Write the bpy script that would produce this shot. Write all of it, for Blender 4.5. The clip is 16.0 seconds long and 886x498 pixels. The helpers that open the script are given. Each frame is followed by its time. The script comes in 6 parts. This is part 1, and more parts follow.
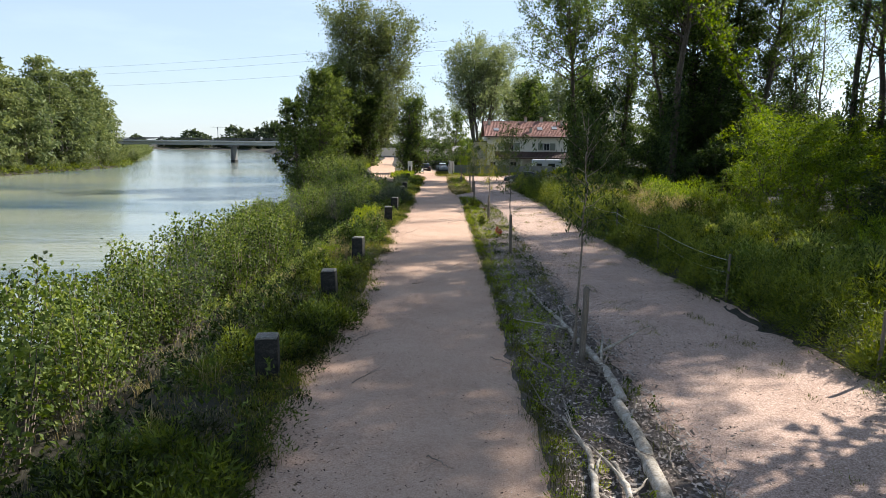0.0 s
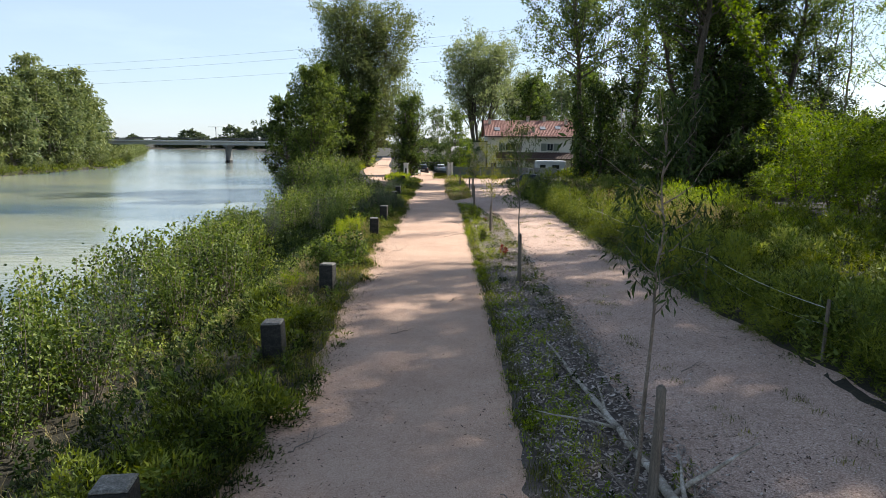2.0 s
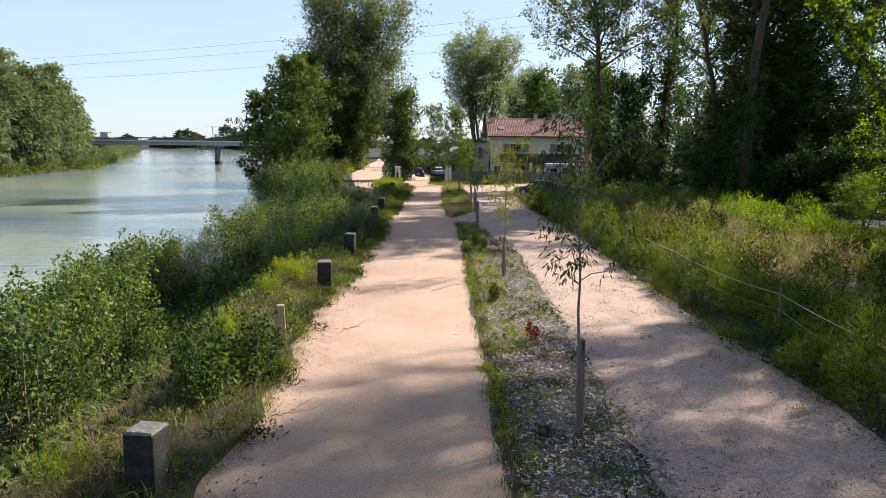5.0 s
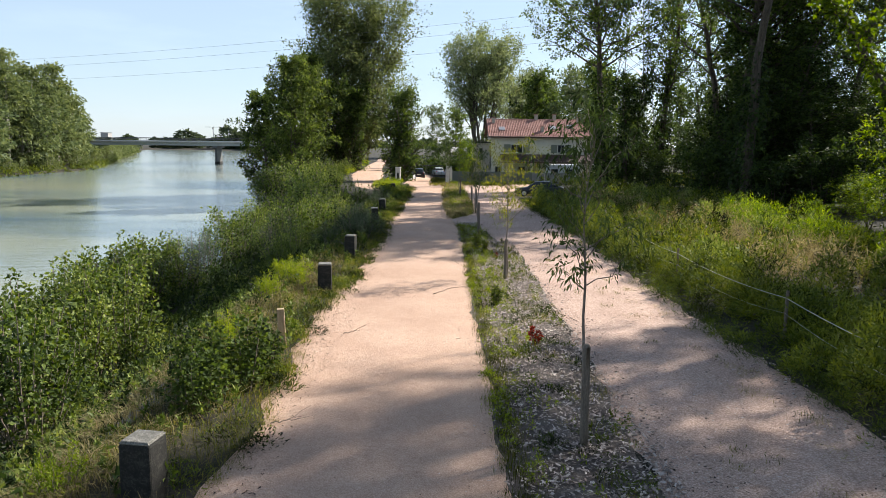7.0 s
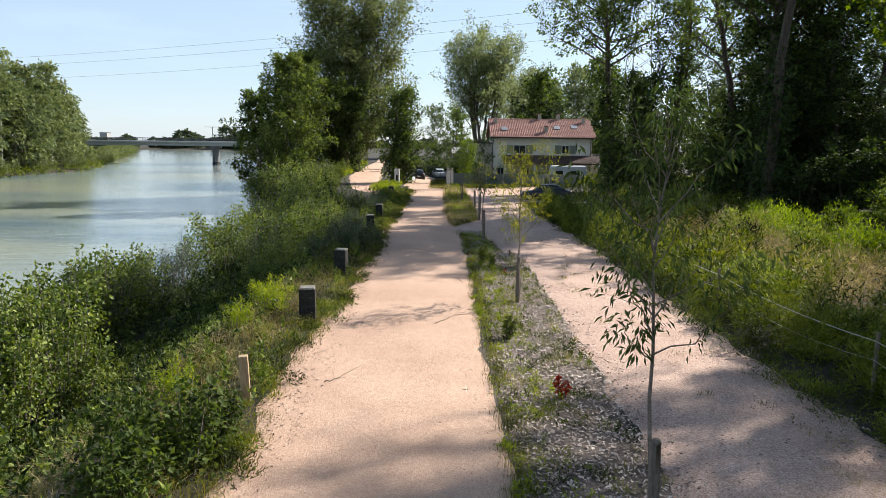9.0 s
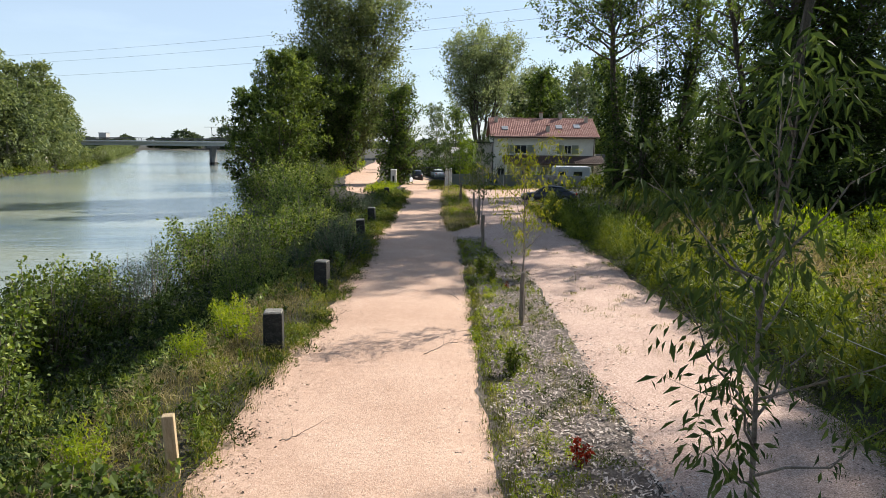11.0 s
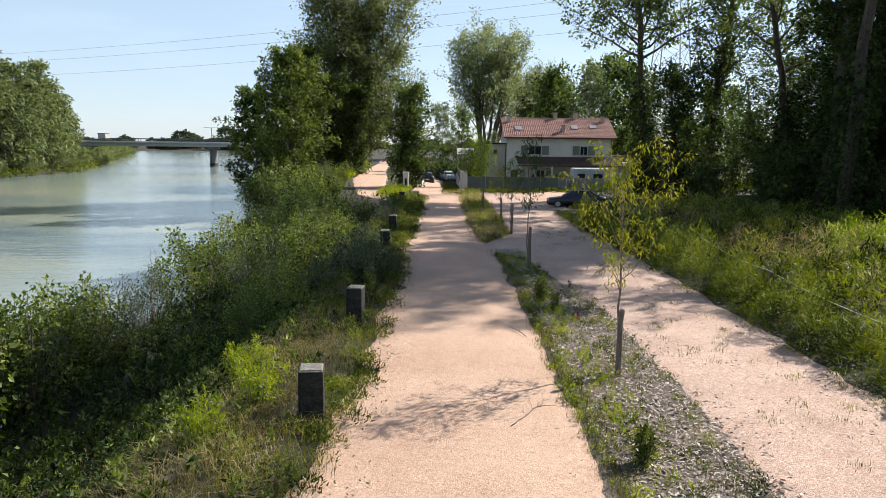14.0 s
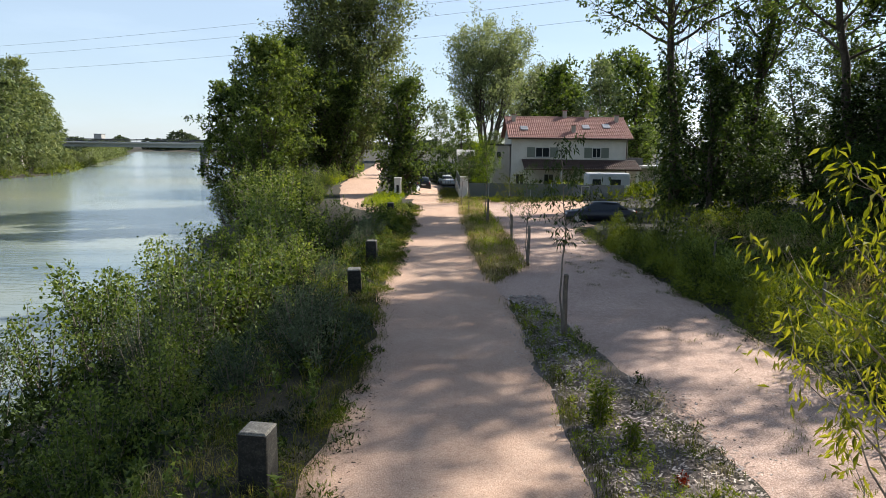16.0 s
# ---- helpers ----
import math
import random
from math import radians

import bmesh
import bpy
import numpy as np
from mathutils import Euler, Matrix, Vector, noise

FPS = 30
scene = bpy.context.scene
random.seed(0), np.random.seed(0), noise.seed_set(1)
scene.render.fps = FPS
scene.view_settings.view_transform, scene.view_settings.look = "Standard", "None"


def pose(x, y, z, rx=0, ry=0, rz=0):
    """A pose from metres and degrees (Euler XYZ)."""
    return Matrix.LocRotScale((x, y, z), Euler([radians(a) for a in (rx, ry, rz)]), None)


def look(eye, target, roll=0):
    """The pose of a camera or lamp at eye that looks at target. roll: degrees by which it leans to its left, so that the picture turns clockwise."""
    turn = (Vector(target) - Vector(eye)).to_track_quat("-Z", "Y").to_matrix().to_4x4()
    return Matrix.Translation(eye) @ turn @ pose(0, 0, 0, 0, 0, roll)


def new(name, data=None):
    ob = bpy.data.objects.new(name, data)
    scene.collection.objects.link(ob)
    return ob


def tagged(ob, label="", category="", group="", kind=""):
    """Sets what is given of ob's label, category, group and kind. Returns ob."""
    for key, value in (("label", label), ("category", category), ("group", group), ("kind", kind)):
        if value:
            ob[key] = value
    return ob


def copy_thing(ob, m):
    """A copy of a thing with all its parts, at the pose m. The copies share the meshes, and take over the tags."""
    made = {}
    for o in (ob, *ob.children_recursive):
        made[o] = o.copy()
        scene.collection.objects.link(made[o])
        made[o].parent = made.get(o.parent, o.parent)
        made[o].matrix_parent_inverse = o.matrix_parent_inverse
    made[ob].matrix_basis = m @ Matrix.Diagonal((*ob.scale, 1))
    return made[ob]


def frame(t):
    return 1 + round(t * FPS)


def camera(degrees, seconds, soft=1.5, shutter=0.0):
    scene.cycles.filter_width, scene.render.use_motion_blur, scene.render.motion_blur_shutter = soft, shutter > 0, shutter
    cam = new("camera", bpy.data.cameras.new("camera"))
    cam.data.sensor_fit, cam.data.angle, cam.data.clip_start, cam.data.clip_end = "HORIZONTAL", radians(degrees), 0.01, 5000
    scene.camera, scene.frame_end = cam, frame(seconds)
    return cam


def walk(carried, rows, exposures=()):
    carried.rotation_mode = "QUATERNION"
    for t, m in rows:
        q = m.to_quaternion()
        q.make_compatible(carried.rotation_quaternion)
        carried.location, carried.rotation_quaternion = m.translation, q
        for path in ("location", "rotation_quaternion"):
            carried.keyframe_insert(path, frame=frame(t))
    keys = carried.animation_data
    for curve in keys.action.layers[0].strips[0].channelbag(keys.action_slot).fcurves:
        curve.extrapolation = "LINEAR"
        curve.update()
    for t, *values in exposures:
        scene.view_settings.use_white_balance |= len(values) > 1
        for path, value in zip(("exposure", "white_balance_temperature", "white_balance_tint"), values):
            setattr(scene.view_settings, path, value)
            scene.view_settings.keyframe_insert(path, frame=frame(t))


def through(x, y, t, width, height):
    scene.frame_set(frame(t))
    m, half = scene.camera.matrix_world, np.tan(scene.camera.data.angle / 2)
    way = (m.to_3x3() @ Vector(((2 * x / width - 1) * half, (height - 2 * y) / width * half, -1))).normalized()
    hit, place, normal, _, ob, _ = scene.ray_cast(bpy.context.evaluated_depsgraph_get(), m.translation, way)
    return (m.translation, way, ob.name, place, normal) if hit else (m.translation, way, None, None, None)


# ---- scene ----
cam = camera(67.3, 16.0, 0.8)
# seconds, eye x, y, z, yaw, pitch, roll
ROWS = [
    (0.0, 0.001, 0.000, 4.775, -0.00, -9.03, -0.59),
    (0.5, 0.010, 2.691, 4.803, -0.00, -9.03, -0.59),
    (1.0, 0.005, 4.949, 4.879, -0.00, -9.03, -0.59),
    (1.5, 0.100, 5.540, 4.845, -0.01, -9.03, -0.59),
    (2.0, 0.256, 5.786, 4.833, -0.02, -9.04, -0.59),
    (2.5, 0.341, 7.089, 4.851, -0.02, -9.04, -0.59),
    (3.0, 0.398, 9.457, 4.846, -0.02, -9.05, -0.59),
    (3.5, 0.425, 12.790, 4.817, -0.01, -9.05, -0.59),
    (4.0, 0.451, 16.305, 4.884, 0.00, -9.03, -0.60),
    (4.2, 0.456, 17.265, 4.884, 0.00, -9.03, -0.60),
    (6.3, 1.031, 18.466, 4.920, 0.03, -9.01, -0.64),
    (6.5, 1.011, 18.436, 4.920, 0.03, -9.01, -0.64),
    (7.0, 0.624, 18.388, 4.933, 0.04, -9.00, -0.64),
    (7.5, 0.515, 18.320, 4.939, 0.04, -9.00, -0.65),
    (8.0, 0.559, 18.481, 4.918, 0.04, -9.01, -0.65),
    (8.5, 0.564, 19.792, 4.953, 0.04, -9.01, -0.66),
    (9.0, 0.539, 21.683, 5.021, 0.05, -9.00, -0.66),
    (9.2, 0.559, 22.213, 5.021, 0.05, -9.00, -0.66),
    (11.3, 0.768, 25.627, 4.952, 0.07, -8.98, -0.65),
    (11.5, 0.738, 26.477, 4.952, 0.07, -8.98, -0.65),
    (12.0, 0.712, 27.997, 4.987, 0.07, -8.97, -0.65),
    (12.5, 0.190, 28.448, 4.947, 0.06, -8.96, -0.64),
    (13.0, -0.872, 28.612, 4.975, 0.05, -8.95, -0.65),
    (13.5, -1.051, 28.467, 4.985, 0.04, -8.93, -0.65),
    (14.0, -0.916, 28.516, 4.982, 0.03, -8.93, -0.65),
    (14.5, -0.787, 29.648, 4.999, 0.02, -8.92, -0.65),
    (15.0, -0.718, 31.779, 4.975, 0.01, -8.91, -0.65),
    (15.5, -0.670, 34.590, 5.016, 0.01, -8.90, -0.65),
    (16.0, -0.685, 37.804, 5.092, 0.01, -8.88, -0.65),
]
walk(cam, [(t, pose(x, y, z, 90 + pitch, roll, yaw)) for t, x, y, z, yaw, pitch, roll in ROWS], [(0.0, 0.97), (7.0, 0.93), (13.0, 0.86), (16.0, 0.86)])

# ---- world, sun ----
SUN_AZ, SUN_EL = radians(33), radians(37.5)       # from +x towards +y; above the horizon
sun_way = Vector((math.cos(SUN_AZ) * math.cos(SUN_EL), math.sin(SUN_AZ) * math.cos(SUN_EL), math.sin(SUN_EL)))
world = bpy.data.worlds.new("sky")
scene.world = world
world.use_nodes = True
wn = world.node_tree.nodes
sky = wn.new("ShaderNodeTexSky")
sky.sky_type, sky.sun_disc = "NISHITA", False
sky.sun_elevation, sky.sun_rotation = SUN_EL, radians(90) - SUN_AZ
sky.air_density, sky.dust_density, sky.ozone_density = 1.0, 0.35, 2.5
wn["Background"].inputs["Strength"].default_value = 0.070
wl = world.node_tree.links
wco = wn.new("ShaderNodeTexCoord")
wmp = wn.new("ShaderNodeMapping")
wmp.inputs["Scale"].default_value = (1.0, 1.0, 4.5)
cloud = wn.new("ShaderNodeTexNoise")
cloud.inputs["Scale"].default_value, cloud.inputs["Detail"].default_value, cloud.inputs["Roughness"].default_value = 4.2, 7.0, 0.55
cramp = wn.new("ShaderNodeValToRGB")
cramp.color_ramp.elements[0].position, cramp.color_ramp.elements[0].color = 0.48, (0.46, 0.46, 0.46, 1)
cramp.color_ramp.elements[1].position, cramp.color_ramp.elements[1].color = 0.80, (0.62, 0.62, 0.62, 1)
wmix = wn.new("ShaderNodeMix")
wmix.data_type = "RGBA"
wmix.inputs["B"].default_value = (6.8, 8.3, 10.2, 1)
wl.new(wco.outputs["Generated"], wmp.inputs["Vector"])
wl.new(wmp.outputs[0], cloud.inputs["Vector"])
wl.new(cloud.outputs["Fac"], cramp.inputs["Fac"])
wsep = wn.new("ShaderNodeSeparateXYZ")
wrange = wn.new("ShaderNodeMapRange")          # haze thins towards the zenith
for key, value in (("From Min", 0.22), ("From Max", 0.75), ("To Min", 1.0), ("To Max", 0.2)):
    wrange.inputs[key].default_value = value
wmul = wn.new("ShaderNodeMath")
wmul.operation = "MULTIPLY"
wl.new(wco.outputs["Generated"], wsep.inputs[0])
wl.new(wsep.outputs["Z"], wrange.inputs["Value"])
wl.new(wrange.outputs["Result"], wmul.inputs[0])
wl.new(cramp.outputs["Color"], wmul.inputs[1])
wl.new(wmul.outputs[0], wmix.inputs["Factor"])
wl.new(sky.outputs[0], wmix.inputs["A"])
wl.new(wmix.outputs["Result"], wn["Background"].inputs["Color"])
lamp = bpy.data.lights.new("sun", "SUN")
lamp.energy, lamp.angle, lamp.color = 5.0, radians(0.6), (1.0, 0.945, 0.86)
sun = new("sun", lamp)
sun.matrix_world = look(sun_way * 200, (0, 0, 0))

# ---- materials ----


def nodes_of(name):
    m = bpy.data.materials.new(name)
    m.use_nodes = True
    return m, m.node_tree.nodes, m.node_tree.links


def add(nt, kind, **values):
    n = nt.new(kind)
    for k, v in values.items():
        n.inputs[k].default_value = v
    return n


def ramp_of(nt, stops):
    r = nt.new("ShaderNodeValToRGB")
    while len(r.color_ramp.elements) < len(stops):
        r.color_ramp.elements.new(0.5)
    for e, (p, c) in zip(r.color_ramp.elements, stops):
        e.position, e.color = p, (*c, 1)
    return r


def surface(name, dark, mid, light, scale=3.0, fine=40.0, rough=0.85, bump=0.3, metal=0.0, dist=0.02, fine_mix=0.5, stretch=(1, 1, 1), per_object=False):
    """Weathered surface: a broad and a fine noise drive colour and relief."""
    m, nt, ln = nodes_of(name)
    b = nt["Principled BSDF"]
    co = nt.new("ShaderNodeTexCoord")
    mp = nt.new("ShaderNodeMapping")
    mp.inputs["Scale"].default_value = stretch
    ln.new(co.outputs["Object"], mp.inputs["Vector"])
    a = add(nt, "ShaderNodeTexNoise", Scale=scale, Detail=6.0, Roughness=0.6)
    f = add(nt, "ShaderNodeTexNoise", Scale=fine, Detail=3.0, Roughness=0.7)
    mx = nt.new("ShaderNodeMix")
    mx.inputs["Factor"].default_value = fine_mix
    ln.new(mp.outputs[0], a.inputs["Vector"])
    ln.new(mp.outputs[0], f.inputs["Vector"])
    ln.new(a.outputs["Fac"], mx.inputs["A"])
    ln.new(f.outputs["Fac"], mx.inputs["B"])
    r = ramp_of(nt, [(0.32, dark), (0.5, mid), (0.68, light)])
    if per_object:
        oi = nt.new("ShaderNodeObjectInfo")
        ad = add(nt, "ShaderNodeMath")
        ad.operation = "MULTIPLY_ADD"
        ad.inputs[1].default_value = 0.14
        ln.new(oi.outputs["Random"], ad.inputs[0])
        ln.new(mx.outputs["Result"], ad.inputs[2])
        ln.new(ad.outputs[0], r.inputs["Fac"])
    else:
        ln.new(mx.outputs["Result"], r.inputs["Fac"])
    ln.new(r.outputs["Color"], b.inputs["Base Color"])
    b.inputs["Roughness"].default_value = rough
    b.inputs["Metallic"].default_value = metal
    bp = add(nt, "ShaderNodeBump", Strength=bump, Distance=dist)
    ln.new(f.outputs["Fac"], bp.inputs["Height"])
    ln.new(bp.outputs["Normal"], b.inputs["Normal"])
    return m


def plain(name, colour, rough=0.5, metal=0.0, vary=0.15, scale=8.0, coat=0.0):
    """Painted or cast surface with slight dirt."""
    d = tuple(c * (1 - vary) for c in colour)
    l = tuple(min(1, c * (1 + vary)) for c in colour)
    m = surface(name, d, colour, l, scale, scale * 9, rough, 0.05, metal, 0.005)
    m.node_tree.nodes["Principled BSDF"].inputs["Coat Weight"].default_value = coat
    return m


def leaf(name, dark, mid, light, through=0.45, rough=0.6, gloss=0.2, patch=1.3):
    """Leaves: each its own tint; sunlight passes through them."""
    m, nt, ln = nodes_of(name)
    b = nt["Principled BSDF"]
    out = nt["Material Output"]
    ge = nt.new("ShaderNodeNewGeometry")
    oi = nt.new("ShaderNodeObjectInfo")
    co = nt.new("ShaderNodeTexCoord")
    nz = add(nt, "ShaderNodeTexNoise", Scale=0.9, Detail=2.0)
    ln.new(co.outputs["Object"], nz.inputs["Vector"])
    m1 = add(nt, "ShaderNodeMath")
    m1.operation = "MULTIPLY_ADD"
    m1.inputs[1].default_value = 0.5
    ln.new(ge.outputs["Random Per Island"], m1.inputs[0])
    m2 = add(nt, "ShaderNodeMath")
    m2.operation = "MULTIPLY_ADD"
    m2.inputs[1].default_value = 0.25
    ln.new(oi.outputs["Random"], m2.inputs[0])
    sc = add(nt, "ShaderNodeMath")
    sc.operation = "MULTIPLY_ADD"
    sc.inputs[1].default_value = patch
    sc.inputs[2].default_value = 0.12 - patch * 0.5
    ln.new(nz.outputs["Fac"], sc.inputs[0])
    ln.new(sc.outputs[0], m2.inputs[2])
    ln.new(m2.outputs[0], m1.inputs[2])
    r = ramp_of(nt, [(0.12, tuple(c * 0.55 for c in dark)), (0.5, mid), (0.9, tuple(c * 1.15 for c in light))])
    ln.new(m1.outputs[0], r.inputs["Fac"])
    ln.new(r.outputs["Color"], b.inputs["Base Color"])
    b.inputs["Roughness"].default_value = rough
    b.inputs["Specular IOR Level"].default_value = gloss
    tr = nt.new("ShaderNodeBsdfTranslucent")
    hs = add(nt, "ShaderNodeHueSaturation", Hue=0.485, Saturation=1.2, Value=1.45)
    ln.new(r.outputs["Color"], hs.inputs["Color"])
    ln.new(hs.outputs["Color"], tr.inputs["Color"])
    ms = nt.new("ShaderNodeMixShader")
    ms.inputs[0].default_value = through
    ln.new(b.outputs[0], ms.inputs[1])
    ln.new(tr.outputs[0], ms.inputs[2])
    ln.new(ms.outputs[0], out.inputs["Surface"])
    return m


def path_material(name, dark, mid, light, stone, speckle=0.4):
    """Compacted sandy gravel: broad damp patches, grit, pale pebbles and relief."""
    m, nt, ln = nodes_of(name)
    b = nt["Principled BSDF"]
    co = nt.new("ShaderNodeTexCoord")
    big = add(nt, "ShaderNodeTexNoise", Scale=0.45, Detail=5.0, Roughness=0.6)
    mid_n = add(nt, "ShaderNodeTexNoise", Scale=9.0, Detail=4.0, Roughness=0.7)
    grit = add(nt, "ShaderNodeTexVoronoi", Scale=stone)
    fine = add(nt, "ShaderNodeTexNoise", Scale=38.0, Detail=4.0, Roughness=0.75)
    for n in (big, mid_n, grit, fine):
        ln.new(co.outputs["Object"], n.inputs["Vector"])
    m1 = nt.new("ShaderNodeMix")
    m1.inputs["Factor"].default_value = 0.45
    ln.new(big.outputs["Fac"], m1.inputs["A"])
    ln.new(mid_n.outputs["Fac"], m1.inputs["B"])
    m2 = nt.new("ShaderNodeMix")
    m2.inputs["Factor"].default_value = speckle
    ln.new(m1.outputs["Result"], m2.inputs["A"])
    sep = nt.new("ShaderNodeSeparateColor")
    ln.new(grit.outputs["Color"], sep.inputs["Color"])
    ln.new(sep.outputs[0], m2.inputs["B"])
    m3 = nt.new("ShaderNodeMix")
    m3.inputs["Factor"].default_value = 0.5
    ln.new(m2.outputs["Result"], m3.inputs["A"])
    ln.new(fine.outputs["Fac"], m3.inputs["B"])
    r = ramp_of(nt, [(0.37, dark), (0.5, mid), (0.63, light)])
    ln.new(m3.outputs["Result"], r.inputs["Fac"])
    ln.new(r.outputs["Color"], b.inputs["Base Color"])
    b.inputs["Roughness"].default_value = 0.92
    b.inputs["Specular IOR Level"].default_value = 0.2
    b1 = add(nt, "ShaderNodeBump", Strength=0.6, Distance=0.015)
    ln.new(grit.outputs["Distance"], b1.inputs["Height"])
    b1.invert = True
    b2 = add(nt, "ShaderNodeBump", Strength=0.5, Distance=0.03)
    ln.new(mid_n.outputs["Fac"], b2.inputs["Height"])
    ln.new(b1.outputs["Normal"], b2.inputs["Normal"])
    ln.new(b2.outputs["Normal"], b.inputs["Normal"])
    return m


def flakes(name, dark, mid, light):
    """Chips, stones and dead leaves: each piece its own tone, with a little grain."""
    m, nt, ln = nodes_of(name)
    b = nt["Principled BSDF"]
    ge = nt.new("ShaderNodeNewGeometry")
    co = nt.new("ShaderNodeTexCoord")
    nz = add(nt, "ShaderNodeTexNoise", Scale=70.0, Detail=3.0, Roughness=0.7)
    ln.new(co.outputs["Object"], nz.inputs["Vector"])
    mx = nt.new("ShaderNodeMix")
    mx.inputs["Factor"].default_value = 0.3
    ln.new(ge.outputs["Random Per Island"], mx.inputs["A"])
    ln.new(nz.outputs["Fac"], mx.inputs["B"])
    r = ramp_of(nt, [(0.15, dark), (0.55, mid), (0.85, light)])
    ln.new(mx.outputs["Result"], r.inputs["Fac"])
    ln.new(r.outputs["Color"], b.inputs["Base Color"])
    b.inputs["Roughness"].default_value = 0.9
    b.inputs["Specular IOR Level"].default_value = 0.25
    return m


def water_material():
    """Silty river: olive body, calm sheets that mirror the sky, and wind-ruffled darker blue streaks; part of the sky's
    reflection is painted into the colour.
    """
    m, nt, ln = nodes_of("river water")
    b = nt["Principled BSDF"]
    co = nt.new("ShaderNodeTexCoord")
    mp = nt.new("ShaderNodeMapping")
    mp.inputs["Scale"].default_value = (0.30, 1.0, 1.0)
    ln.new(co.outputs["Object"], mp.inputs["Vector"])
    silt_sky = add(nt, "ShaderNodeTexNoise", Scale=0.035, Detail=4.0)
    gust = add(nt, "ShaderNodeTexNoise", Scale=0.045, Detail=6.0, Roughness=0.62)
    wave = add(nt, "ShaderNodeTexNoise", Scale=0.9, Detail=5.0, Roughness=0.62)
    fine = add(nt, "ShaderNodeTexNoise", Scale=4.0, Detail=3.0, Roughness=0.6)
    for n in (silt_sky, gust, wave, fine):
        ln.new(mp.outputs[0], n.inputs["Vector"])
    # silt tones, lightened and blued for the sky they reflect
    r = ramp_of(nt, [(0.36, (0.16, 0.21, 0.22)), (0.50, (0.26, 0.29, 0.25)), (0.64, (0.34, 0.35, 0.265))])
    ln.new(silt_sky.outputs["Fac"], r.inputs["Fac"])
    # streaks painted blue, as ruffled water reflects the higher sky
    sky_blue = ramp_of(nt, [(0.52, (0.0, 0.0, 0.0)), (0.66, (1.0, 1.0, 1.0))])
    ln.new(gust.outputs["Fac"], sky_blue.inputs["Fac"])
    mix = nt.new("ShaderNodeMix")
    mix.data_type = "RGBA"
    mix.inputs["B"].default_value = (0.055, 0.105, 0.155, 1)
    ln.new(sky_blue.outputs["Color"], mix.inputs["Factor"])
    ln.new(r.outputs["Color"], mix.inputs["A"])
    ln.new(mix.outputs["Result"], b.inputs["Base Color"])
    b.inputs["Roughness"].default_value = 0.10
    b.inputs["IOR"].default_value = 1.33
    g = ramp_of(nt, [(0.42, (0.16, 0.16, 0.16)), (0.62, (0.75, 0.75, 0.75))])
    ln.new(gust.outputs["Fac"], g.inputs["Fac"])
    bp = add(nt, "ShaderNodeBump", Distance=0.16)
    ln.new(g.outputs["Color"], bp.inputs["Strength"])
    ln.new(wave.outputs["Fac"], bp.inputs["Height"])
    b2 = add(nt, "ShaderNodeBump", Strength=0.35, Distance=0.04)
    ln.new(fine.outputs["Fac"], b2.inputs["Height"])
    ln.new(bp.outputs["Normal"], b2.inputs["Normal"])
    ln.new(b2.outputs["Normal"], b.inputs["Normal"])
    return m


def roof_material():
    return surface("clay tile", (0.12, 0.045, 0.035), (0.24, 0.10, 0.075), (0.38, 0.23, 0.185), 2.5, 30, 0.85, 0.2, fine_mix=0.65, per_object=True)


M_SOIL = surface("bank soil", (0.014, 0.013, 0.007), (0.03, 0.026, 0.015), (0.065, 0.053, 0.03), 0.6, 14, 0.95, 0.6, dist=0.05)
M_PATH = path_material("sandy gravel path", (0.34, 0.212, 0.145), (0.53, 0.352, 0.256), (0.67, 0.49, 0.375), 95.0, 0.32)
M_LANE = path_material("coarse gravel lane", (0.25, 0.167, 0.128), (0.465, 0.318, 0.25), (0.69, 0.525, 0.435), 55.0, 0.38)
M_BED = surface("mulched bed soil", (0.05, 0.038, 0.031), (0.115, 0.09, 0.074), (0.23, 0.19, 0.16), 1.2, 26, 0.95, 0.8, dist=0.04)
M_WATER = water_material()
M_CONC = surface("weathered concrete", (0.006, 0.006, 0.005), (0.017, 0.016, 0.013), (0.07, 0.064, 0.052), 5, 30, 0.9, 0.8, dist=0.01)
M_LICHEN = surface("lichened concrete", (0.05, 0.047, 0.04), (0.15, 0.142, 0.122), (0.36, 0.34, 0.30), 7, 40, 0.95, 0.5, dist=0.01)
M_CREST = surface("faded facade", (0.30, 0.29, 0.27), (0.36, 0.35, 0.33), (0.42, 0.41, 0.39), 0.5, 5, 0.9, 0.1)
M_SCREE = surface("grey shingle", (0.03, 0.029, 0.027), (0.07, 0.067, 0.062), (0.15, 0.145, 0.135), 2.0, 18, 0.95, 0.9, dist=0.04)
M_PALE = surface("pale concrete", (0.36, 0.35, 0.32), (0.48, 0.46, 0.43), (0.58, 0.56, 0.53), 1.5, 25, 0.85, 0.2)
# darker than the deck: the shade on the piers is in this colour
M_PIER = surface("shaded pier concrete", (0.09, 0.09, 0.088), (0.14, 0.14, 0.135), (0.21, 0.205, 0.195), 1.0, 14, 0.9, 0.2)
M_STAKE = surface("grey split wood", (0.06, 0.05, 0.04), (0.14, 0.115, 0.09), (0.26, 0.22, 0.18), 4, 30, 0.9, 0.5, stretch=(6, 6, 0.7), dist=0.01)
M_POSTWOOD = surface("pale post wood", (0.22, 0.16, 0.09), (0.38, 0.28, 0.16), (0.52, 0.42, 0.28), 4, 30, 0.9, 0.4, stretch=(6, 6, 0.7), dist=0.01)
M_BARK = surface("furrowed bark", (0.025, 0.02, 0.014), (0.07, 0.055, 0.04), (0.15, 0.125, 0.095), 1.5, 9, 0.95, 0.9, stretch=(3, 3, 0.6), dist=0.06)
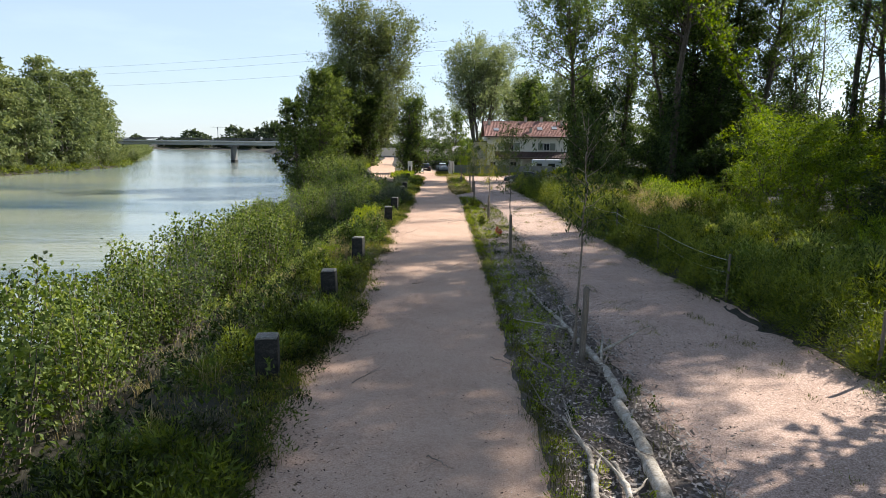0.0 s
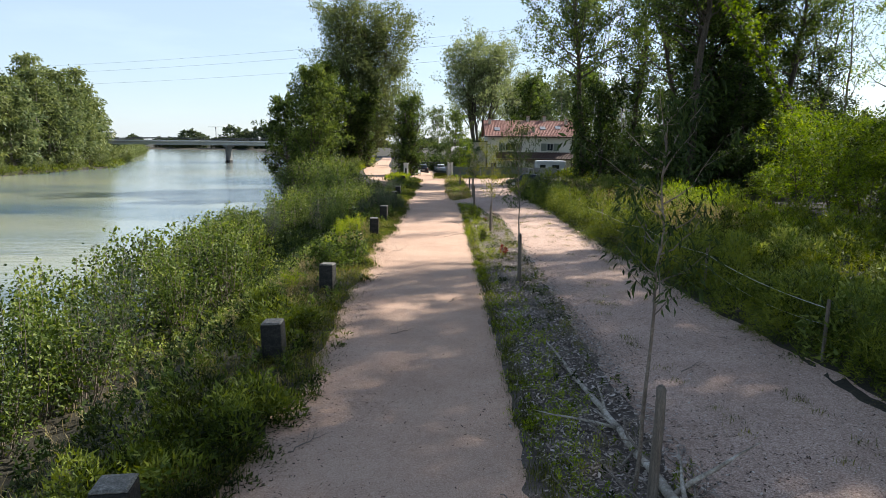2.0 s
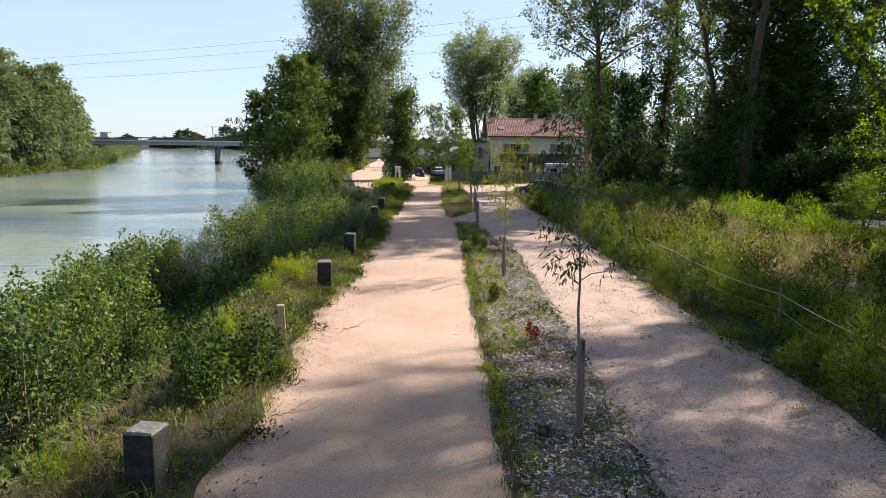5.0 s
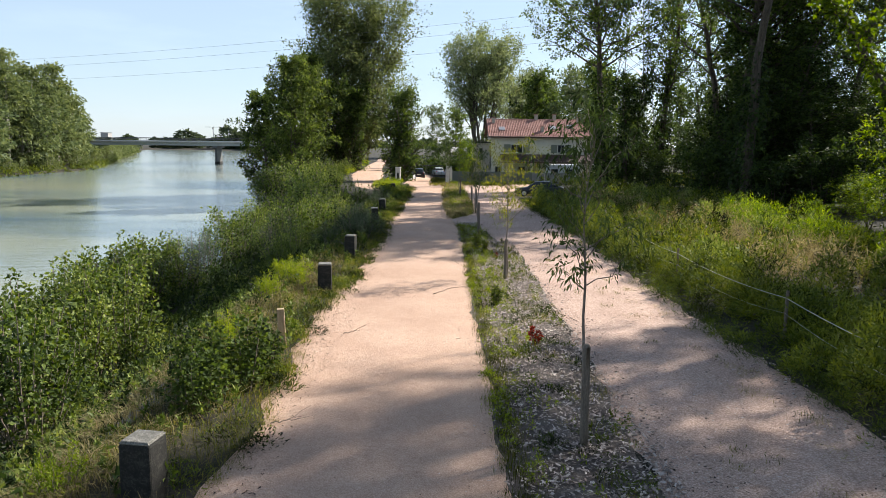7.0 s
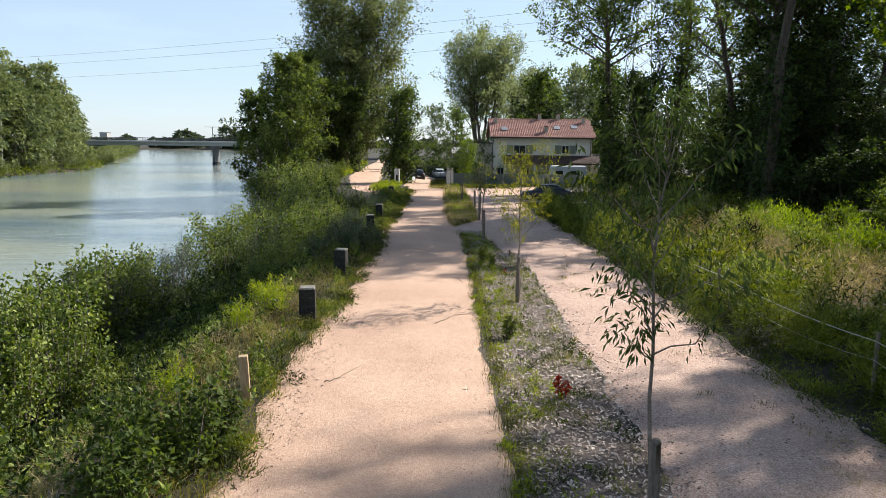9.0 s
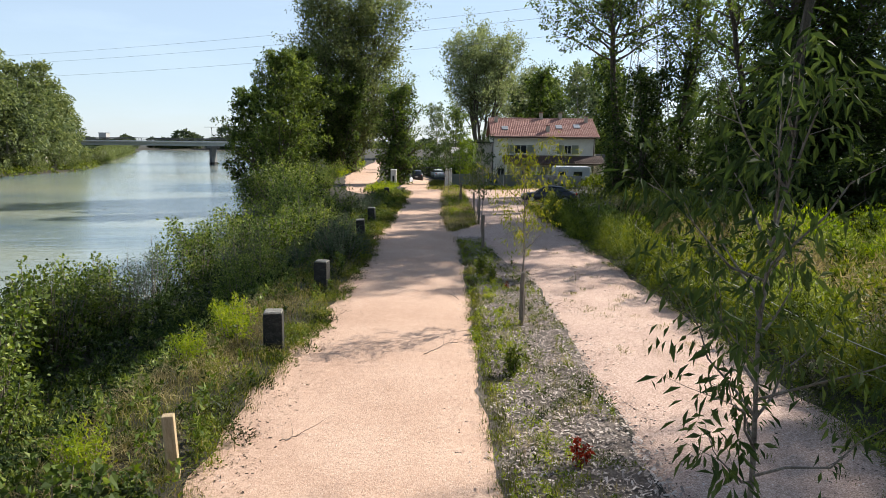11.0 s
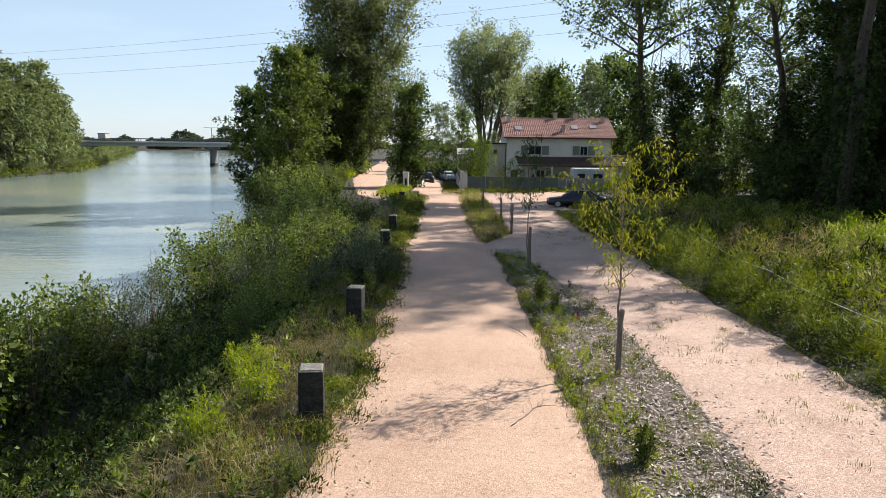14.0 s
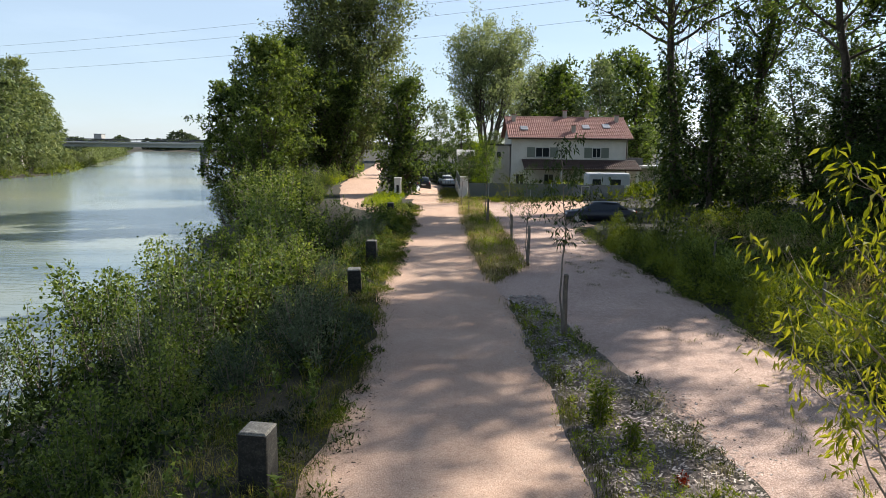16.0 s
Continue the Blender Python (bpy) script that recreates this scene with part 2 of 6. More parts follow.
M_PALEBARK = surface("pale poplar bark", (0.10, 0.09, 0.07), (0.25, 0.23, 0.19), (0.42, 0.40, 0.34), 1.2, 8, 0.9, 0.6, stretch=(2, 2, 0.8), dist=0.04)
M_BIRCH = surface("peeling white bark", (0.05, 0.038, 0.028), (0.36, 0.31, 0.25), (0.66, 0.61, 0.54), 4.5, 26, 0.9, 0.8, dist=0.02, fine_mix=0.4)
M_LITTER = flakes("dead leaf", (0.02, 0.014, 0.01), (0.075, 0.052, 0.035), (0.19, 0.135, 0.085))
M_TWIG = surface("dead twig", (0.08, 0.06, 0.045), (0.17, 0.135, 0.105), (0.30, 0.26, 0.22), 5, 40, 0.9, 0.4, dist=0.01)
M_CHIP = flakes("weathered wood chip", (0.12, 0.092, 0.078), (0.37, 0.30, 0.255), (0.62, 0.54, 0.475))
M_PEBBLE = flakes("gravel stone", (0.16, 0.12, 0.10), (0.42, 0.33, 0.27), (0.74, 0.66, 0.60))
M_ROPE = plain("white fence cord", (0.42, 0.42, 0.39), 0.7)

L_POPLAR = leaf("poplar leaf", (0.026, 0.042, 0.011), (0.062, 0.096, 0.024), (0.13, 0.17, 0.045), 0.5)
# ivy; on undergrowth and bank weeds this dark tone stands in for shade
L_DARK = leaf("ivy and shaded undergrowth leaf", (0.014, 0.025, 0.007), (0.032, 0.055, 0.015), (0.075, 0.112, 0.026), 0.35)
L_SILVER = leaf("white poplar leaf", (0.085, 0.112, 0.05), (0.15, 0.185, 0.08), (0.24, 0.27, 0.13), 0.5, patch=0.6)
L_ROBINIA = leaf("robinia leaf", (0.034, 0.061, 0.006), (0.096, 0.157, 0.016), (0.208, 0.281, 0.041), 0.5)
# far leaves, here and in L_FAR: distance haze mixed into paler, greyer greens
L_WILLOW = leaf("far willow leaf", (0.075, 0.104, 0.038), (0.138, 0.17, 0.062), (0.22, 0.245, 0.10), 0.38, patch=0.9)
L_FARPOP = leaf("hazed far poplar leaf", (0.062, 0.092, 0.042), (0.112, 0.148, 0.062), (0.185, 0.215, 0.095), 0.38)
L_ALDER = leaf("sunlit alder leaf", (0.036, 0.06, 0.014), (0.082, 0.12, 0.028), (0.16, 0.195, 0.055), 0.45)
L_FAR = leaf("hazed far wood leaf", (0.035, 0.055, 0.028), (0.062, 0.085, 0.042), (0.10, 0.122, 0.06), 0.3)
L_BUSH = leaf("shrub leaf", (0.026, 0.050, 0.010), (0.092, 0.136, 0.027), (0.235, 0.272, 0.075), 0.38, 0.55, 0.25)
L_GREY = leaf("grey willow leaf", (0.034, 0.05, 0.028), (0.068, 0.092, 0.05), (0.125, 0.155, 0.09), 0.38)
L_WEED = leaf("feathery weed", (0.0206, 0.0327, 0.0052), (0.0757, 0.1084, 0.0155), (0.172, 0.2021, 0.0344), 0.32, patch=2.4)
L_GRASS = leaf("grass blade", (0.032, 0.041, 0.006), (0.096, 0.115, 0.019), (0.244, 0.216, 0.057), 0.45)
L_DRY = leaf("dry grass", (0.15, 0.125, 0.05), (0.26, 0.22, 0.10), (0.40, 0.34, 0.18), 0.35)
L_YELLOW = leaf("golden-green shrub leaf", (0.11, 0.17, 0.018), (0.19, 0.26, 0.03), (0.30, 0.34, 0.06), 0.5)
L_SAPLING = leaf("drooping sapling leaf", (0.026, 0.044, 0.014), (0.046, 0.074, 0.021), (0.09, 0.12, 0.036), 0.38)
L_BIG = leaf("grey-green poplar leaf", (0.052, 0.070, 0.026), (0.102, 0.128, 0.045), (0.18, 0.205, 0.08), 0.46, patch=0.8)
L_SAPGOLD = leaf("yellowing sapling leaf", (0.075, 0.105, 0.018), (0.15, 0.175, 0.03), (0.25, 0.25, 0.05), 0.45)
L_RED = leaf("red autumn leaf", (0.16, 0.03, 0.012), (0.28, 0.05, 0.02), (0.40, 0.10, 0.03), 0.45)

# ---- mesh helpers ----


def tag_smooth(me, on=True):
    me.polygons.foreach_set("use_smooth", np.full(len(me.polygons), on))


def mesh_of(name, verts, quads, mats, slots=None, smooth=False):
    """A mesh from an array of points and an array of faces with three or four corners."""
    me = bpy.data.meshes.new(name)
    verts = np.asarray(verts, np.float32)
    quads = np.asarray(quads, np.int32)
    me.vertices.add(len(verts))
    me.vertices.foreach_set("co", verts.ravel())
    k = quads.shape[1]
    me.loops.add(len(quads) * k)
    me.loops.foreach_set("vertex_index", quads.ravel())
    me.polygons.add(len(quads))
    me.polygons.foreach_set("loop_start", np.arange(0, len(quads) * k, k, dtype=np.int32))
    for m in mats:
        me.materials.append(m)
    if slots is not None:
        me.polygons.foreach_set("material_index", np.asarray(slots, np.int32))
    me.update(calc_edges=True)
    tag_smooth(me, smooth)
    return me


def part(name, bm, material, parent, label=""):
    """Links a bmesh (or a ready mesh) as one part under a thing."""
    if isinstance(bm, bpy.types.Mesh):
        me = bm
    else:
        me = bpy.data.meshes.new(name)
        bm.to_mesh(me)
        bm.free()
        me.materials.append(material)
    ob = new(name, me)
    ob.parent = parent
    if label:
        ob["label"] = label
    return ob


def box(bm, x, y, z, sx, sy, sz, bevel=0.0, turn=None):
    """Adds a box centred at x, y with its bottom at z."""
    m = Matrix.Translation((x, y, z + sz / 2)) @ (turn if turn else Matrix()) @ Matrix.Diagonal((sx, sy, sz, 1))
    got = bmesh.ops.create_cube(bm, size=1, matrix=m)
    if bevel:
        edges = list({e for v in got["verts"] for e in v.link_edges})
        bmesh.ops.bevel(bm, geom=edges, offset=bevel, segments=2, affect="EDGES", profile=0.5)
    return bm


def boxed(x, y, z, sx, sy, sz, bevel=0.0, turn=None):
    return box(bmesh.new(), x, y, z, sx, sy, sz, bevel, turn)


def rod(bm, a, b, ra, rb=None, sides=8):
    """Adds a tapered rod from a to b."""
    a, b = Vector(a), Vector(b)
    d = b - a
    m = Matrix.Translation((a + b) / 2) @ d.to_track_quat("Z", "Y").to_matrix().to_4x4()
    bmesh.ops.create_cone(bm, cap_ends=True, segments=sides, radius1=ra, radius2=ra if rb is None else rb, depth=d.length, matrix=m)
    return bm


def rodded(a, b, ra, rb=None, sides=8):
    return rod(bmesh.new(), a, b, ra, rb, sides)


def tube(points, radii, sides=6):
    """Points and quads of a tapered tube along points."""
    p = np.asarray(points, float)
    r = np.asarray(radii, float)
    t = np.gradient(p, axis=0)
    t /= np.linalg.norm(t, axis=1)[:, None] + 1e-9
    ref = np.array([0.31, 0.95, 0.05]) if abs(t[0, 2]) > 0.6 else np.array([0.05, 0.1, 1.0])
    u = np.cross(t, ref)
    u /= np.linalg.norm(u, axis=1)[:, None] + 1e-9
    w = np.cross(t, u)
    a = np.linspace(0, 2 * np.pi, sides, endpoint=False)
    ring = p[:, None] + r[:, None, None] * (np.cos(a)[None, :, None] * u[:, None] + np.sin(a)[None, :, None] * w[:, None])
    k = len(p)
    i, j = np.meshgrid(np.arange(k - 1), np.arange(sides), indexing="ij")
    n = (j + 1) % sides
    q = np.stack([i * sides + j, i * sides + n, (i + 1) * sides + n, (i + 1) * sides + j], -1).reshape(-1, 4)
    return ring.reshape(-1, 3), q


def join(pieces):
    vs, qs, n = [], [], 0
    for v, q in pieces:
        vs.append(v)
        qs.append(q + n)
        n += len(v)
    return np.concatenate(vs), np.concatenate(qs)


def unit(v):
    return v / (np.linalg.norm(v, axis=-1, keepdims=True) + 1e-9)


def leaves(rng, at, out, size, droop=0.3, wide=0.55, spread=0.8, fold=0.12, tri=False):
    """Folded leaf quads (or, for the far and the fine, narrow triangles) at the points given, pointing roughly along out."""
    n = len(at)
    d = unit(unit(out) * 0.7 + rng.normal(0, spread, (n, 3)) * 0.7 - np.array([0, 0, droop]))
    side = unit(np.cross(d, rng.normal(0, 1, (n, 3)) + np.array([0, 0, 1.2])))
    nor = np.cross(side, d)
    s = (size * rng.uniform(0.6, 1.35, n))[:, None]
    if tri:
        v = np.stack([at - side * s * wide * 0.5, at + side * s * wide * 0.5, at + d * s * 1.15], 1)
        return v.reshape(-1, 3), np.arange(n * 3).reshape(n, 3)
    v = np.stack([at, at + d * s * 0.45 + side * s * wide * 0.5 + nor * s * fold, at + d * s, at + d * s * 0.45 - side * s * wide * 0.5 + nor * s * fold], 1)
    q = np.arange(n * 4).reshape(n, 4)
    return v.reshape(-1, 3), q


def blades(rng, at, height, width, lean=0.35):
    """Upright bent grass blades."""
    n = len(at)
    a = rng.uniform(0, 2 * np.pi, n)
    o = np.stack([np.cos(a), np.sin(a), np.zeros(n)], 1)
    s = np.stack([-np.sin(a), np.cos(a), np.zeros(n)], 1)
    h = (height * rng.uniform(0.5, 1.3, n))[:, None]
    w = width * rng.uniform(0.6, 1.4, n)[:, None]
    le = (lean * rng.uniform(0.1, 1.6, n))[:, None]
    up = np.array([0, 0, 1.0])
    m = at + up * h * 0.6 + o * h * le * 0.3
    t = at + up * h * (1 - 0.25 * le) + o * h * le
    v = np.stack([at - s * w, m + s * w * 0.8, t, m - s * w * 0.8], 1).reshape(-1, 3)
    q = np.arange(n * 4).reshape(n, 4)
    return v, q


def wobble(rng, a, b, k, amount):
    """k points from a to b with a soft bend."""
    a, b = np.asarray(a, float), np.asarray(b, float)
    t = np.linspace(0, 1, k)[:, None]
    off = rng.normal(0, amount, (k, 3))
    off[0] = 0
    return a + (b - a) * t + np.cumsum(off, 0) * 0.6


# ---- the lie of the land ----
WATER = -4.2


def step(e0, e1, x):
    t = np.clip((x - e0) / (e1 - e0), 0, 1)
    return t * t * (3 - 2 * t)


def bank_edge(y):
    """Where the near bank begins to fall to the river."""
    return -4.3 - 9.0 * step(80, 102, y) - 4.5 * step(104, 140, y) - np.maximum(y - 165, 0) * 0.30


def far_shore(y):
    return -101 - np.maximum(y - 215, 0) * 0.40


def ground_z(x, y):
    x, y = np.asarray(x, float), np.asarray(y, float)
    e = bank_edge(y)
    s = e - x
    z = -2.1 * step(0, 4.6, s) - 0.25 * step(4.6, 7.6, s) - 1.7 * step(7.2, 10.5, s) - 3.0 * step(10.5, 16, s)
    f = far_shore(y)
    back = step(-3, 5, f - x)
    z = z + back * (7.05 - 3.4) + 1.4 * step(6, 20, f - x)
    end = step(640, 690, y)
    z = z * (1 - end) + end * -2.8
    lump = 0.05 * np.sin(x * 0.9 + 1.3 * np.sin(y * 0.37)) * np.sin(y * 0.71 + 0.6)
    off = np.where((x > -3.2) & (x < 8.6), 0.0, 1.0) * np.where(y < 108, 1, 0.5)
    return z + lump * off + 0.12 * step(8.2, 9.5, x) - 0.5 * step(100, 125, y) * step(-4, 0, x)


# ---- ground, river, tracks ----
def axis(parts):
    out = []
    for a, b, s in parts:
        out += list(np.arange(a, b, s))
    return np.array(out + [parts[-1][1]])


def sheet(name, xs, ys, zfun, mat, label, category):
    gx, gy = np.meshgrid(xs, ys)
    v = np.stack([gx, gy, zfun(gx, gy)], -1).reshape(-1, 3)
    nx, ny = len(xs), len(ys)
    i, j = np.meshgrid(np.arange(ny - 1), np.arange(nx - 1), indexing="ij")
    q = np.stack([i * nx + j, i * nx + j + 1, (i + 1) * nx + j + 1, (i + 1) * nx + j], -1).reshape(-1, 4)
    ob = new(name, mesh_of(name, v, q, [mat], smooth=True))
    return tagged(ob, label, category, kind="structure")


sheet("ground", axis([(-3000, -600, 300), (-600, -150, 25), (-150, -90, 3), (-90, -24, 6), (-24, 12, 0.8), (12, 60, 3), (60, 600, 45), (600, 3000, 300)]),
      axis([(-600, -40, 40), (-40, 110, 1.6), (110, 330, 6), (330, 760, 15), (760, 4000, 300)]), ground_z, M_SOIL,
      "dark earth of the river bank and meadow, mostly overgrown", "ground")
sheet("water", axis([(-700, -160, 60), (-160, 0, 20)]), axis([(-600, 0, 60), (0, 700, 25)]), lambda x, y: np.full_like(x, WATER), M_WATER,
      "wide murky grey-green river with light ripples", "river")


def strip(name, ys, left, right, lift, mat, label, category, crown=0.0, cols=14, seed=1, ragged=0.12):
    """A track laid on the ground with uneven edges."""
    rng = np.random.default_rng(seed)
    l = np.array([left(y) for y in ys]) + np.convolve(rng.normal(0, ragged, len(ys) + 2), [0.25, 0.5, 0.25], "valid")
    r = np.array([right(y) for y in ys]) + np.convolve(rng.normal(0, ragged, len(ys) + 2), [0.25, 0.5, 0.25], "valid")
    u = np.concatenate([[0, 0.03], np.linspace(0.07, 0.93, cols - 4), [0.97, 1]])
    gx = l[:, None] + (r - l)[:, None] * u
    gy = np.repeat(np.asarray(ys)[:, None], cols, 1)
    edge = np.minimum(1, np.minimum(u, 1 - u) / 0.05)
    gz = ground_z(gx, gy) + lift * edge[None] + 0.004 * (1 - edge)[None] + crown * (1 - (2 * u - 1) ** 2)[None]
    gz += np.where(edge > 0.5, rng.normal(0, 0.004, gx.shape), 0)
    v = np.stack([gx, gy, gz], -1).reshape(-1, 3)
    i, j = np.meshgrid(np.arange(len(ys) - 1), np.arange(cols - 1), indexing="ij")
    q = np.stack([i * cols + j, i * cols + j + 1, (i + 1) * cols + j + 1, (i + 1) * cols + j], -1).reshape(-1, 4)
    return tagged(new(name, mesh_of(name, v, q, [mat], smooth=True)), label, category, kind="structure")


PATH_L = lambda y: -2.75 - 0.14 * math.sin(y * 0.21) - 0.10 * math.sin(y * 0.53 + 1) - 0.07 * math.sin(y * 1.9) - 0.05 * math.sin(y * 3.7 + 2)
PATH_R = lambda y: 1.72 - 0.75 * step(55, 70, y)
BED_R = lambda y: 3.75 + 0.35 * step(20, 44, y) - 1.2 * step(47, 57, y) - 1.9 * step(57, 61, y) + 1.7 * step(61, 66, y)
LANE_R = lambda y: 8.9 - 0.9 * step(10, 40, y) - 0.3 * step(50, 70, y)
YS = np.arange(-30, 96.1, 0.3)
strip("path", YS, PATH_L, PATH_R, 0.03, M_PATH, "pinkish sandy gravel riverside path", "path", 0.03, 16, 3, 0.07)
strip("planting_bed", np.arange(-30, 59, 0.5), lambda y: PATH_R(y) - 0.3, lambda y: BED_R(y) + 0.03, 0.02, M_BED, "mulched planting strip between the path and the lane", "planting bed", 0.02, 10, 4, 0.16)
strip("road", YS, lambda y: BED_R(y) - 1.75 * step(61, 66, y), LANE_R, 0.025, M_LANE, "coarse pinkish gravel lane beside the planting strip", "road", 0.02, 16, 5)
strip("forecourt", np.arange(80, 101.5, 0.5), lambda y: -3.4, lambda y: 9.0 + 3.0 * step(82, 88, y), 0.037, M_PATH, "bare gravel area before the gate", "forecourt", 0.0, 20, 6)
strip("lower_track", np.arange(47, 57, 0.5), lambda y: -11.6 - 0.2 * math.sin(y), lambda y: -10.0 + 0.3 * math.sin(y * 1.3), 0.03, M_SCREE, "grey stony track on the bench of the river bank", "track", 0.0, 10, 17)
strip("driveway", np.arange(100, 128, 0.5), lambda y: -4.2, lambda y: -0.6, 0.03, M_PATH, "gravel drive behind the gate posts", "driveway", 0.0, 10, 7)
strip("upper_path", np.arange(86, 230, 1.0), lambda y: np.interp(y, (84, 90, 94, 102, 121, 149, 202, 230), (-3.4, -7.2, -9.4, -10.6, -13.4, -15.3, -17.4, -20)), lambda y: np.interp(y, (86, 92, 106, 122, 150, 202, 230), (-0.6, -4.6, -7.6, -8.6, -11.3, -14.6, -17)),
      0.044, M_PATH, "pinkish gravel branch path leading on between the trees", "path", 0.0, 10, 8)

# ---- trees ----


def tree_meshes(seed, h, r, base, bark, leafm, size, clumps, per, prof=None, trunk_r=0.3, lean=(0, 0), stems=1, droop=0.3, wide=0.6, clump=0.16, ivy=0, limbs=26, flat=0.75, drop=0.8, apart=None, tri=False):
    """Trunk and crown meshes of one tree; base is the height where the crown begins, as a share of h."""
    rng = np.random.default_rng(seed)
    prof = prof or (lambda t: np.sin(np.pi * np.clip(t * 0.86 + 0.12, 0, 1)) ** 0.7)
    pieces, axes = [], []
    for s in range(stems):
        a = 2 * np.pi * s / stems + rng.uniform(0, 1)
        spread = 0 if stems == 1 else r * rng.uniform(0.25, 0.5)
        foot = np.array([math.cos(a), math.sin(a), 0]) * (0 if stems == 1 else trunk_r * 1.3)
        top = np.array([lean[0] + math.cos(a) * spread, lean[1] + math.sin(a) * spread, h * rng.uniform(0.86, 0.95)])
        p = wobble(rng, foot - np.array([0, 0, 0.4]), top, 9, h * 0.008)
        rr = trunk_r * (1 - 0.85 * np.linspace(0, 1, 9)) * (1 if stems == 1 else 0.75)
        rr[0] *= 1.35
        pieces.append(tube(p, rr, 8))
        axes.append(p)
    t = np.clip(rng.beta(1.15, 1.15, clumps), 0.01, 0.99)
    ang = rng.uniform(0, 2 * np.pi, clumps)
    lobes = 1 + 0.22 * np.sin(ang * 3 + rng.uniform(0, 6)) + 0.15 * np.sin(ang * 5 + t * 9)
    rad = r * prof(t) * lobes * np.sqrt(rng.uniform(0.12, 1.0, clumps))
    z = h * (base + (1 - base) * t)
    share = z / h
    c = np.stack([lean[0] * share + rad * np.cos(ang), lean[1] * share + rad * np.sin(ang), z], 1)
    for k in rng.permutation(clumps)[:limbs]:
        ax = axes[rng.integers(len(axes))]
        f = np.clip((c[k, 2] - rad[k] * drop) / h, 0.1 if drop > 0.5 else base * 0.9, 0.85) * 8
        i = int(f)
        st = ax[i] + (ax[min(i + 1, 8)] - ax[i]) * (f - i)
        p = wobble(rng, st, c[k], 5, r * 0.025)
        th = trunk_r * 0.38 * (1 - 0.5 * share[k])
        piece = tube(p, th * np.array([1, 0.75, 0.55, 0.35, 0.12]), 5)
        if apart is None:
            pieces.append(piece)
        else:
            apart.append(mesh_of("branch", *piece, [bark], smooth=True))
    if ivy:
        m = ivy
        ax = axes[0]
        f = rng.uniform(0, 7.2, m) ** 1.0
        i = f.astype(int)
        cen = ax[i] + (ax[i + 1] - ax[i]) * (f - i)[:, None]
        a = rng.uniform(0, 2 * np.pi, m)
        rr = trunk_r * (1.0 + 1.6 * rng.random(m)) * (1.25 - f / 12)
        iv = cen + np.stack([np.cos(a) * rr, np.sin(a) * rr, rng.normal(0, 0.2, m)], 1)
        iv_out = np.stack([np.cos(a), np.sin(a), 0 * a], 1)
    cr = r * clump * rng.uniform(0.7, 1.4, clumps)
    g = rng.normal(0, 1, (clumps, per, 3))
    g = g / (np.linalg.norm(g, axis=2, keepdims=True) + 1e-9) * (rng.uniform(0, 1, (clumps, per, 1)) ** 0.45)
    at = (c[:, None] + g * cr[:, None, None] * np.array([1.15, 1.15, flat])).reshape(-1, 3)
    out = (g + unit(c - np.array([0, 0, h * 0.45]))[:, None] * 0.6).reshape(-1, 3)
    v, q = leaves(rng, at, out, size, droop, wide, tri=tri)
    if ivy:
        v2, q2 = leaves(rng, iv, iv_out, size * 0.8, 0.4, 0.85, tri=tri)
        v, q = join([(v, q), (v2, q2)])
    tv, tq = join(pieces)
    return mesh_of("trunk", tv, tq, [bark], smooth=True), mesh_of("crown", v, q, [leafm])


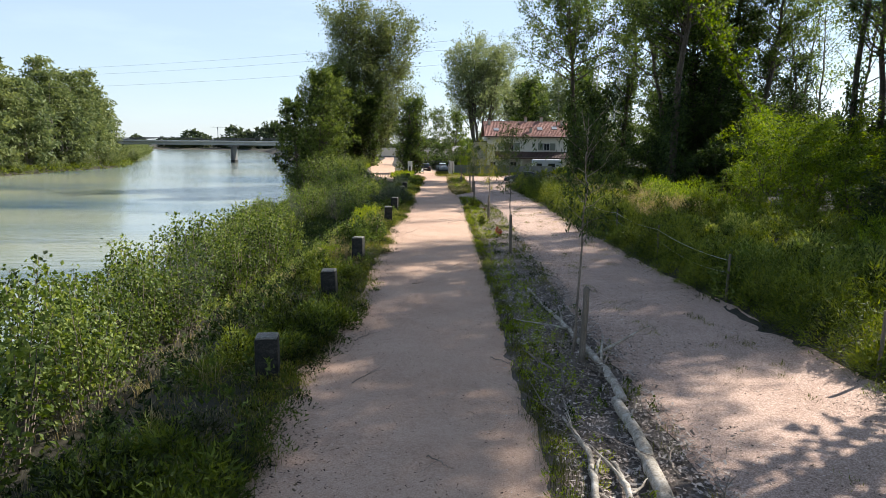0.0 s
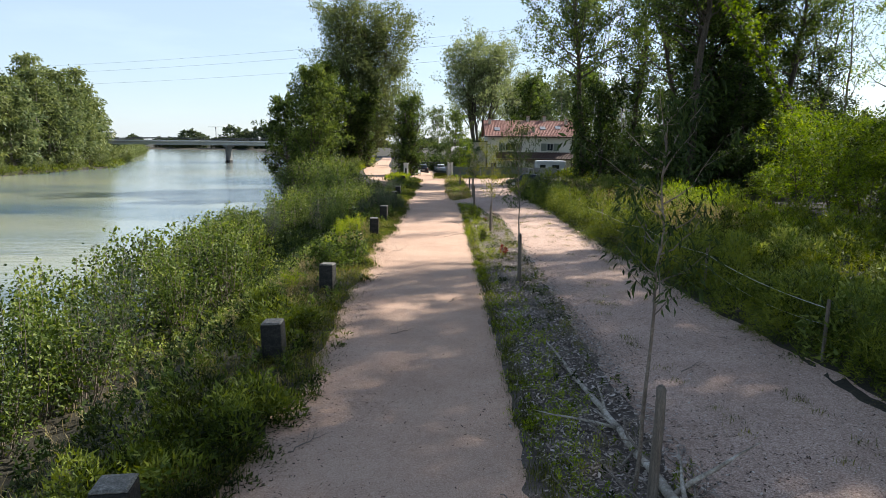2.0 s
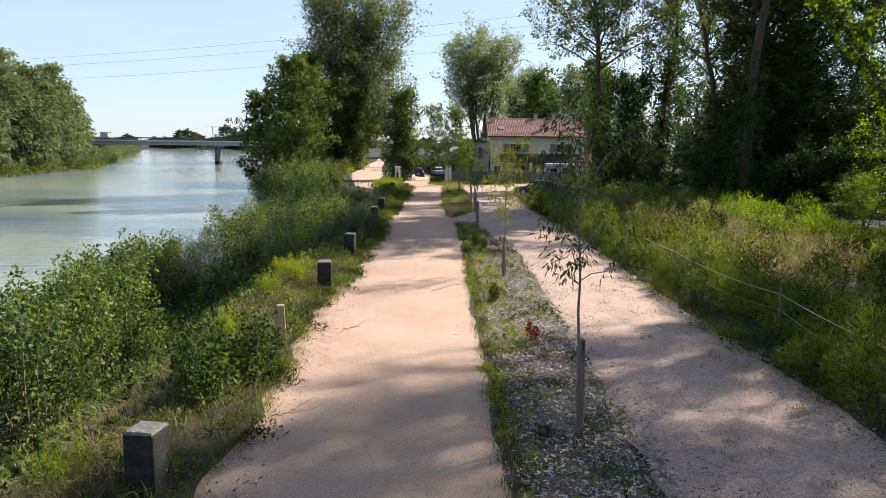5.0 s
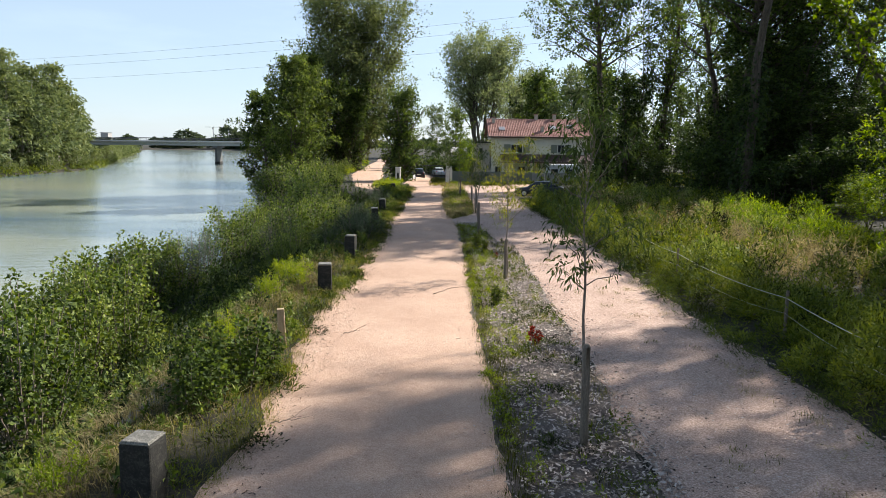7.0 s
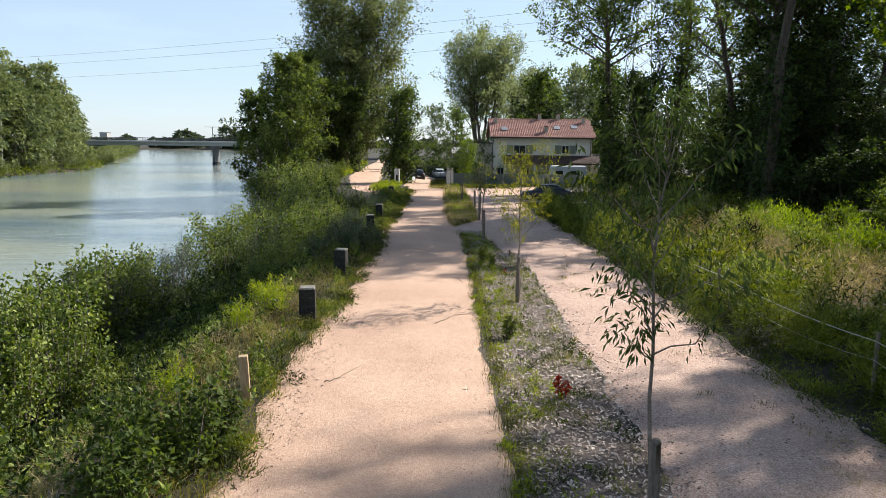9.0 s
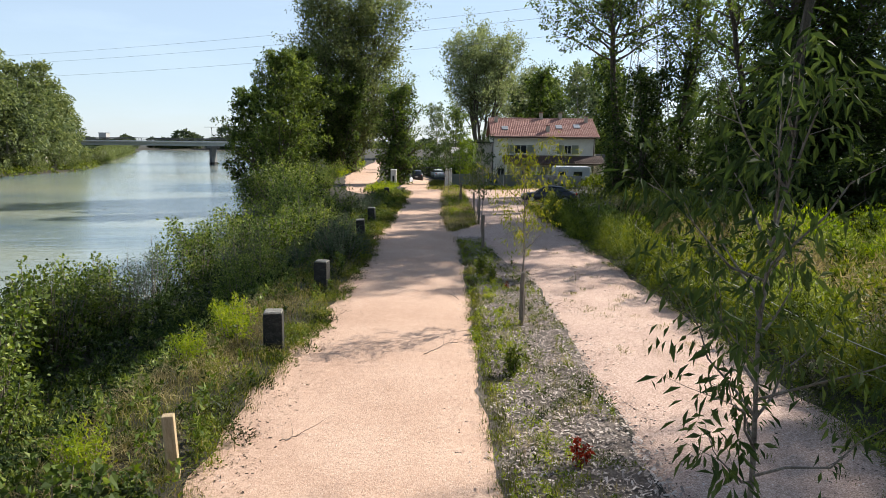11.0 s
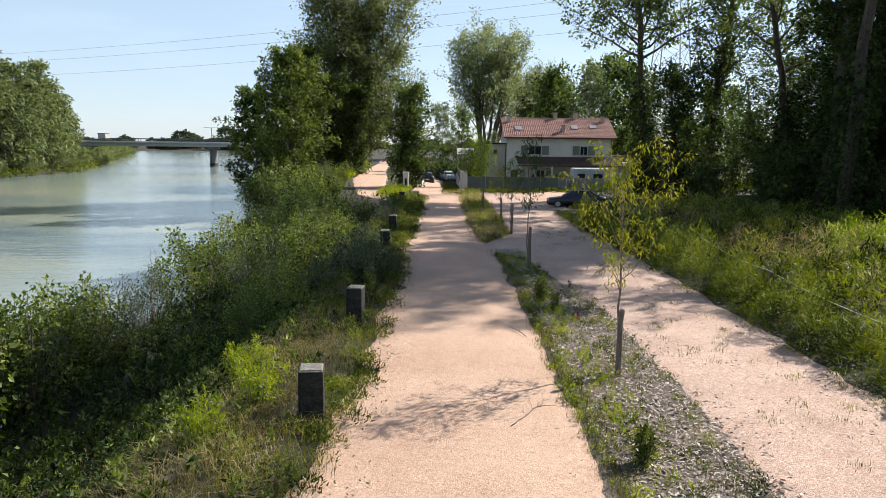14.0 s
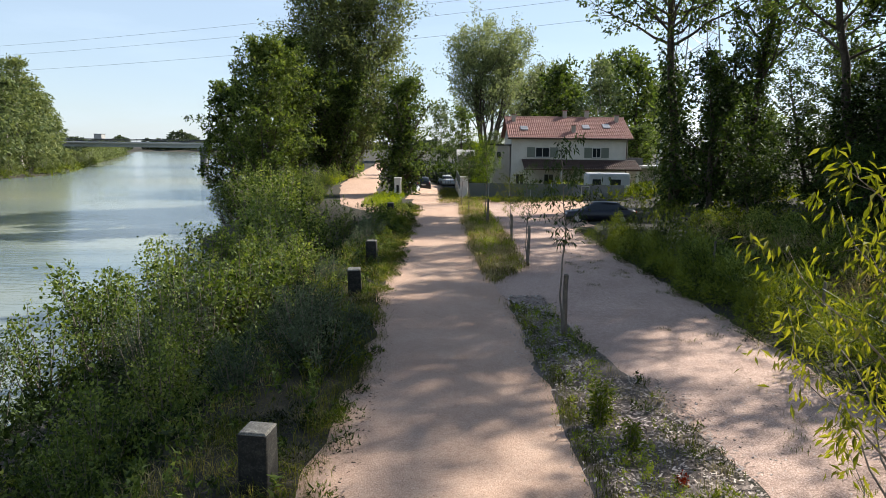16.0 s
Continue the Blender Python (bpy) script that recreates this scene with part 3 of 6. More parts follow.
def grown_tree(seed, h, spread, base, bark, leafm, size, limbs=26, twigs=7, per=38, trunk_r=0.4, lean=(0, 0), stems=1, rise=0.75, ivy=0, ivy_top=0.6, ivym=None, puff=0.42, droop=0.3, wide=0.75, tip=0.35, tri=True, apart=None, bow=0.0, sides=5):
    """A tree grown from trunk to limbs to twigs, with its leaves in sprays along the twigs and sky between them.
    base: height share of the lowest limb; rise: how steeply the limbs climb; tip: how short the topmost limbs are."""
    rng = np.random.default_rng(seed)
    wood, at, out = [], [], []
    ivy_at, ivy_out = [], []
    per_stem = max(1, limbs // stems)
    for s in range(stems):
        a0 = 2 * np.pi * s / stems + rng.uniform(0, 1)
        off = 0 if stems == 1 else spread * rng.uniform(0.3, 0.55)
        foot = np.array([math.cos(a0), math.sin(a0), 0]) * (0 if stems == 1 else trunk_r * 1.2)
        hs = h * (1.0 if stems == 1 else rng.uniform(0.85, 1.0))
        u = np.linspace(0, 1, 12)
        ax = np.stack([foot[0] + (lean[0] + math.cos(a0) * off) * u ** (1 + bow), foot[1] + (lean[1] + math.sin(a0) * off) * u ** (1 + bow), -0.4 + (hs * 0.97 + 0.4) * u], 1)
        ax[1:, :2] += np.cumsum(rng.normal(0, h * 0.006, (11, 2)), 0)
        rr = trunk_r * (1 - 0.9 * u) ** 0.85 * (1 if stems == 1 else 0.7)
        rr[0] *= 1.4
        wood.append(tube(ax, rr, 8))
        for k in range(per_stem):
            f = base + (0.97 - base) * ((k + rng.uniform(0, 1)) / per_stem)
            g = f * 11
            i = min(int(g), 10)
            st = ax[i] + (ax[i + 1] - ax[i]) * (g - i)
            t = (f - base) / (1 - base)
            long = spread * (tip + (1 - tip) * math.sin(math.pi * min(1, 0.28 + 0.72 * t)) ** 0.7) * rng.uniform(0.6, 1.15)
            az = k * 2.4 + rng.uniform(-0.5, 0.5) + s
            up = rise * rng.uniform(0.6, 1.4) + 0.5 * t
            d = np.array([math.cos(az), math.sin(az), up])
            d = d / np.linalg.norm(d)
            w = np.linspace(0, 1, 6)[:, None]
            limb = st + d * long * w + np.array([0, 0, 0.16 * long]) * w ** 2
            limb[1:] += np.cumsum(rng.normal(0, long * 0.035, (5, 3)), 0)
            lr = max(0.012, float(np.interp(g, np.arange(12), rr)) * 0.5) * np.array([1, 0.8, 0.6, 0.42, 0.26, 0.08])
            piece = tube(limb, lr, sides)
            if apart is None:
                wood.append(piece)
            else:
                apart.append(mesh_of("branch", *piece, [bark], smooth=True))
            for m in range(twigs):
                q = 5 * (0.25 + 0.75 * (m + rng.uniform(0, 1)) / twigs)
                j = min(int(q), 4)
                b0 = limb[j] + (limb[j + 1] - limb[j]) * (q - j)
                td = unit(unit(limb[j + 1] - limb[j]) * 0.7 + rng.normal(0, 0.6, 3) + np.array([0, 0, 0.15]))
                tl = long * rng.uniform(0.16, 0.36) + puff * 0.5
                if m % 2 == 0 and sides > 3:
                    wood.append(tube(np.stack([b0, b0 + td * tl * 0.5 + rng.normal(0, 0.04 * tl, 3), b0 + td * tl]), lr[3] * np.array([0.8, 0.5, 0.15]), 3))
                n = max(3, int(per * rng.uniform(0.5, 1.5)))
                v = rng.beta(1.6, 1.0, n)[:, None]
                gr = rng.normal(0, 1, (n, 3))
                at.append(b0 + td * tl * v + gr * puff * np.array([0.55, 0.55, 0.42]))
                out.append(gr * 0.8 + td)
        if ivy:
            f = rng.uniform(0, 11 * ivy_top, ivy // stems) * rng.uniform(0.75, 1.0, ivy // stems)
            i = f.astype(int)
            cen = ax[i] + (ax[i + 1] - ax[i]) * (f - i)[:, None]
            an = rng.uniform(0, 2 * np.pi, len(f))
            lump = 1.0 + 0.9 * np.sin(an * 2 + f * 2.3) ** 2 * rng.random(len(f))
            ra = (trunk_r * 1.15 + 0.28) * lump * (1.15 - f / 14) * rng.uniform(0.6, 1.25, len(f))
            ivy_at.append(cen + np.stack([np.cos(an) * ra, np.sin(an) * ra, rng.normal(0, 0.25, len(f))], 1))
            ivy_out.append(np.stack([np.cos(an), np.sin(an), np.full(len(f), -0.2)], 1))
    v, q = leaves(rng, np.concatenate(at), np.concatenate(out), size, droop, wide, tri=tri)
    slots = None
    mats = [leafm]
    if ivy:
        v2, q2 = leaves(rng, np.concatenate(ivy_at), np.concatenate(ivy_out), size * 0.95, 0.5, 0.9, tri=tri)
        slots = np.concatenate([np.zeros(len(q)), np.ones(len(q2))])
        mats = [leafm, ivym or L_DARK]
        v, q = join([(v, q), (v2, q2)])
    tv, tq = join(wood)
    return mesh_of("trunk", tv, tq, [bark], smooth=True), mesh_of("crown", v, q, mats, slots)


def make_tree(name, meshes, label, category="tree", group=""):
    e = new(name)
    e.empty_display_size = 0.5
    part("trunk", meshes[0], None, e)
    part("crown", meshes[1], None, e)
    return tagged(e, label, category, group)


def plant(src, used, x, y, s=1.0, turn=0.0, tall=1.0, dz=0.0, label=""):
    """The first call moves the built thing itself, later ones copy it."""
    m = pose(x, y, float(ground_z(x, y)) + dz, 0, 0, turn) @ Matrix.Diagonal((s, s, s * tall, 1))
    if used:
        ob = copy_thing(src, m)
    else:
        src.matrix_basis = m
        ob = src
    if label:
        ob["label"] = label
    return ob


def plant_all(sources, places):
    """places: (source index, x, y, scale, tall)."""
    rng = np.random.default_rng(77)
    seen = set()
    for k, x, y, s, tall in places:
        plant(sources[k], k in seen, x, y, s, rng.uniform(0, 360), tall)
        seen.add(k)


# the great poplars beside the branch path
t = make_tree("poplar_tree", grown_tree(11, 28.0, 10.2, 0.08, M_BARK, L_BIG, 0.38, 100, 11, 60, 0.6, (0.6, 0), 2, 0.8, 1500, 0.4, L_BIG, 1.25, 0.2, 0.6, 0.62), "tall full-crowned grey-green poplar beside the branch path")
plant(t, False, -15.3, 138)
t = make_tree("poplar_tree", grown_tree(12, 15, 4.6, 0.06, M_BARK, L_POPLAR, 0.30, 44, 7, 42, 0.4, (0, 0), 2, 0.9, 1800, 0.7, None, 0.6), "dark ivy-clad tree beside the branch path")
plant(t, False, -16.0, 130)
t = make_tree("alder_tree", grown_tree(13, 17.8, 6.0, 0.04, M_BARK, L_ALDER, 0.29, 58, 9, 48, 0.3, (0, 0), 1, 0.75, 0, 0.5, None, 0.55, 0.2, 0.75, 0.22), "leafy green tree on the river bank")
plant(t, False, -20.0, 113)
t = make_tree("alder_tree", grown_tree(14, 15.5, 4.6, 0.06, M_BARK, L_POPLAR, 0.30, 40, 7, 42, 0.28, (-1.0, 0), 1, 0.6, 0, 0.5, None, 0.5, 0.25, 0.8), "dark broad-leaved tree leaning over the river bank")
plant(t, False, -25.0, 118)
t = make_tree("ivy_tree", grown_tree(15, 10.3, 3.3, 0.04, M_BARK, L_POPLAR, 0.24, 40, 6, 40, 0.5, (0, 0), 1, 0.8, 2600, 0.85, None, 0.5, 0.4, 0.7, 0.4), "stumpy dark ivy-covered tree behind the white gate post")
plant(t, False, -4.9, 106.5, 1.15, 0, 0.92)
t = make_tree("spire_tree", grown_tree(16, 21, 4.2, 0.08, M_BARK, L_ALDER, 0.30, 46, 7, 40, 0.28, (0, 0), 1, 1.3, 0, 0.5, None, 0.5, 0.2, 0.7, 0.2), "slender pointed green tree on the river bank")
plant(t, False, -20.8, 128)

# riverside wood beside the meadow: tall poplars with ivy on the trunks
WOOD = "poplars of the wood"
wood_label = "tall dark poplar with ivy on its trunk, seen against the light"
t = make_tree("poplar_tree", grown_tree(71, 27, 8.6, 0.50, M_BARK, L_POPLAR, 0.27, 44, 9, 50, 0.46, (-1.6, 1.0), 1, 0.55, 3600, 0.52, None, 0.6, 0.25, 0.8), "tall poplar with a thick ivy-clad trunk and a wide high crown", group=WOOD)
plant(t, False, 18.6, 93.0)
t = make_tree("ivy_tree", grown_tree(72, 13.5, 3.6, 0.05, M_BARK, L_DARK, 0.26, 34, 6, 36, 0.4, (0.5, 0), 2, 0.7, 2600, 0.8, None, 0.55), "dark ivy-smothered tree at the edge of the wood", group=WOOD)
plant(t, False, 20.6, 90)
t = make_tree("poplar_tree", grown_tree(73, 25, 5.6, 0.45, M_BARK, L_POPLAR, 0.27, 24, 7, 40, 0.42, (-6.5, -2.0), 1, 0.6, 1500, 0.45, None, 0.6), "tall poplar leaning towards the lane with a bare curved trunk", group=WOOD)
plant(t, False, 30.2, 86.5)
t = make_tree("leaning_tree", grown_tree(74, 19, 3.0, 0.6, M_BARK, L_ROBINIA, 0.26, 9, 5, 24, 0.28, (-11.5, 4.0), 1, 0.6, 2300, 0.92, L_ROBINIA, 0.5), "strongly leaning trunk wrapped in sunlit yellow-green creeper", group=WOOD)
plant(t, False, 32.4, 57.5)
wood = [
    make_tree("poplar_tree", grown_tree(21, 27, 6.4, 0.30, M_BARK, L_POPLAR, 0.27, 34, 7, 40, 0.42, (-2.0, -1), 1, 0.7, 3000, 0.6, None, 0.6), wood_label, group=WOOD),
    make_tree("poplar_tree", grown_tree(22, 28, 5.6, 0.40, M_BARK, L_POPLAR, 0.27, 30, 7, 38, 0.45, (0.8, 0.5), 1, 0.6, 3400, 0.72, None, 0.6), wood_label, group=WOOD),
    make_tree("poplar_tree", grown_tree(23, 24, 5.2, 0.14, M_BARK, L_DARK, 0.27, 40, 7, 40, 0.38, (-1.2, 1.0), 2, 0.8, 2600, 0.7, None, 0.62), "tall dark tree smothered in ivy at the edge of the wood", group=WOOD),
    make_tree("robinia_tree", grown_tree(24, 22, 5.8, 0.40, M_BARK, L_ROBINIA, 0.24, 24, 6, 26, 0.22, (2.2, -1.4), 1, 0.8, 500, 0.4, None, 0.55, 0.3, 0.5), "tall thin-crowned robinia tree against the sky", group=WOOD),
    make_tree("robinia_tree", grown_tree(25, 25, 6.4, 0.42, M_BARK, L_ROBINIA, 0.25, 26, 6, 24, 0.26, (-2.4, -0.8), 2, 0.9, 1300, 0.55, None, 0.5, 0.3, 0.5), "tall open-crowned robinia with dark trunks against the sky", group=WOOD),
    make_tree("poplar_tree", grown_tree(26, 28, 6.8, 0.60, M_BARK, L_POPLAR, 0.27, 32, 8, 36, 0.42, (-4.0, -2.4), 1, 0.45, 1800, 0.5, None, 0.7), "tall poplar with a bare ivy-clad trunk, added out of view for its crown's shade", group=WOOD),
    make_tree("poplar_tree", grown_tree(27, 33, 7.6, 0.50, M_BARK, L_POPLAR, 0.28, 40, 8, 46, 0.5, (-1.2, 0.6), 1, 0.5, 2200, 0.38, None, 0.7), "very tall poplar with a straight dark trunk and a high crown", group=WOOD),
]
plant_all(wood, [
    (1, 25.2, 94.5, 0.95, 1.0), (6, 24.4, 73.3, 0.9, 0.95), (6, 28.6, 79.0, 0.9, 1.0), (6, 32.8, 80, 0.95, 0.95), (6, 24.0, 69.6, 0.95, 1.18), (2, 27.2, 75.0, 0.9, 0.75), (0, 29.5, 77, 1.0, 0.95), (2, 33.2, 76.5, 1.0, 0.85), (2, 31.0, 72.5, 0.9, 0.7), (2, 35.0, 72.0, 0.95, 0.75), (2, 29.4, 82, 0.9, 0.8), (1, 33.5, 84, 0.95, 1.0), (2, 36.5, 88, 1.0, 1.0), (6, 37.5, 80, 0.95, 0.95), (2, 33.0, 98, 0.95, 1.05),
    (2, 42, 98, 1.0, 0.9), (4, 44.0, 80.5, 1.0, 1.0), (4, 47.5, 92.5, 1.05, 1.05), (3, 51, 84, 1.1, 1.1), (3, 53, 73, 1.0, 1.0), (2, 50, 104, 1.0, 0.9),
    # mostly out of view: added so their shadows dapple path, lane and meadow
    (5, 20.9, 29.5, 1.0, 1.0), (5, 24.8, 35.0, 1.0, 0.95), (5, 30.4, 43.2, 1.0, 1.0), (5, 32.1, 45.9, 1.0, 1.0), (6, 30.8, 47.9, 0.68, 1.12), (1, 31, 31, 1.0, 0.9), (2, 31.5, 36.5, 1.0, 0.9), (2, 35.5, 41.0, 1.0, 0.9), (2, 33.5, 46.5, 1.0, 1.05), (2, 38.5, 50.5, 1.0, 0.95), (5, 16.4, 15.5, 1.0, 0.95), (5, 18.2, 21.5, 0.9, 1.0), (0, 26, 12, 1.0, 1.0), (1, 21.5, 6, 1.0, 1.0), (6, 29.6, 48.9, 0.62, 1.7),
    (2, 31.5, 88, 1.0, 1.05), (2, 38.5, 93.5, 1.0, 1.1), (2, 40.5, 84, 1.05, 1.05),
])
shrub_trees = [
    make_tree("robinia_tree", grown_tree(31, 7.2, 3.6, 0.08, M_BARK, L_ROBINIA, 0.20, 30, 7, 34, 0.10, (0, 0), 3, 0.7, 0, 0.5, None, 0.42, 0.25, 0.45, 0.35), "bright green young robinia at the edge of the wood", group="young robinias"),
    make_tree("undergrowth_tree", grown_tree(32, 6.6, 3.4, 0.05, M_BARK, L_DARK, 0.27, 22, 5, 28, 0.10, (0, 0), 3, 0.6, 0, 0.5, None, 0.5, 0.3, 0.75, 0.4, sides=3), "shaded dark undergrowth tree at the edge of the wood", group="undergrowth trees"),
]
plant_all(shrub_trees, [
    (0, 25.0, 52, 0.95, 0.95), (0, 30.5, 55, 1.0, 0.95), (0, 24.4, 46.5, 0.95, 0.95), (0, 22.9, 41, 0.9, 0.9), (0, 22.3, 35.6, 0.8, 0.85), (0, 29, 47, 1.0, 0.95), (0, 3.6, 110, 0.62, 1.35), (0, 26.5, 58.5, 0.62, 0.7), (0, 24.2, 60.5, 0.42, 0.5), (0, 28.5, 63, 0.6, 0.7),
    (1, 22.2, 75, 0.8, 0.9), (1, 25, 67, 0.85, 0.9), (1, 27.5, 66, 0.95, 1.0), (1, 20.9, 84, 0.75, 0.9), (1, 23.5, 88, 0.85, 1.0), (1, 27, 80, 1.0, 1.0), (1, 30, 66, 1.1, 1.0), (1, 33, 74, 1.1, 1.2),
    (1, 36, 68, 1.2, 1.1), (1, 30, 92, 1.1, 1.2), (1, 38, 80, 1.2, 1.3), (1, 40, 96, 1.2, 1.3), (1, 20.8, 30, 0.8, 0.8), (1, 26, 37, 1.0, 0.9), (1, 19.5, 93, 0.7, 0.8), (1, 25.5, 102, 1.0, 1.0),
    (1, -6.5, 141, 0.9, 1.0), (1, -1, 146, 1.0, 1.0), (1, 4.5, 143, 0.9, 1.0), (1, 3.6, 133, 0.6, 0.9), (1, -6.8, 152, 1.0, 1.2), (1, 22, 108, 0.8, 0.8), (1, 26, 113, 0.9, 0.9), (1, 30, 118, 0.9, 0.9), (1, 44, 76, 1.3, 1.3), (1, 48, 94, 1.3, 1.4), (1, 33, 106, 1.2, 1.3), (1, 40, 60, 1.2, 1.1), (1, 48, 66, 1.2, 1.2), (1, 27, 17, 1.1, 1.1), (1, 47, 84, 1.3, 1.3), (1, 41, 88, 1.2, 1.3), (1, 24.6, 77.5, 0.9, 1.1), (1, 29.5, 73, 1.0, 1.2), (1, 31, 84, 1.1, 1.3), (1, 35, 79, 1.2, 1.3), (1, 38.5, 70, 1.2, 1.2),
])

# white poplars behind the house, further woods, the far bank
white = [
    make_tree("white_poplar_tree", grown_tree(41, 35, 12.5, 0.30, M_BARK, L_SILVER, 0.5, 91, 9, 40, 0.75, (0, 0), 7, 1.05, 0, 0.5, None, 1.1, 0.2, 0.75, 0.62), "tall many-stemmed grey-green poplar behind the house", group="white poplars"),
    make_tree("distant_tree", grown_tree(42, 24, 8.0, 0.1, M_PALEBARK, L_FARPOP, 0.68, 30, 5, 21, 0.35, (0, 0), 1, 0.9, 0, 0.5, None, 1.0, 0.2, 0.75, sides=3), "green tree in the distance", group="distant trees"),
    make_tree("distant_tree", grown_tree(43, 22, 8.2, 0.05, M_BARK, L_POPLAR, 0.68, 30, 5, 22, 0.35, (0, 0), 1, 0.8, 0, 0.5, None, 1.0, 0.2, 0.8, sides=3), "dark rounded tree in the distance", group="distant trees"),
]
plant_all(white, [(0, 13.5, 252, 1.15, 0.97), (0, 31, 272, 0.8, 0.95), (1, -1.2, 205, 0.62, 0.95), (2, 4, 215, 0.75, 0.85), (1, 12, 190, 0.7, 0.8), (2, 31, 215, 1.2, 1.3), (2, 22.0, 172, 1.25, 1.12), (1, 26.5, 155, 1.3, 1.0), (2, 34, 160, 1.35, 1.05), (2, 31, 148, 0.72, 0.8), (2, 29, 140, 0.7, 0.8), (2, 38, 134, 0.75, 0.8), (2, 25, 172, 0.95, 1.15), (1, 31, 178, 1.0, 1.15), (2, 19, 195, 0.7, 0.9), (2, 40, 200, 1.3, 1.4), (1, 50, 190, 1.2, 1.2),
                  (2, 46, 150, 1.0, 1.1), (1, 38, 165, 1.0, 1.15), (2, 58, 160, 0.9, 0.9), (1, 70, 150, 0.9, 0.9), (1, 62, 124, 0.8, 0.8), (2, 80, 120, 0.8, 0.8), (1, 70, 96, 0.6, 0.7), (2, 90, 100, 0.7, 0.8),
                  (1, 74, 64, 0.6, 0.7), (2, 85, 74, 0.7, 0.8), (2, 64, 44, 0.6, 0.8), (1, 80, 30, 1.1, 1.1), (2, 60, 15, 1.0, 1.0), (1, -14, 240, 0.8, 0.8), (2, -22, 170, 0.8, 0.8), (2, -25, 214, 0.8, 0.9), (1, -10.5, 226, 0.6, 0.8), (1, -30, 195, 0.8, 0.8),
                  (2, -38, 220, 0.9, 0.85), (2, -48, 250, 0.9, 0.85), (2, -129, 298, 0.5, 0.42), (2, -134, 294, 0.42, 0.42), (1, -58, 285, 0.9, 0.9), (2, -70, 330, 0.9, 0.9), (1, 58, 230, 1.2, 1.2), (2, 80, 220, 1.2, 1.2), (1, 112, 180, 0.9, 0.9)])
far = [
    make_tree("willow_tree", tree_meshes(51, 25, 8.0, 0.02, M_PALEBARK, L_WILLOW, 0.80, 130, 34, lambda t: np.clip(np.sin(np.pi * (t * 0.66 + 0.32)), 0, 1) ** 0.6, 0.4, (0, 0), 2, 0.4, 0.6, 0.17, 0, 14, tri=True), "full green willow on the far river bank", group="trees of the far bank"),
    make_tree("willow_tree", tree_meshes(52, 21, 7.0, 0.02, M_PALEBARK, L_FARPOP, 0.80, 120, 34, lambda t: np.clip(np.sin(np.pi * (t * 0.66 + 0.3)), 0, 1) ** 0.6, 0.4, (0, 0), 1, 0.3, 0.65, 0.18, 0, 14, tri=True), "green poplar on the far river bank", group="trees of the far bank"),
    make_tree("willow_tree", tree_meshes(53, 9, 5.5, 0.0, M_PALEBARK, L_WILLOW, 0.6, 80, 26, None, 0.2, (0, 0), 3, 0.3, 0.65, 0.22, 0, 8, tri=True), "low bushy willow at the far waterline", group="bushes of the far bank"),
]
rng = np.random.default_rng(5)
places = []
for k, y in enumerate(np.arange(128, 272, 8.0)):
    s = 1.0 - 0.35 * max(0, (y - 225) / 50)
    places.append((k % 2, float(far_shore(y)) - 12 - rng.uniform(0, 3), y + rng.uniform(-2, 2), s * rng.uniform(0.95, 1.2), 1.0))
    if k % 2 == 0:
        places.append(((k // 2) % 2, float(far_shore(y)) - 25 - rng.uniform(0, 5), y + rng.uniform(-3, 3), s * rng.uniform(1.05, 1.3), 1.0))
    if k % 2:
        places.append((2, float(far_shore(y)) - 5 - rng.uniform(0, 1.5), y + rng.uniform(-2, 2), rng.uniform(0.5, 0.95), 1.0))
places += [(2, float(far_shore(282)) - 4, 282, 0.9, 0.8), (2, float(far_shore(275)) - 4, 274, 0.9, 0.9), (2, float(far_shore(292)) - 8, 290, 1.0, 0.9)] + [(2, float(far_shore(y)) - 4, y, 1.25, 0.85) for y in (299, 308, 318, 330, 342, 354, 366, 380, 394, 408, 425, 445, 470)]
plant_all(far, places)
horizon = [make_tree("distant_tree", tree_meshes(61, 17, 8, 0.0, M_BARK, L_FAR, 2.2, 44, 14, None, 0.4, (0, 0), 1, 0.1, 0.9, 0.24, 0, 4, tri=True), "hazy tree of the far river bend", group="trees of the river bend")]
places = []
for k in range(64):
    y = rng.uniform(690, 780)
    x = -460 + 520 * (k + rng.uniform(0, 1)) / 64
    places.append((0, x, y, rng.uniform(0.8, 1.2), rng.uniform(0.7, 1.0)))
for x, y, s, tall in ((-262, 705, 1.35, 1.15), (-254, 712, 1.2, 1.05), (-216, 700, 1.5, 1.25), (-206, 708, 1.3, 1.2), (-186, 702, 1.6, 1.2), (-174, 700, 1.7, 1.3), (-160, 705, 1.6, 1.2), (-300, 720, 1.0, 0.9)):
    places.append((0, x, y, s, tall))      # the taller clumps beyond the bridge
for k in range(26):
    y = 330 + k * 12.5
    places.append((0, float(bank_edge(y)) + 6 + rng.uniform(-3, 10), y, rng.uniform(0.6, 1.0), 1.0))
    places.append((0, float(far_shore(y)) - 14 - rng.uniform(0, 10), y, rng.uniform(0.5, 0.9), 0.8))
plant_all(horizon, places)

# ---- shrubs of the near bank ----


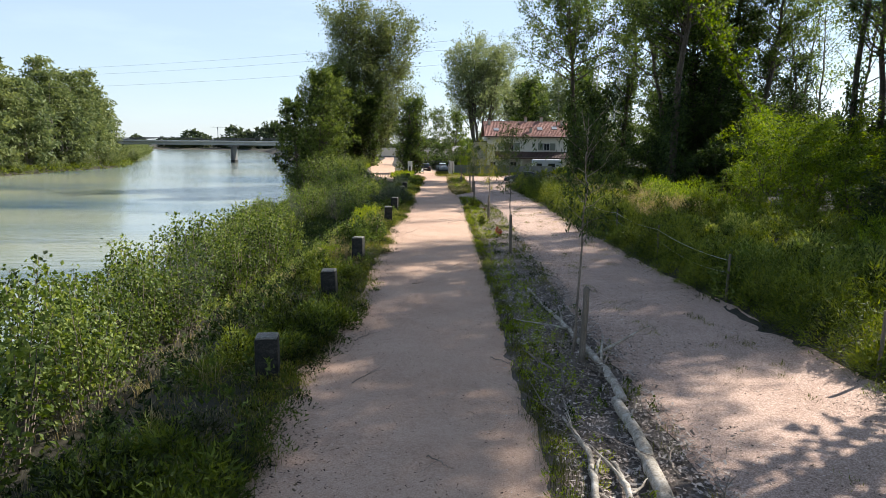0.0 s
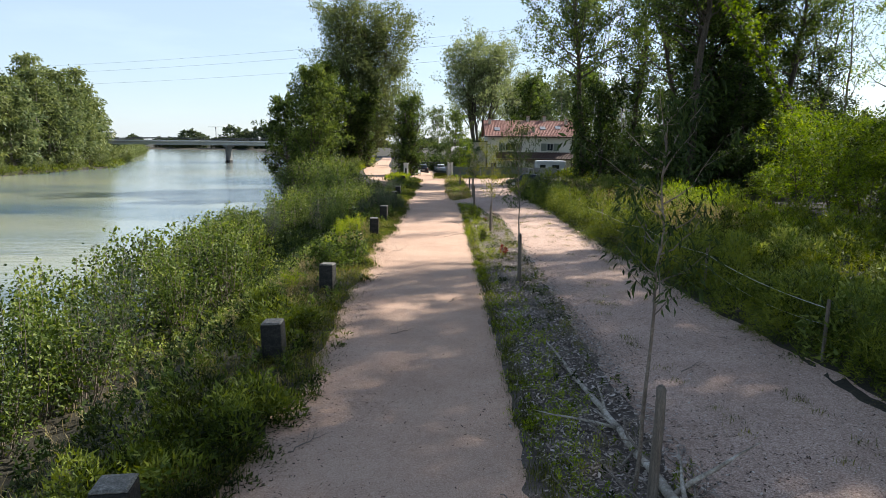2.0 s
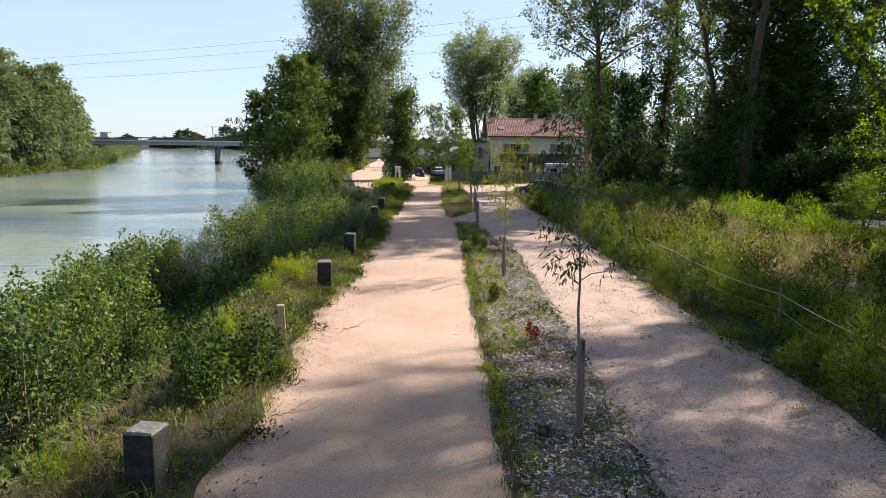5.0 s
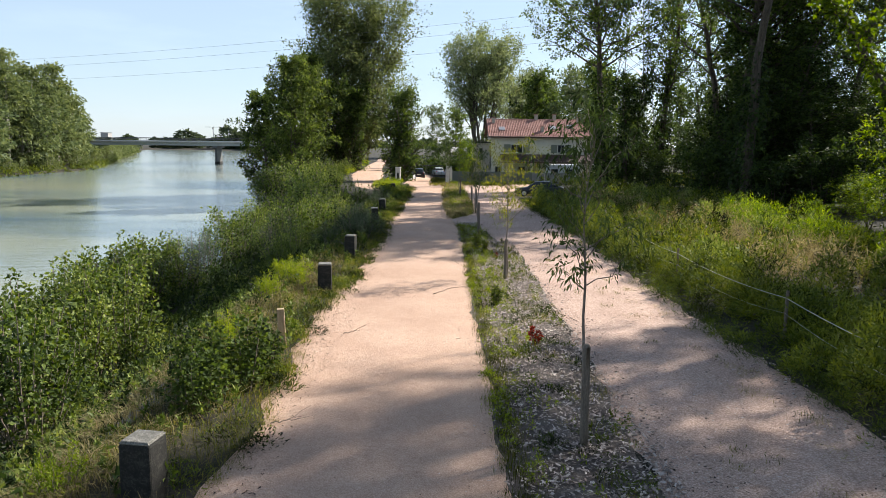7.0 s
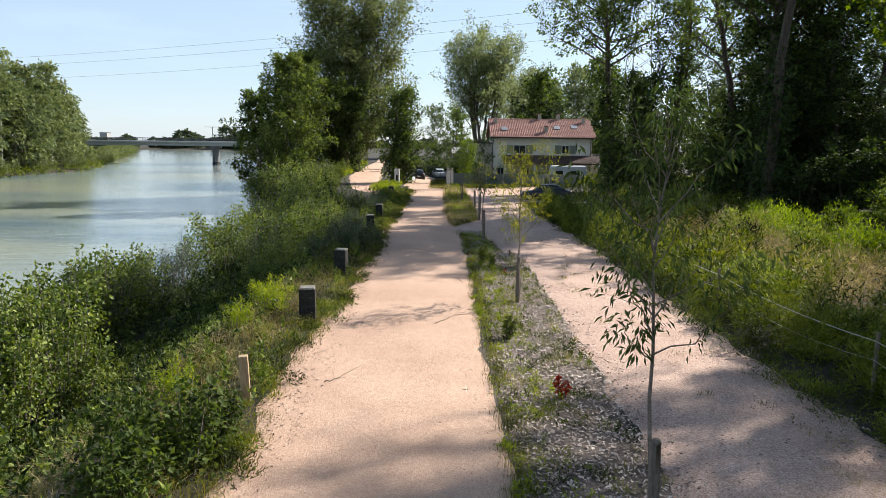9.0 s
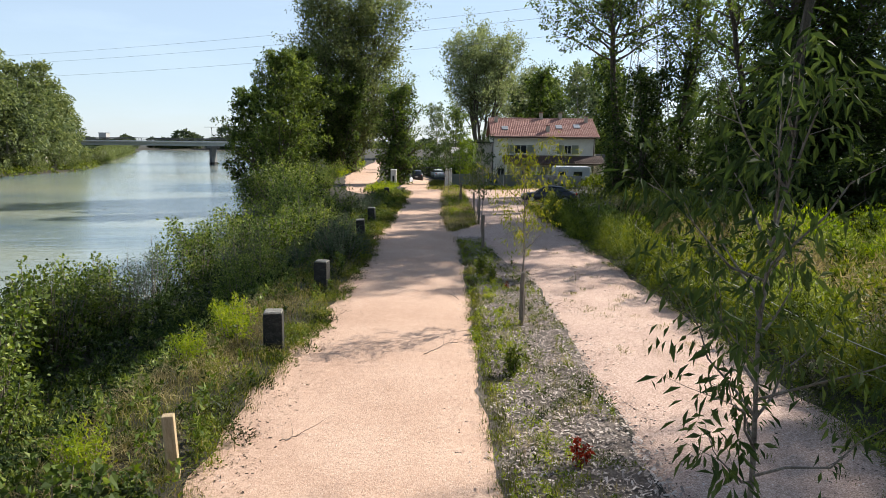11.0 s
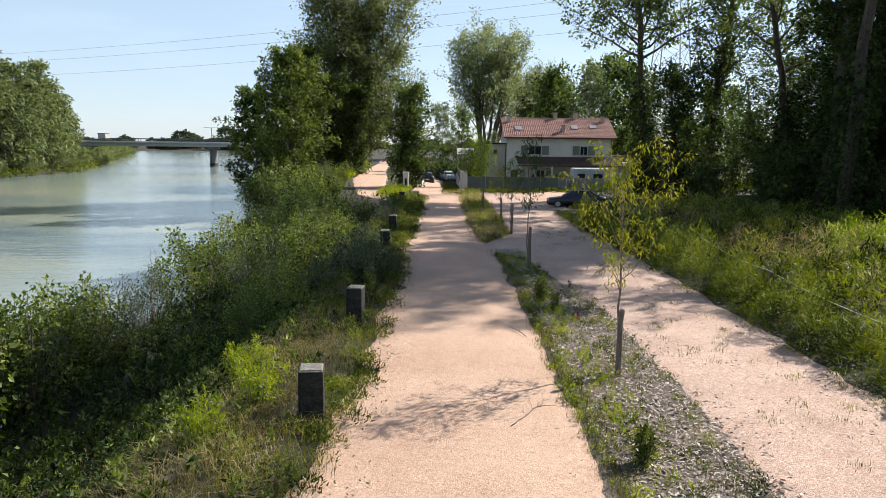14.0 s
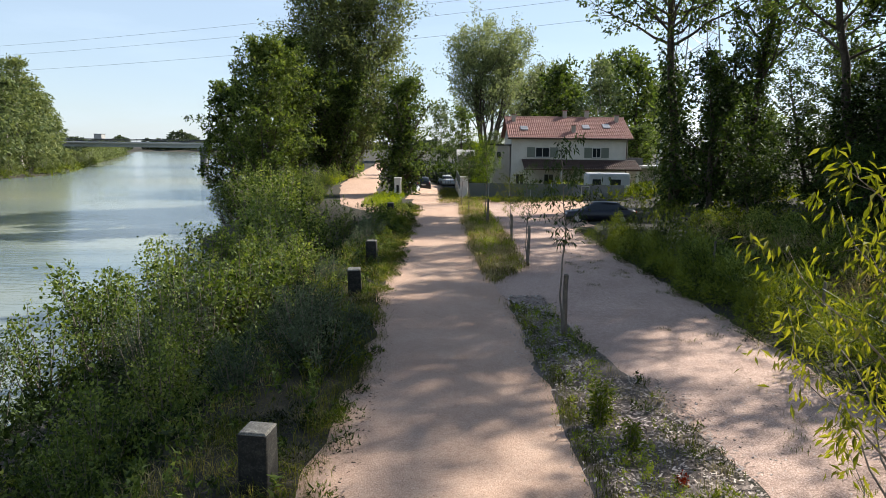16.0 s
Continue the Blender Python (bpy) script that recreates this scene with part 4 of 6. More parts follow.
def shrub_meshes(seed, h, r, stems, per, leafm, size, low=0.2, droop=0.1, wide=0.7, bush=0.16, bark=None, split=False):
    """Upright shoots from one stool, leafy along most of their length."""
    rng = np.random.default_rng(seed)
    pieces, at, out = [], [], []
    for s in range(stems):
        a = rng.uniform(0, 2 * np.pi)
        rr = r * math.sqrt(rng.uniform(0.02, 1))
        top = np.array([math.cos(a) * rr, math.sin(a) * rr, h * rng.uniform(0.55, 1.0) * (1.05 - 0.35 * (rr / r) ** 2)])
        foot = np.array([math.cos(a) * rr * 0.35, math.sin(a) * rr * 0.35, -0.1])
        p = wobble(rng, foot, top, 6, h * 0.018)
        pieces.append(tube(p, np.linspace(0.016, 0.004, 6) * (0.6 + h * 0.25), 4))
        f = (low + (1 - low) * rng.beta(1.5, 1.0, per)) * 4.98
        i = f.astype(int)
        c = p[i] + (p[i + 1] - p[i]) * (f - i)[:, None]
        fat = bush * h * (0.35 + 0.65 * np.sin(np.pi * np.clip(f / 5.2 + 0.12, 0, 1)))[:, None]
        g = rng.normal(0, 1, (per, 3))
        at.append(c + g * fat * np.array([0.55, 0.55, 0.4]))
        out.append(g + np.array([0, 0, 0.5]))
    v, q = leaves(rng, np.concatenate(at), np.concatenate(out), size, droop, wide)
    tv, tq = join(pieces)
    stem = [mesh_of("stem", a, b, [bark or M_TWIG], smooth=True) for a, b in pieces] if split else mesh_of("stem", tv, tq, [bark or M_TWIG], smooth=True)
    return stem, mesh_of("foliage", v, q, [leafm])


def make_shrub(name, meshes, label, group="", category="shrub"):
    e = new(name)
    e.empty_display_size = 0.3
    for me in meshes[0] if isinstance(meshes[0], list) else [meshes[0]]:
        part("stem", me, None, e)
    part("foliage", meshes[1], None, e)
    return tagged(e, label, category, group)


shrubs = [
    make_shrub("poplar_shrub", shrub_meshes(101, 3.5, 1.25, 16, 120, L_BUSH, 0.125), "leafy green poplar shoots on the river bank", "poplar shoots"),
    make_shrub("poplar_shrub", shrub_meshes(102, 3.9, 1.1, 13, 115, L_BUSH, 0.12, 0.25), "tall thin poplar shoots above the water", "poplar shoots"),
    make_shrub("bramble", shrub_meshes(103, 1.5, 1.35, 10, 76, L_DARK, 0.135, 0.05, 0.2, 0.7, 0.30, split=True), "low dark bramble on the bank", "brambles"),
    make_shrub("willow_shrub", shrub_meshes(104, 3.3, 1.2, 18, 115, L_GREY, 0.13, 0.15, 0.1, 0.22), "grey-leaved willow bush near the water", "grey willows"),
    make_shrub("alder_shrub", shrub_meshes(105, 5.0, 2.3, 30, 80, L_BUSH, 0.19, 0.05, 0.15, 0.75, 0.14), "dense tall green shrub on the bank", "tall shrubs"),
    make_shrub("goldenrod", shrub_meshes(106, 1.45, 0.5, 11, 95, L_YELLOW, 0.10, 0.1, 0.0, 0.3, 0.13, split=True), "yellow-green bushy weed beside a bollard", "yellow-green weeds"),
    make_shrub("mugwort", shrub_meshes(107, 1.5, 0.95, 18, 95, L_GREY, 0.10, 0.02, 0.15, 0.35, 0.2, split=True), "grey-green bushy weed at the path's edge", "grey-green weeds"),
    make_shrub("elm_shrub", shrub_meshes(108, 2.0, 0.9, 12, 130, L_POPLAR, 0.11, 0.05, 0.2, 0.9, 0.2, split=True), "broad-leaved shrub reaching over the path's edge", "broad-leaved shrubs"),
]
rng = np.random.default_rng(9)
places = []
for y in np.arange(1.0, 72, 1.55):       # upper row of shoots
    if 40.0 < y < 56:
        continue
    places.append((int(rng.choice([0, 0, 1, 3, 0, 1])), -9.4 + rng.normal(0, 0.7), y + rng.uniform(-0.5, 0.5), rng.uniform(0.75, 1.08) + (0.2 if y < 18 else 0.0), rng.uniform(0.85, 1.1)))
for y in np.arange(6.0, 84, 2.2):        # row by the water
    places.append((int(rng.choice([0, 1, 1, 3])), -12.6 + rng.normal(0, 0.6), y + rng.uniform(-0.7, 0.7), rng.uniform(0.85, 1.15), rng.uniform(0.9, 1.1)))
for y in np.arange(39.5, 50, 0.7):       # shoots between the bench and the water
    places.append((int(rng.choice([0, 1, 3, 1])), -12.0 + rng.normal(0, 0.55), y + rng.uniform(-0.4, 0.4), rng.uniform(0.8, 1.0), rng.uniform(0.9, 1.1)))
for y in np.arange(36.0, 56, 0.75):      # low tangle on the slope and the bench
    places.append((2, rng.uniform(-9.6, -6.4), y + rng.uniform(-0.4, 0.4), rng.uniform(0.4, 0.65), rng.uniform(0.6, 0.9)))
for y in np.arange(3.0, 92, 1.6):       # brambles of the slope
    if 26.5 < y < 47:
        continue
    places.append((2, -5.8 + rng.normal(0, 0.55), y + rng.uniform(-0.5, 0.5), rng.uniform(0.55, 0.95), rng.uniform(0.7, 1.05)))
for x, y, s in [(-7.8, 61, 0.62), (-7.0, 66, 0.62), (-8.2, 69, 0.75), (-9.5, 73, 0.95), (-7.6, 75, 0.7), (-11, 78, 1.05), (-8.6, 79, 0.6), (-12.5, 84, 1.15), (-10.2, 85, 0.6), (-7.4, 83, 0.4), (-13.5, 91, 1.2),
                (-12.4, 91, 0.6), (-16, 97, 1.2), (-15.5, 98.5, 0.9), (-19, 102, 1.25), (-17, 104, 0.9), (-22, 108, 1.2), (-17, 110, 1.0), (-25, 113, 1.1), (-14.6, 122, 0.6), (-16.8, 134, 0.8), (-13.0, 105, 0.55), (-12.4, 99.5, 0.42), (-15.0, 111, 0.75), (-13.4, 102, 0.5), (-11.6, 95.5, 0.5)]:
    places.append((4, x, y, s * 1.25, 1.0))
for x, y, s in [(-7.2, 49.6, 0.7), (-6.7, 51.6, 0.65), (-7.1, 53.8, 0.75), (-8.6, 55.4, 0.9), (-6.4, 47.4, 0.5), (-8.3, 57.0, 0.8)]:
    places.append((0 if s < 0.8 else 3, x, y, s, 1.0))
for x, y, s in [(-4.3, 40.4, 1.0), (-4.9, 39.0, 0.85), (-4.5, 33.8, 0.8), (-4.6, 26.9, 0.7), (-5.2, 42.5, 0.9)]:
    places.append((5, x, y, s, 1.0))
for x, y, s in [(-3.45, 52.4, 1.05), (-3.9, 53.6, 1.15), (-3.35, 54.4, 0.95), (-4.5, 54.6, 1.15), (-5.0, 51.4, 0.9), (-4.2, 56.0, 0.85), (-4.7, 61.5, 0.8), (-4.4, 69, 0.9), (-4.6, 74, 1.0)]:
    places.append((6, x, y, s, 1.0))
for x, y, s in [(-3.35, 31.0, 0.9), (-4.0, 30.1, 0.8), (-3.2, 32.0, 0.65), (-4.2, 31.6, 0.75), (-4.3, 78.5, 0.9), (-4.6, 24.0, 0.6)]:
    places.append((7, x, y, s, 1.0))
plant_all(shrubs, places)

# ---- loose growth: weeds and grasses ----


def scatter(rng, n, x0, x1, y0, y1):
    x, y = rng.uniform(x0, x1, n), rng.uniform(y0, y1, n)
    return np.stack([x, y, ground_z(x, y)], 1)


def patchy(rng, p, scale, keep):
    """Keeps points where a soft pattern is high, so that growth comes in patches."""
    f = np.sin(p[:, 0] * scale + 1.7 * np.sin(p[:, 1] * scale * 0.7)) * np.sin(p[:, 1] * scale * 0.9 + 1.1 * np.sin(p[:, 0] * scale * 1.3))
    return p[f + rng.normal(0, 0.35, len(p)) > keep]


def feathery(rng, base, height, per, size, leafm, name, label, thin=0.22, spread=0.13, tri=True):
    """Tall feathery weeds: many fine leaves up each stem."""
    n = len(base)
    hh = height * rng.uniform(0.55, 1.25, n)
    lean = rng.normal(0, 0.16, (n, 2))
    f = rng.beta(1.3, 0.9, (n, per))
    z = f * hh[:, None]
    fat = spread * (1.15 - f) * hh[:, None]
    at = np.stack([base[:, None, 0] + lean[:, None, 0] * z + rng.normal(0, 1, (n, per)) * fat, base[:, None, 1] + lean[:, None, 1] * z + rng.normal(0, 1, (n, per)) * fat, base[:, None, 2] + z], -1).reshape(-1, 3)
    out = rng.normal(0, 0.7, at.shape) + np.array([0, 0, 0.9])
    v, q = leaves(rng, at, out, size, -0.1, thin, tri=tri)
    return tagged(new(name, mesh_of(name, v, q, [leafm])), label, "weeds", kind="stuff")


def mounds(rng, centres, height, radius, per, size, leafm, name, label, thin=0.3, droop=0.0, feather=0.35, tri=True):
    """Bushy domed weeds: fine leaves thickest towards the outside of each dome."""
    n = len(centres)
    hh = height * rng.uniform(0.45, 1.45, n)
    rr = radius * rng.uniform(0.6, 1.4, n)
    d = unit(rng.normal(0, 1, (n, per, 3)))
    d[..., 2] = np.abs(d[..., 2])
    f = rng.uniform(0, 1, (n, per, 1)) ** feather
    at = centres[:, None] + d * f * np.stack([rr, rr, hh], 1)[:, None]
    at[..., 2] += rng.normal(0, 0.06, (n, per)) * hh[:, None]
    out = (d + np.array([0, 0, 0.5])).reshape(-1, 3)
    v, q = leaves(rng, at.reshape(-1, 3), out, size, droop, thin, 0.6, tri=tri)
    return tagged(new(name, mesh_of(name, v, q, [leafm])), label, "weeds", kind="stuff")


rng = np.random.default_rng(31)

# bushy meadow: domed plants side by side with dark gaps between them
gx, gy = np.meshgrid(np.arange(0.6, 14.5, 1.62), np.arange(2, 80, 1.62))
mx, my = gx.ravel() + rng.uniform(-0.62, 0.62, gx.size), gy.ravel() + rng.uniform(-0.62, 0.62, gx.size)
mx = mx + np.array([LANE_R(y) for y in my])
keep = ~((my > 70) & (mx < 15))
mx, my = mx[keep], my[keep]
mead = np.stack([mx, my, ground_z(mx, my)], 1)
lush = np.sin(mx * 0.45 + 1.2 * np.sin(my * 0.23)) * np.sin(my * 0.31 + 0.8) + rng.normal(0, 0.3, len(mx))
dry = (mx > 11.0) & (my > 40) & (my < 68) & (np.abs(mx - 14.5 - 0.05 * (my - 52)) < 3.2) & (rng.random(len(mx)) < 0.5)
rim = (mx > 17.5) & (my < 60) & ~dry & (rng.random(len(mx)) < 0.55)
dim = ~dry & ~rim & (lush < -0.38)
front = mx < LANE_R(40) + 1.45
dry, rim, dim = dry & ~front, rim & ~front, dim & ~front
fy = np.arange(2, 74, 0.85)
fx = np.array([LANE_R(y) for y in fy]) + 0.72 + rng.uniform(-0.25, 0.3, len(fy)) + np.where((fy > 32) & (fy < 42.5), 0.7, 0)
wall = np.stack([fx, fy + rng.uniform(-0.3, 0.3, len(fy)), ground_z(fx, fy)], 1)
near = ~dry & ~rim & ~dim & ~front & (my < 46)
rest = ~dry & ~rim & ~dim & ~front & ~near
mounds(rng, wall, 1.42, 0.82, 1500, 0.13, L_WEED, "meadow_weeds", "bushy feathery green weeds along the lane's edge", 0.22, 0.15, 0.22)
mounds(rng, mead[near], 1.35, 1.05, 980, 0.172, L_WEED, "meadow_weeds", "bushy waist-high green weeds of the meadow", 0.26, 0.15, 0.2)
mounds(rng, mead[rest], 1.3, 1.05, 700, 0.17, L_WEED, "meadow_weeds", "bushy waist-high green weeds of the meadow", 0.34, 0.1, 0.2)
mounds(rng, mead[dim], 1.2, 1.0, 850, 0.16, L_BUSH, "meadow_weeds", "darker leafy weeds among the meadow", 0.45, 0.1, 0.22)
mounds(rng, mead[rim], 1.6, 1.15, 800, 0.16, L_ROBINIA, "meadow_weeds", "bright yellow-green suckers at the edge of the wood", 0.3, 0.0, 0.25)
mounds(rng, mead[dry], 1.15, 1.0, 800, 0.13, L_DRY, "dry_weeds", "tan withered weeds in the meadow", 0.12, 0.0, 0.3)
skirt = scatter(rng, 420, -0.35, 0.75, 2, 78)
skirt[:, 0] += np.array([LANE_R(y) for y in skirt[:, 1]])
skirt[:, 2] = ground_z(skirt[:, 0], skirt[:, 1])
mounds(rng, patchy(rng, skirt, 0.8, -0.3), 0.42, 0.36, 150, 0.075, L_WEED, "lane_weeds", "low weeds creeping over the lane's edge", 0.22, 0.0, 0.3)
mounds(rng, scatter(rng, 34, -6.8, 7.5, 133.5, 139), 2.6, 1.7, 230, 0.36, L_DARK, "hedge", "dark hedge beyond the iron gate", 0.7)
edge = scatter(rng, 70, 8.3, 11.0, 2, 74)
edge = edge[edge[:, 0] > np.array([LANE_R(y) for y in edge[:, 1]]) - 0.1]
feathery(rng, edge, 1.25, 60, 0.07, L_WEED, "meadow_weeds", "feathery green weeds along the lane's edge")
feathery(rng, patchy(rng, scatter(rng, 160, 10.5, 21, 4, 78), 0.35, -0.6), 1.55, 22, 0.15, L_WEED, "meadow_weeds", "waist-high feathery green weeds of the meadow", 0.25, 0.16)
feathery(rng, patchy(rng, scatter(rng, 900, 12, 19, 40, 72), 0.3, 0.0), 1.15, 16, 0.24, L_DRY, "dry_weeds", "straw-coloured dry weeds among the meadow", 0.12)
feathery(rng, patchy(rng, scatter(rng, 420, 12.4, 18, 72, 92), 0.5, -0.2), 0.9, 30, 0.18, L_WEED, "meadow_weeds", "rank green weeds beside the parked car")


def grass(rng, base, height, width, leafm, name, label, lean=0.5):
    v, q = blades(rng, base, height, width, lean)
    return tagged(new(name, mesh_of(name, v, q, [leafm])), label, "grass", kind="stuff")


def tufts(rng, roots, per, spread):
    p = np.repeat(roots, per, 0) + np.concatenate([rng.normal(0, spread, (len(roots) * per, 2)), np.zeros((len(roots) * per, 1))], 1)
    p[:, 2] = ground_z(p[:, 0], p[:, 1])
    return p


roots = scatter(rng, 1500, -2.4, 0.15, 4, 94)
roots[:, 0] += np.array([PATH_L(y) for y in roots[:, 1]])
hem = scatter(rng, 1500, -0.25, 0.28, 4, 90)
hem[:, 0] += np.array([PATH_L(y) for y in hem[:, 1]])
grass(rng, tufts(rng, patchy(rng, hem, 1.5, -0.3), 16, 0.09), 0.13, 0.004, L_GRASS, "edging_grass", "short grass fringing the path", 0.9)
grass(rng, tufts(rng, roots, 27, 0.16), 0.30, 0.006, L_GRASS, "bank_grass", "rough green grass along the path's edge", 0.9)
verge = scatter(rng, 300, -2.6, -0.05, 3, 94)
verge[:, 0] += np.array([PATH_L(y) for y in verge[:, 1]])
verge[:, 2] = ground_z(verge[:, 0], verge[:, 1])
mounds(rng, verge, 0.38, 0.4, 210, 0.068, L_WEED, "bank_weeds", "low bushy green weeds beside the path", 0.3)
bushy = np.concatenate([scatter(rng, 58, -2.1, 0.05, 4, 26), scatter(rng, 22, -2.0, -0.2, 50, 92)])
bushy[:, 0] += np.array([PATH_L(y) for y in bushy[:, 1]])
bushy[:, 2] = ground_z(bushy[:, 0], bushy[:, 1])
for by in (12.9, 20.1, 27.1, 47.1, 60.0, 66.8, 86.0):          # the bollards stand clear
    bushy = bushy[~((bushy[:, 1] > by - 2.4) & (bushy[:, 1] < by + 0.8) & (bushy[:, 0] > -4.4))]
mounds(rng, bushy, 0.66, 0.62, 680, 0.105, L_WEED, "bank_weeds", "bushy feathery dark green weeds beside the path", 0.34, 0.1, 0.22)
brow = scatter(rng, 620, -0.55, 0.42, 3, 92)
brow[:, 0] += np.array([PATH_L(y) for y in brow[:, 1]])
brow = patchy(rng, brow, 1.1, 0.05)
mounds(rng, brow, 0.26, 0.30, 130, 0.068, L_WEED, "bank_weeds", "dark weeds creeping over the path's edge", 0.4, 0.1, 0.35)
feathery(rng, scatter(rng, 600, -5.8, -2.95, 3, 94), 0.5, 26, 0.11, L_BUSH, "bank_weeds", "low leafy weeds on the bank", 0.5, 0.2)
grass(rng, tufts(rng, patchy(rng, scatter(rng, 700, -5.6, -2.85, 3, 90), 0.8, -0.1), 18, 0.14), 0.26, 0.005, L_DRY, "dry_bank_grass", "flattened straw-coloured grass beside the path", 0.9)
grass(rng, tufts(rng, patchy(rng, scatter(rng, 900, -7.4, -3.6, 24, 46), 0.6, -0.6), 26, 0.2), 0.38, 0.006, L_DRY, "dry_bank_grass", "flattened straw-coloured grass down the slope", 1.1)
grass(rng, tufts(rng, scatter(rng, 260, -9.0, -4.5, 3, 80), 18, 0.16), 0.5, 0.008, L_DRY, "dry_bank_grass", "straw-coloured dry grass on the bank", 0.6)
# undergrowth in the dark leaf, which deepens the shade of the bank
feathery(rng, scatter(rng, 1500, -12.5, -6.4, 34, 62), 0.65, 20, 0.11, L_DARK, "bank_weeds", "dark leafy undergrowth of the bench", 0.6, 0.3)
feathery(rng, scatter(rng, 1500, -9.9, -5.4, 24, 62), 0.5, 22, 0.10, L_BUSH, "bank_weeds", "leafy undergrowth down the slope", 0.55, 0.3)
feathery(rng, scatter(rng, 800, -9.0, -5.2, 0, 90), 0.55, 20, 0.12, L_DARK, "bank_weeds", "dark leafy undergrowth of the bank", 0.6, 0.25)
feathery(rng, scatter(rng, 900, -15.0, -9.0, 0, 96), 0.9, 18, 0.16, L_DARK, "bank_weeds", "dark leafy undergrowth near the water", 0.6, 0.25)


def in_bed(p):
    """Growth of the planting strip, which breaks off for a few metres and goes on as a grassy verge to the gate."""
    r = np.array([BED_R(y) for y in p[:, 1]])
    l = np.array([PATH_R(y) for y in p[:, 1]]) - 0.22
    gap = (p[:, 1] > 58.5) & (p[:, 1] < 62)
    return p[(p[:, 0] < r + 0.12) & (p[:, 0] > l) & ~gap]


lip = np.stack([1.72 + rng.normal(0, 0.14, 3600), rng.uniform(4, 82, 3600), np.zeros(3600)], 1)
lip = patchy(rng, lip, 1.9, -0.8)
lip[:, 0] += np.array([PATH_R(y) - 1.65 for y in lip[:, 1]])
lip = in_bed(lip)
grass(rng, tufts(rng, lip, 13, 0.07), 0.17, 0.004, L_GRASS, "edging_grass", "thin yellow-green grass where path and planting strip meet")
feathery(rng, patchy(rng, in_bed(scatter(rng, 1500, 1.6, 2.9, 12, 82)), 0.9, -0.1), 0.26, 26, 0.05, L_YELLOW, "bed_weeds", "small yellow-green weeds in the planting strip", 0.35, 0.3)
grass(rng, tufts(rng, patchy(rng, in_bed(scatter(rng, 420, 1.7, 3.9, 22, 60)), 1.1, 0.0), 22, 0.09), 0.16, 0.004, L_DRY, "bed_grass", "short straw-coloured grass in the mulch", 0.9)
mounds(rng, patchy(rng, in_bed(scatter(rng, 700, 2.0, 4.0, 22, 58)), 1.4, 0.05), 0.2, 0.2, 70, 0.05, L_WEED, "bed_weeds", "low green weed cushions in the mulch", 0.35, 0.0, 0.4)
mounds(rng, patchy(rng, in_bed(scatter(rng, 900, 1.55, 2.6, 7, 82)), 1.2, 0.0), 0.16, 0.16, 46, 0.05, L_YELLOW, "edging_weeds", "small yellow-green weeds along the edge of the mulch", 0.35, 0.0, 0.4)
feathery(rng, patchy(rng, in_bed(scatter(rng, 800, 2.2, 4.0, 4, 80)), 1.1, 0.2), 0.28, 24, 0.06, L_WEED, "bed_weeds", "small leafy weeds in the planting strip", 0.45, 0.3)
grass(rng, tufts(rng, patchy(rng, in_bed(scatter(rng, 420, 1.8, 3.9, 6, 80)), 1.3, 0.1), 26, 0.09), 0.24, 0.004, L_GRASS, "bed_grass", "grass tufts in the planting strip")
feathery(rng, patchy(rng, in_bed(scatter(rng, 150, -0.4, 3.2, 78, 86)), 0.9, -0.2), 0.6, 24, 0.10, L_WEED, "bed_weeds", "weeds at the end of the planting strip", 0.35, 0.2)
grass(rng, tufts(rng, scatter(rng, 26, 6.0, 7.6, 26, 56), 60, 0.16), 0.13, 0.005, L_DRY, "lane_grass", "withered grass tufts in the gravel lane", 1.0)
grass(rng, tufts(rng, patchy(rng, scatter(rng, 340, 4.8, 7.8, 8, 80), 1.3, 0.35), 34, 0.12), 0.14, 0.006, L_GRASS, "lane_grass", "small grass patches in the gravel lane")
grass(rng, tufts(rng, patchy(rng, in_bed(scatter(rng, 1200, 0.6, 2.8, 62, 100)), 1.1, -0.35), 20, 0.16), 0.40, 0.010, L_DRY, "verge_grass", "straw-yellow grass of the verge towards the gate", 0.7)
grass(rng, tufts(rng, patchy(rng, in_bed(scatter(rng, 900, 0.6, 2.8, 62, 100)), 1.1, -0.1), 20, 0.16), 0.27, 0.008, L_GRASS, "verge_grass", "rank green grass of the verge towards the gate", 0.7)
mounds(rng, patchy(rng, in_bed(scatter(rng, 110, 0.8, 2.7, 66, 100)), 0.9, -0.1), 0.62, 0.36, 120, 0.095, L_YELLOW, "verge_weeds", "yellow-green bushy weeds in the verge towards the gate", 0.25, 0.0, 0.3)
grass(rng, tufts(rng, patchy(rng, in_bed(scatter(rng, 260, 1.0, 3.4, 58, 84)), 1.2, 0.0), 22, 0.13), 0.36, 0.008, L_GRASS, "bed_grass", "rank yellow-green grass at the end of the planting strip", 0.6)
mounds(rng, patchy(rng, in_bed(scatter(rng, 80, 1.1, 3.2, 65, 84)), 1.0, -0.1), 0.5, 0.3, 130, 0.08, L_YELLOW, "bed_weeds", "yellow-green bushy weeds at the end of the planting strip", 0.2, 0.0, 0.3)
feathery(rng, scatter(rng, 420, 1.5, 12, 97.5, 100.8), 0.34, 22, 0.14, L_WEED, "fence_weeds", "weeds along the foot of the fence", 0.35, 0.2)
grass(rng, tufts(rng, scatter(rng, 300, -1.0, 1.0, 96, 124), 14, 0.2), 0.25, 0.015, L_GRASS, "drive_grass", "grass strip beside the drive")
feathery(rng, scatter(rng, 320, -7.2, -4.4, 90, 103), 0.6, 22, 0.14, L_YELLOW, "verge_weeds", "sunlit yellow-green weeds round the white post", 0.35, 0.2)
lit = scatter(rng, 380, -3.6, -0.3, 118, 175)
lit[:, 0] += np.interp(lit[:, 1], (121, 149, 202), (-13.4, -15.3, -17.4))
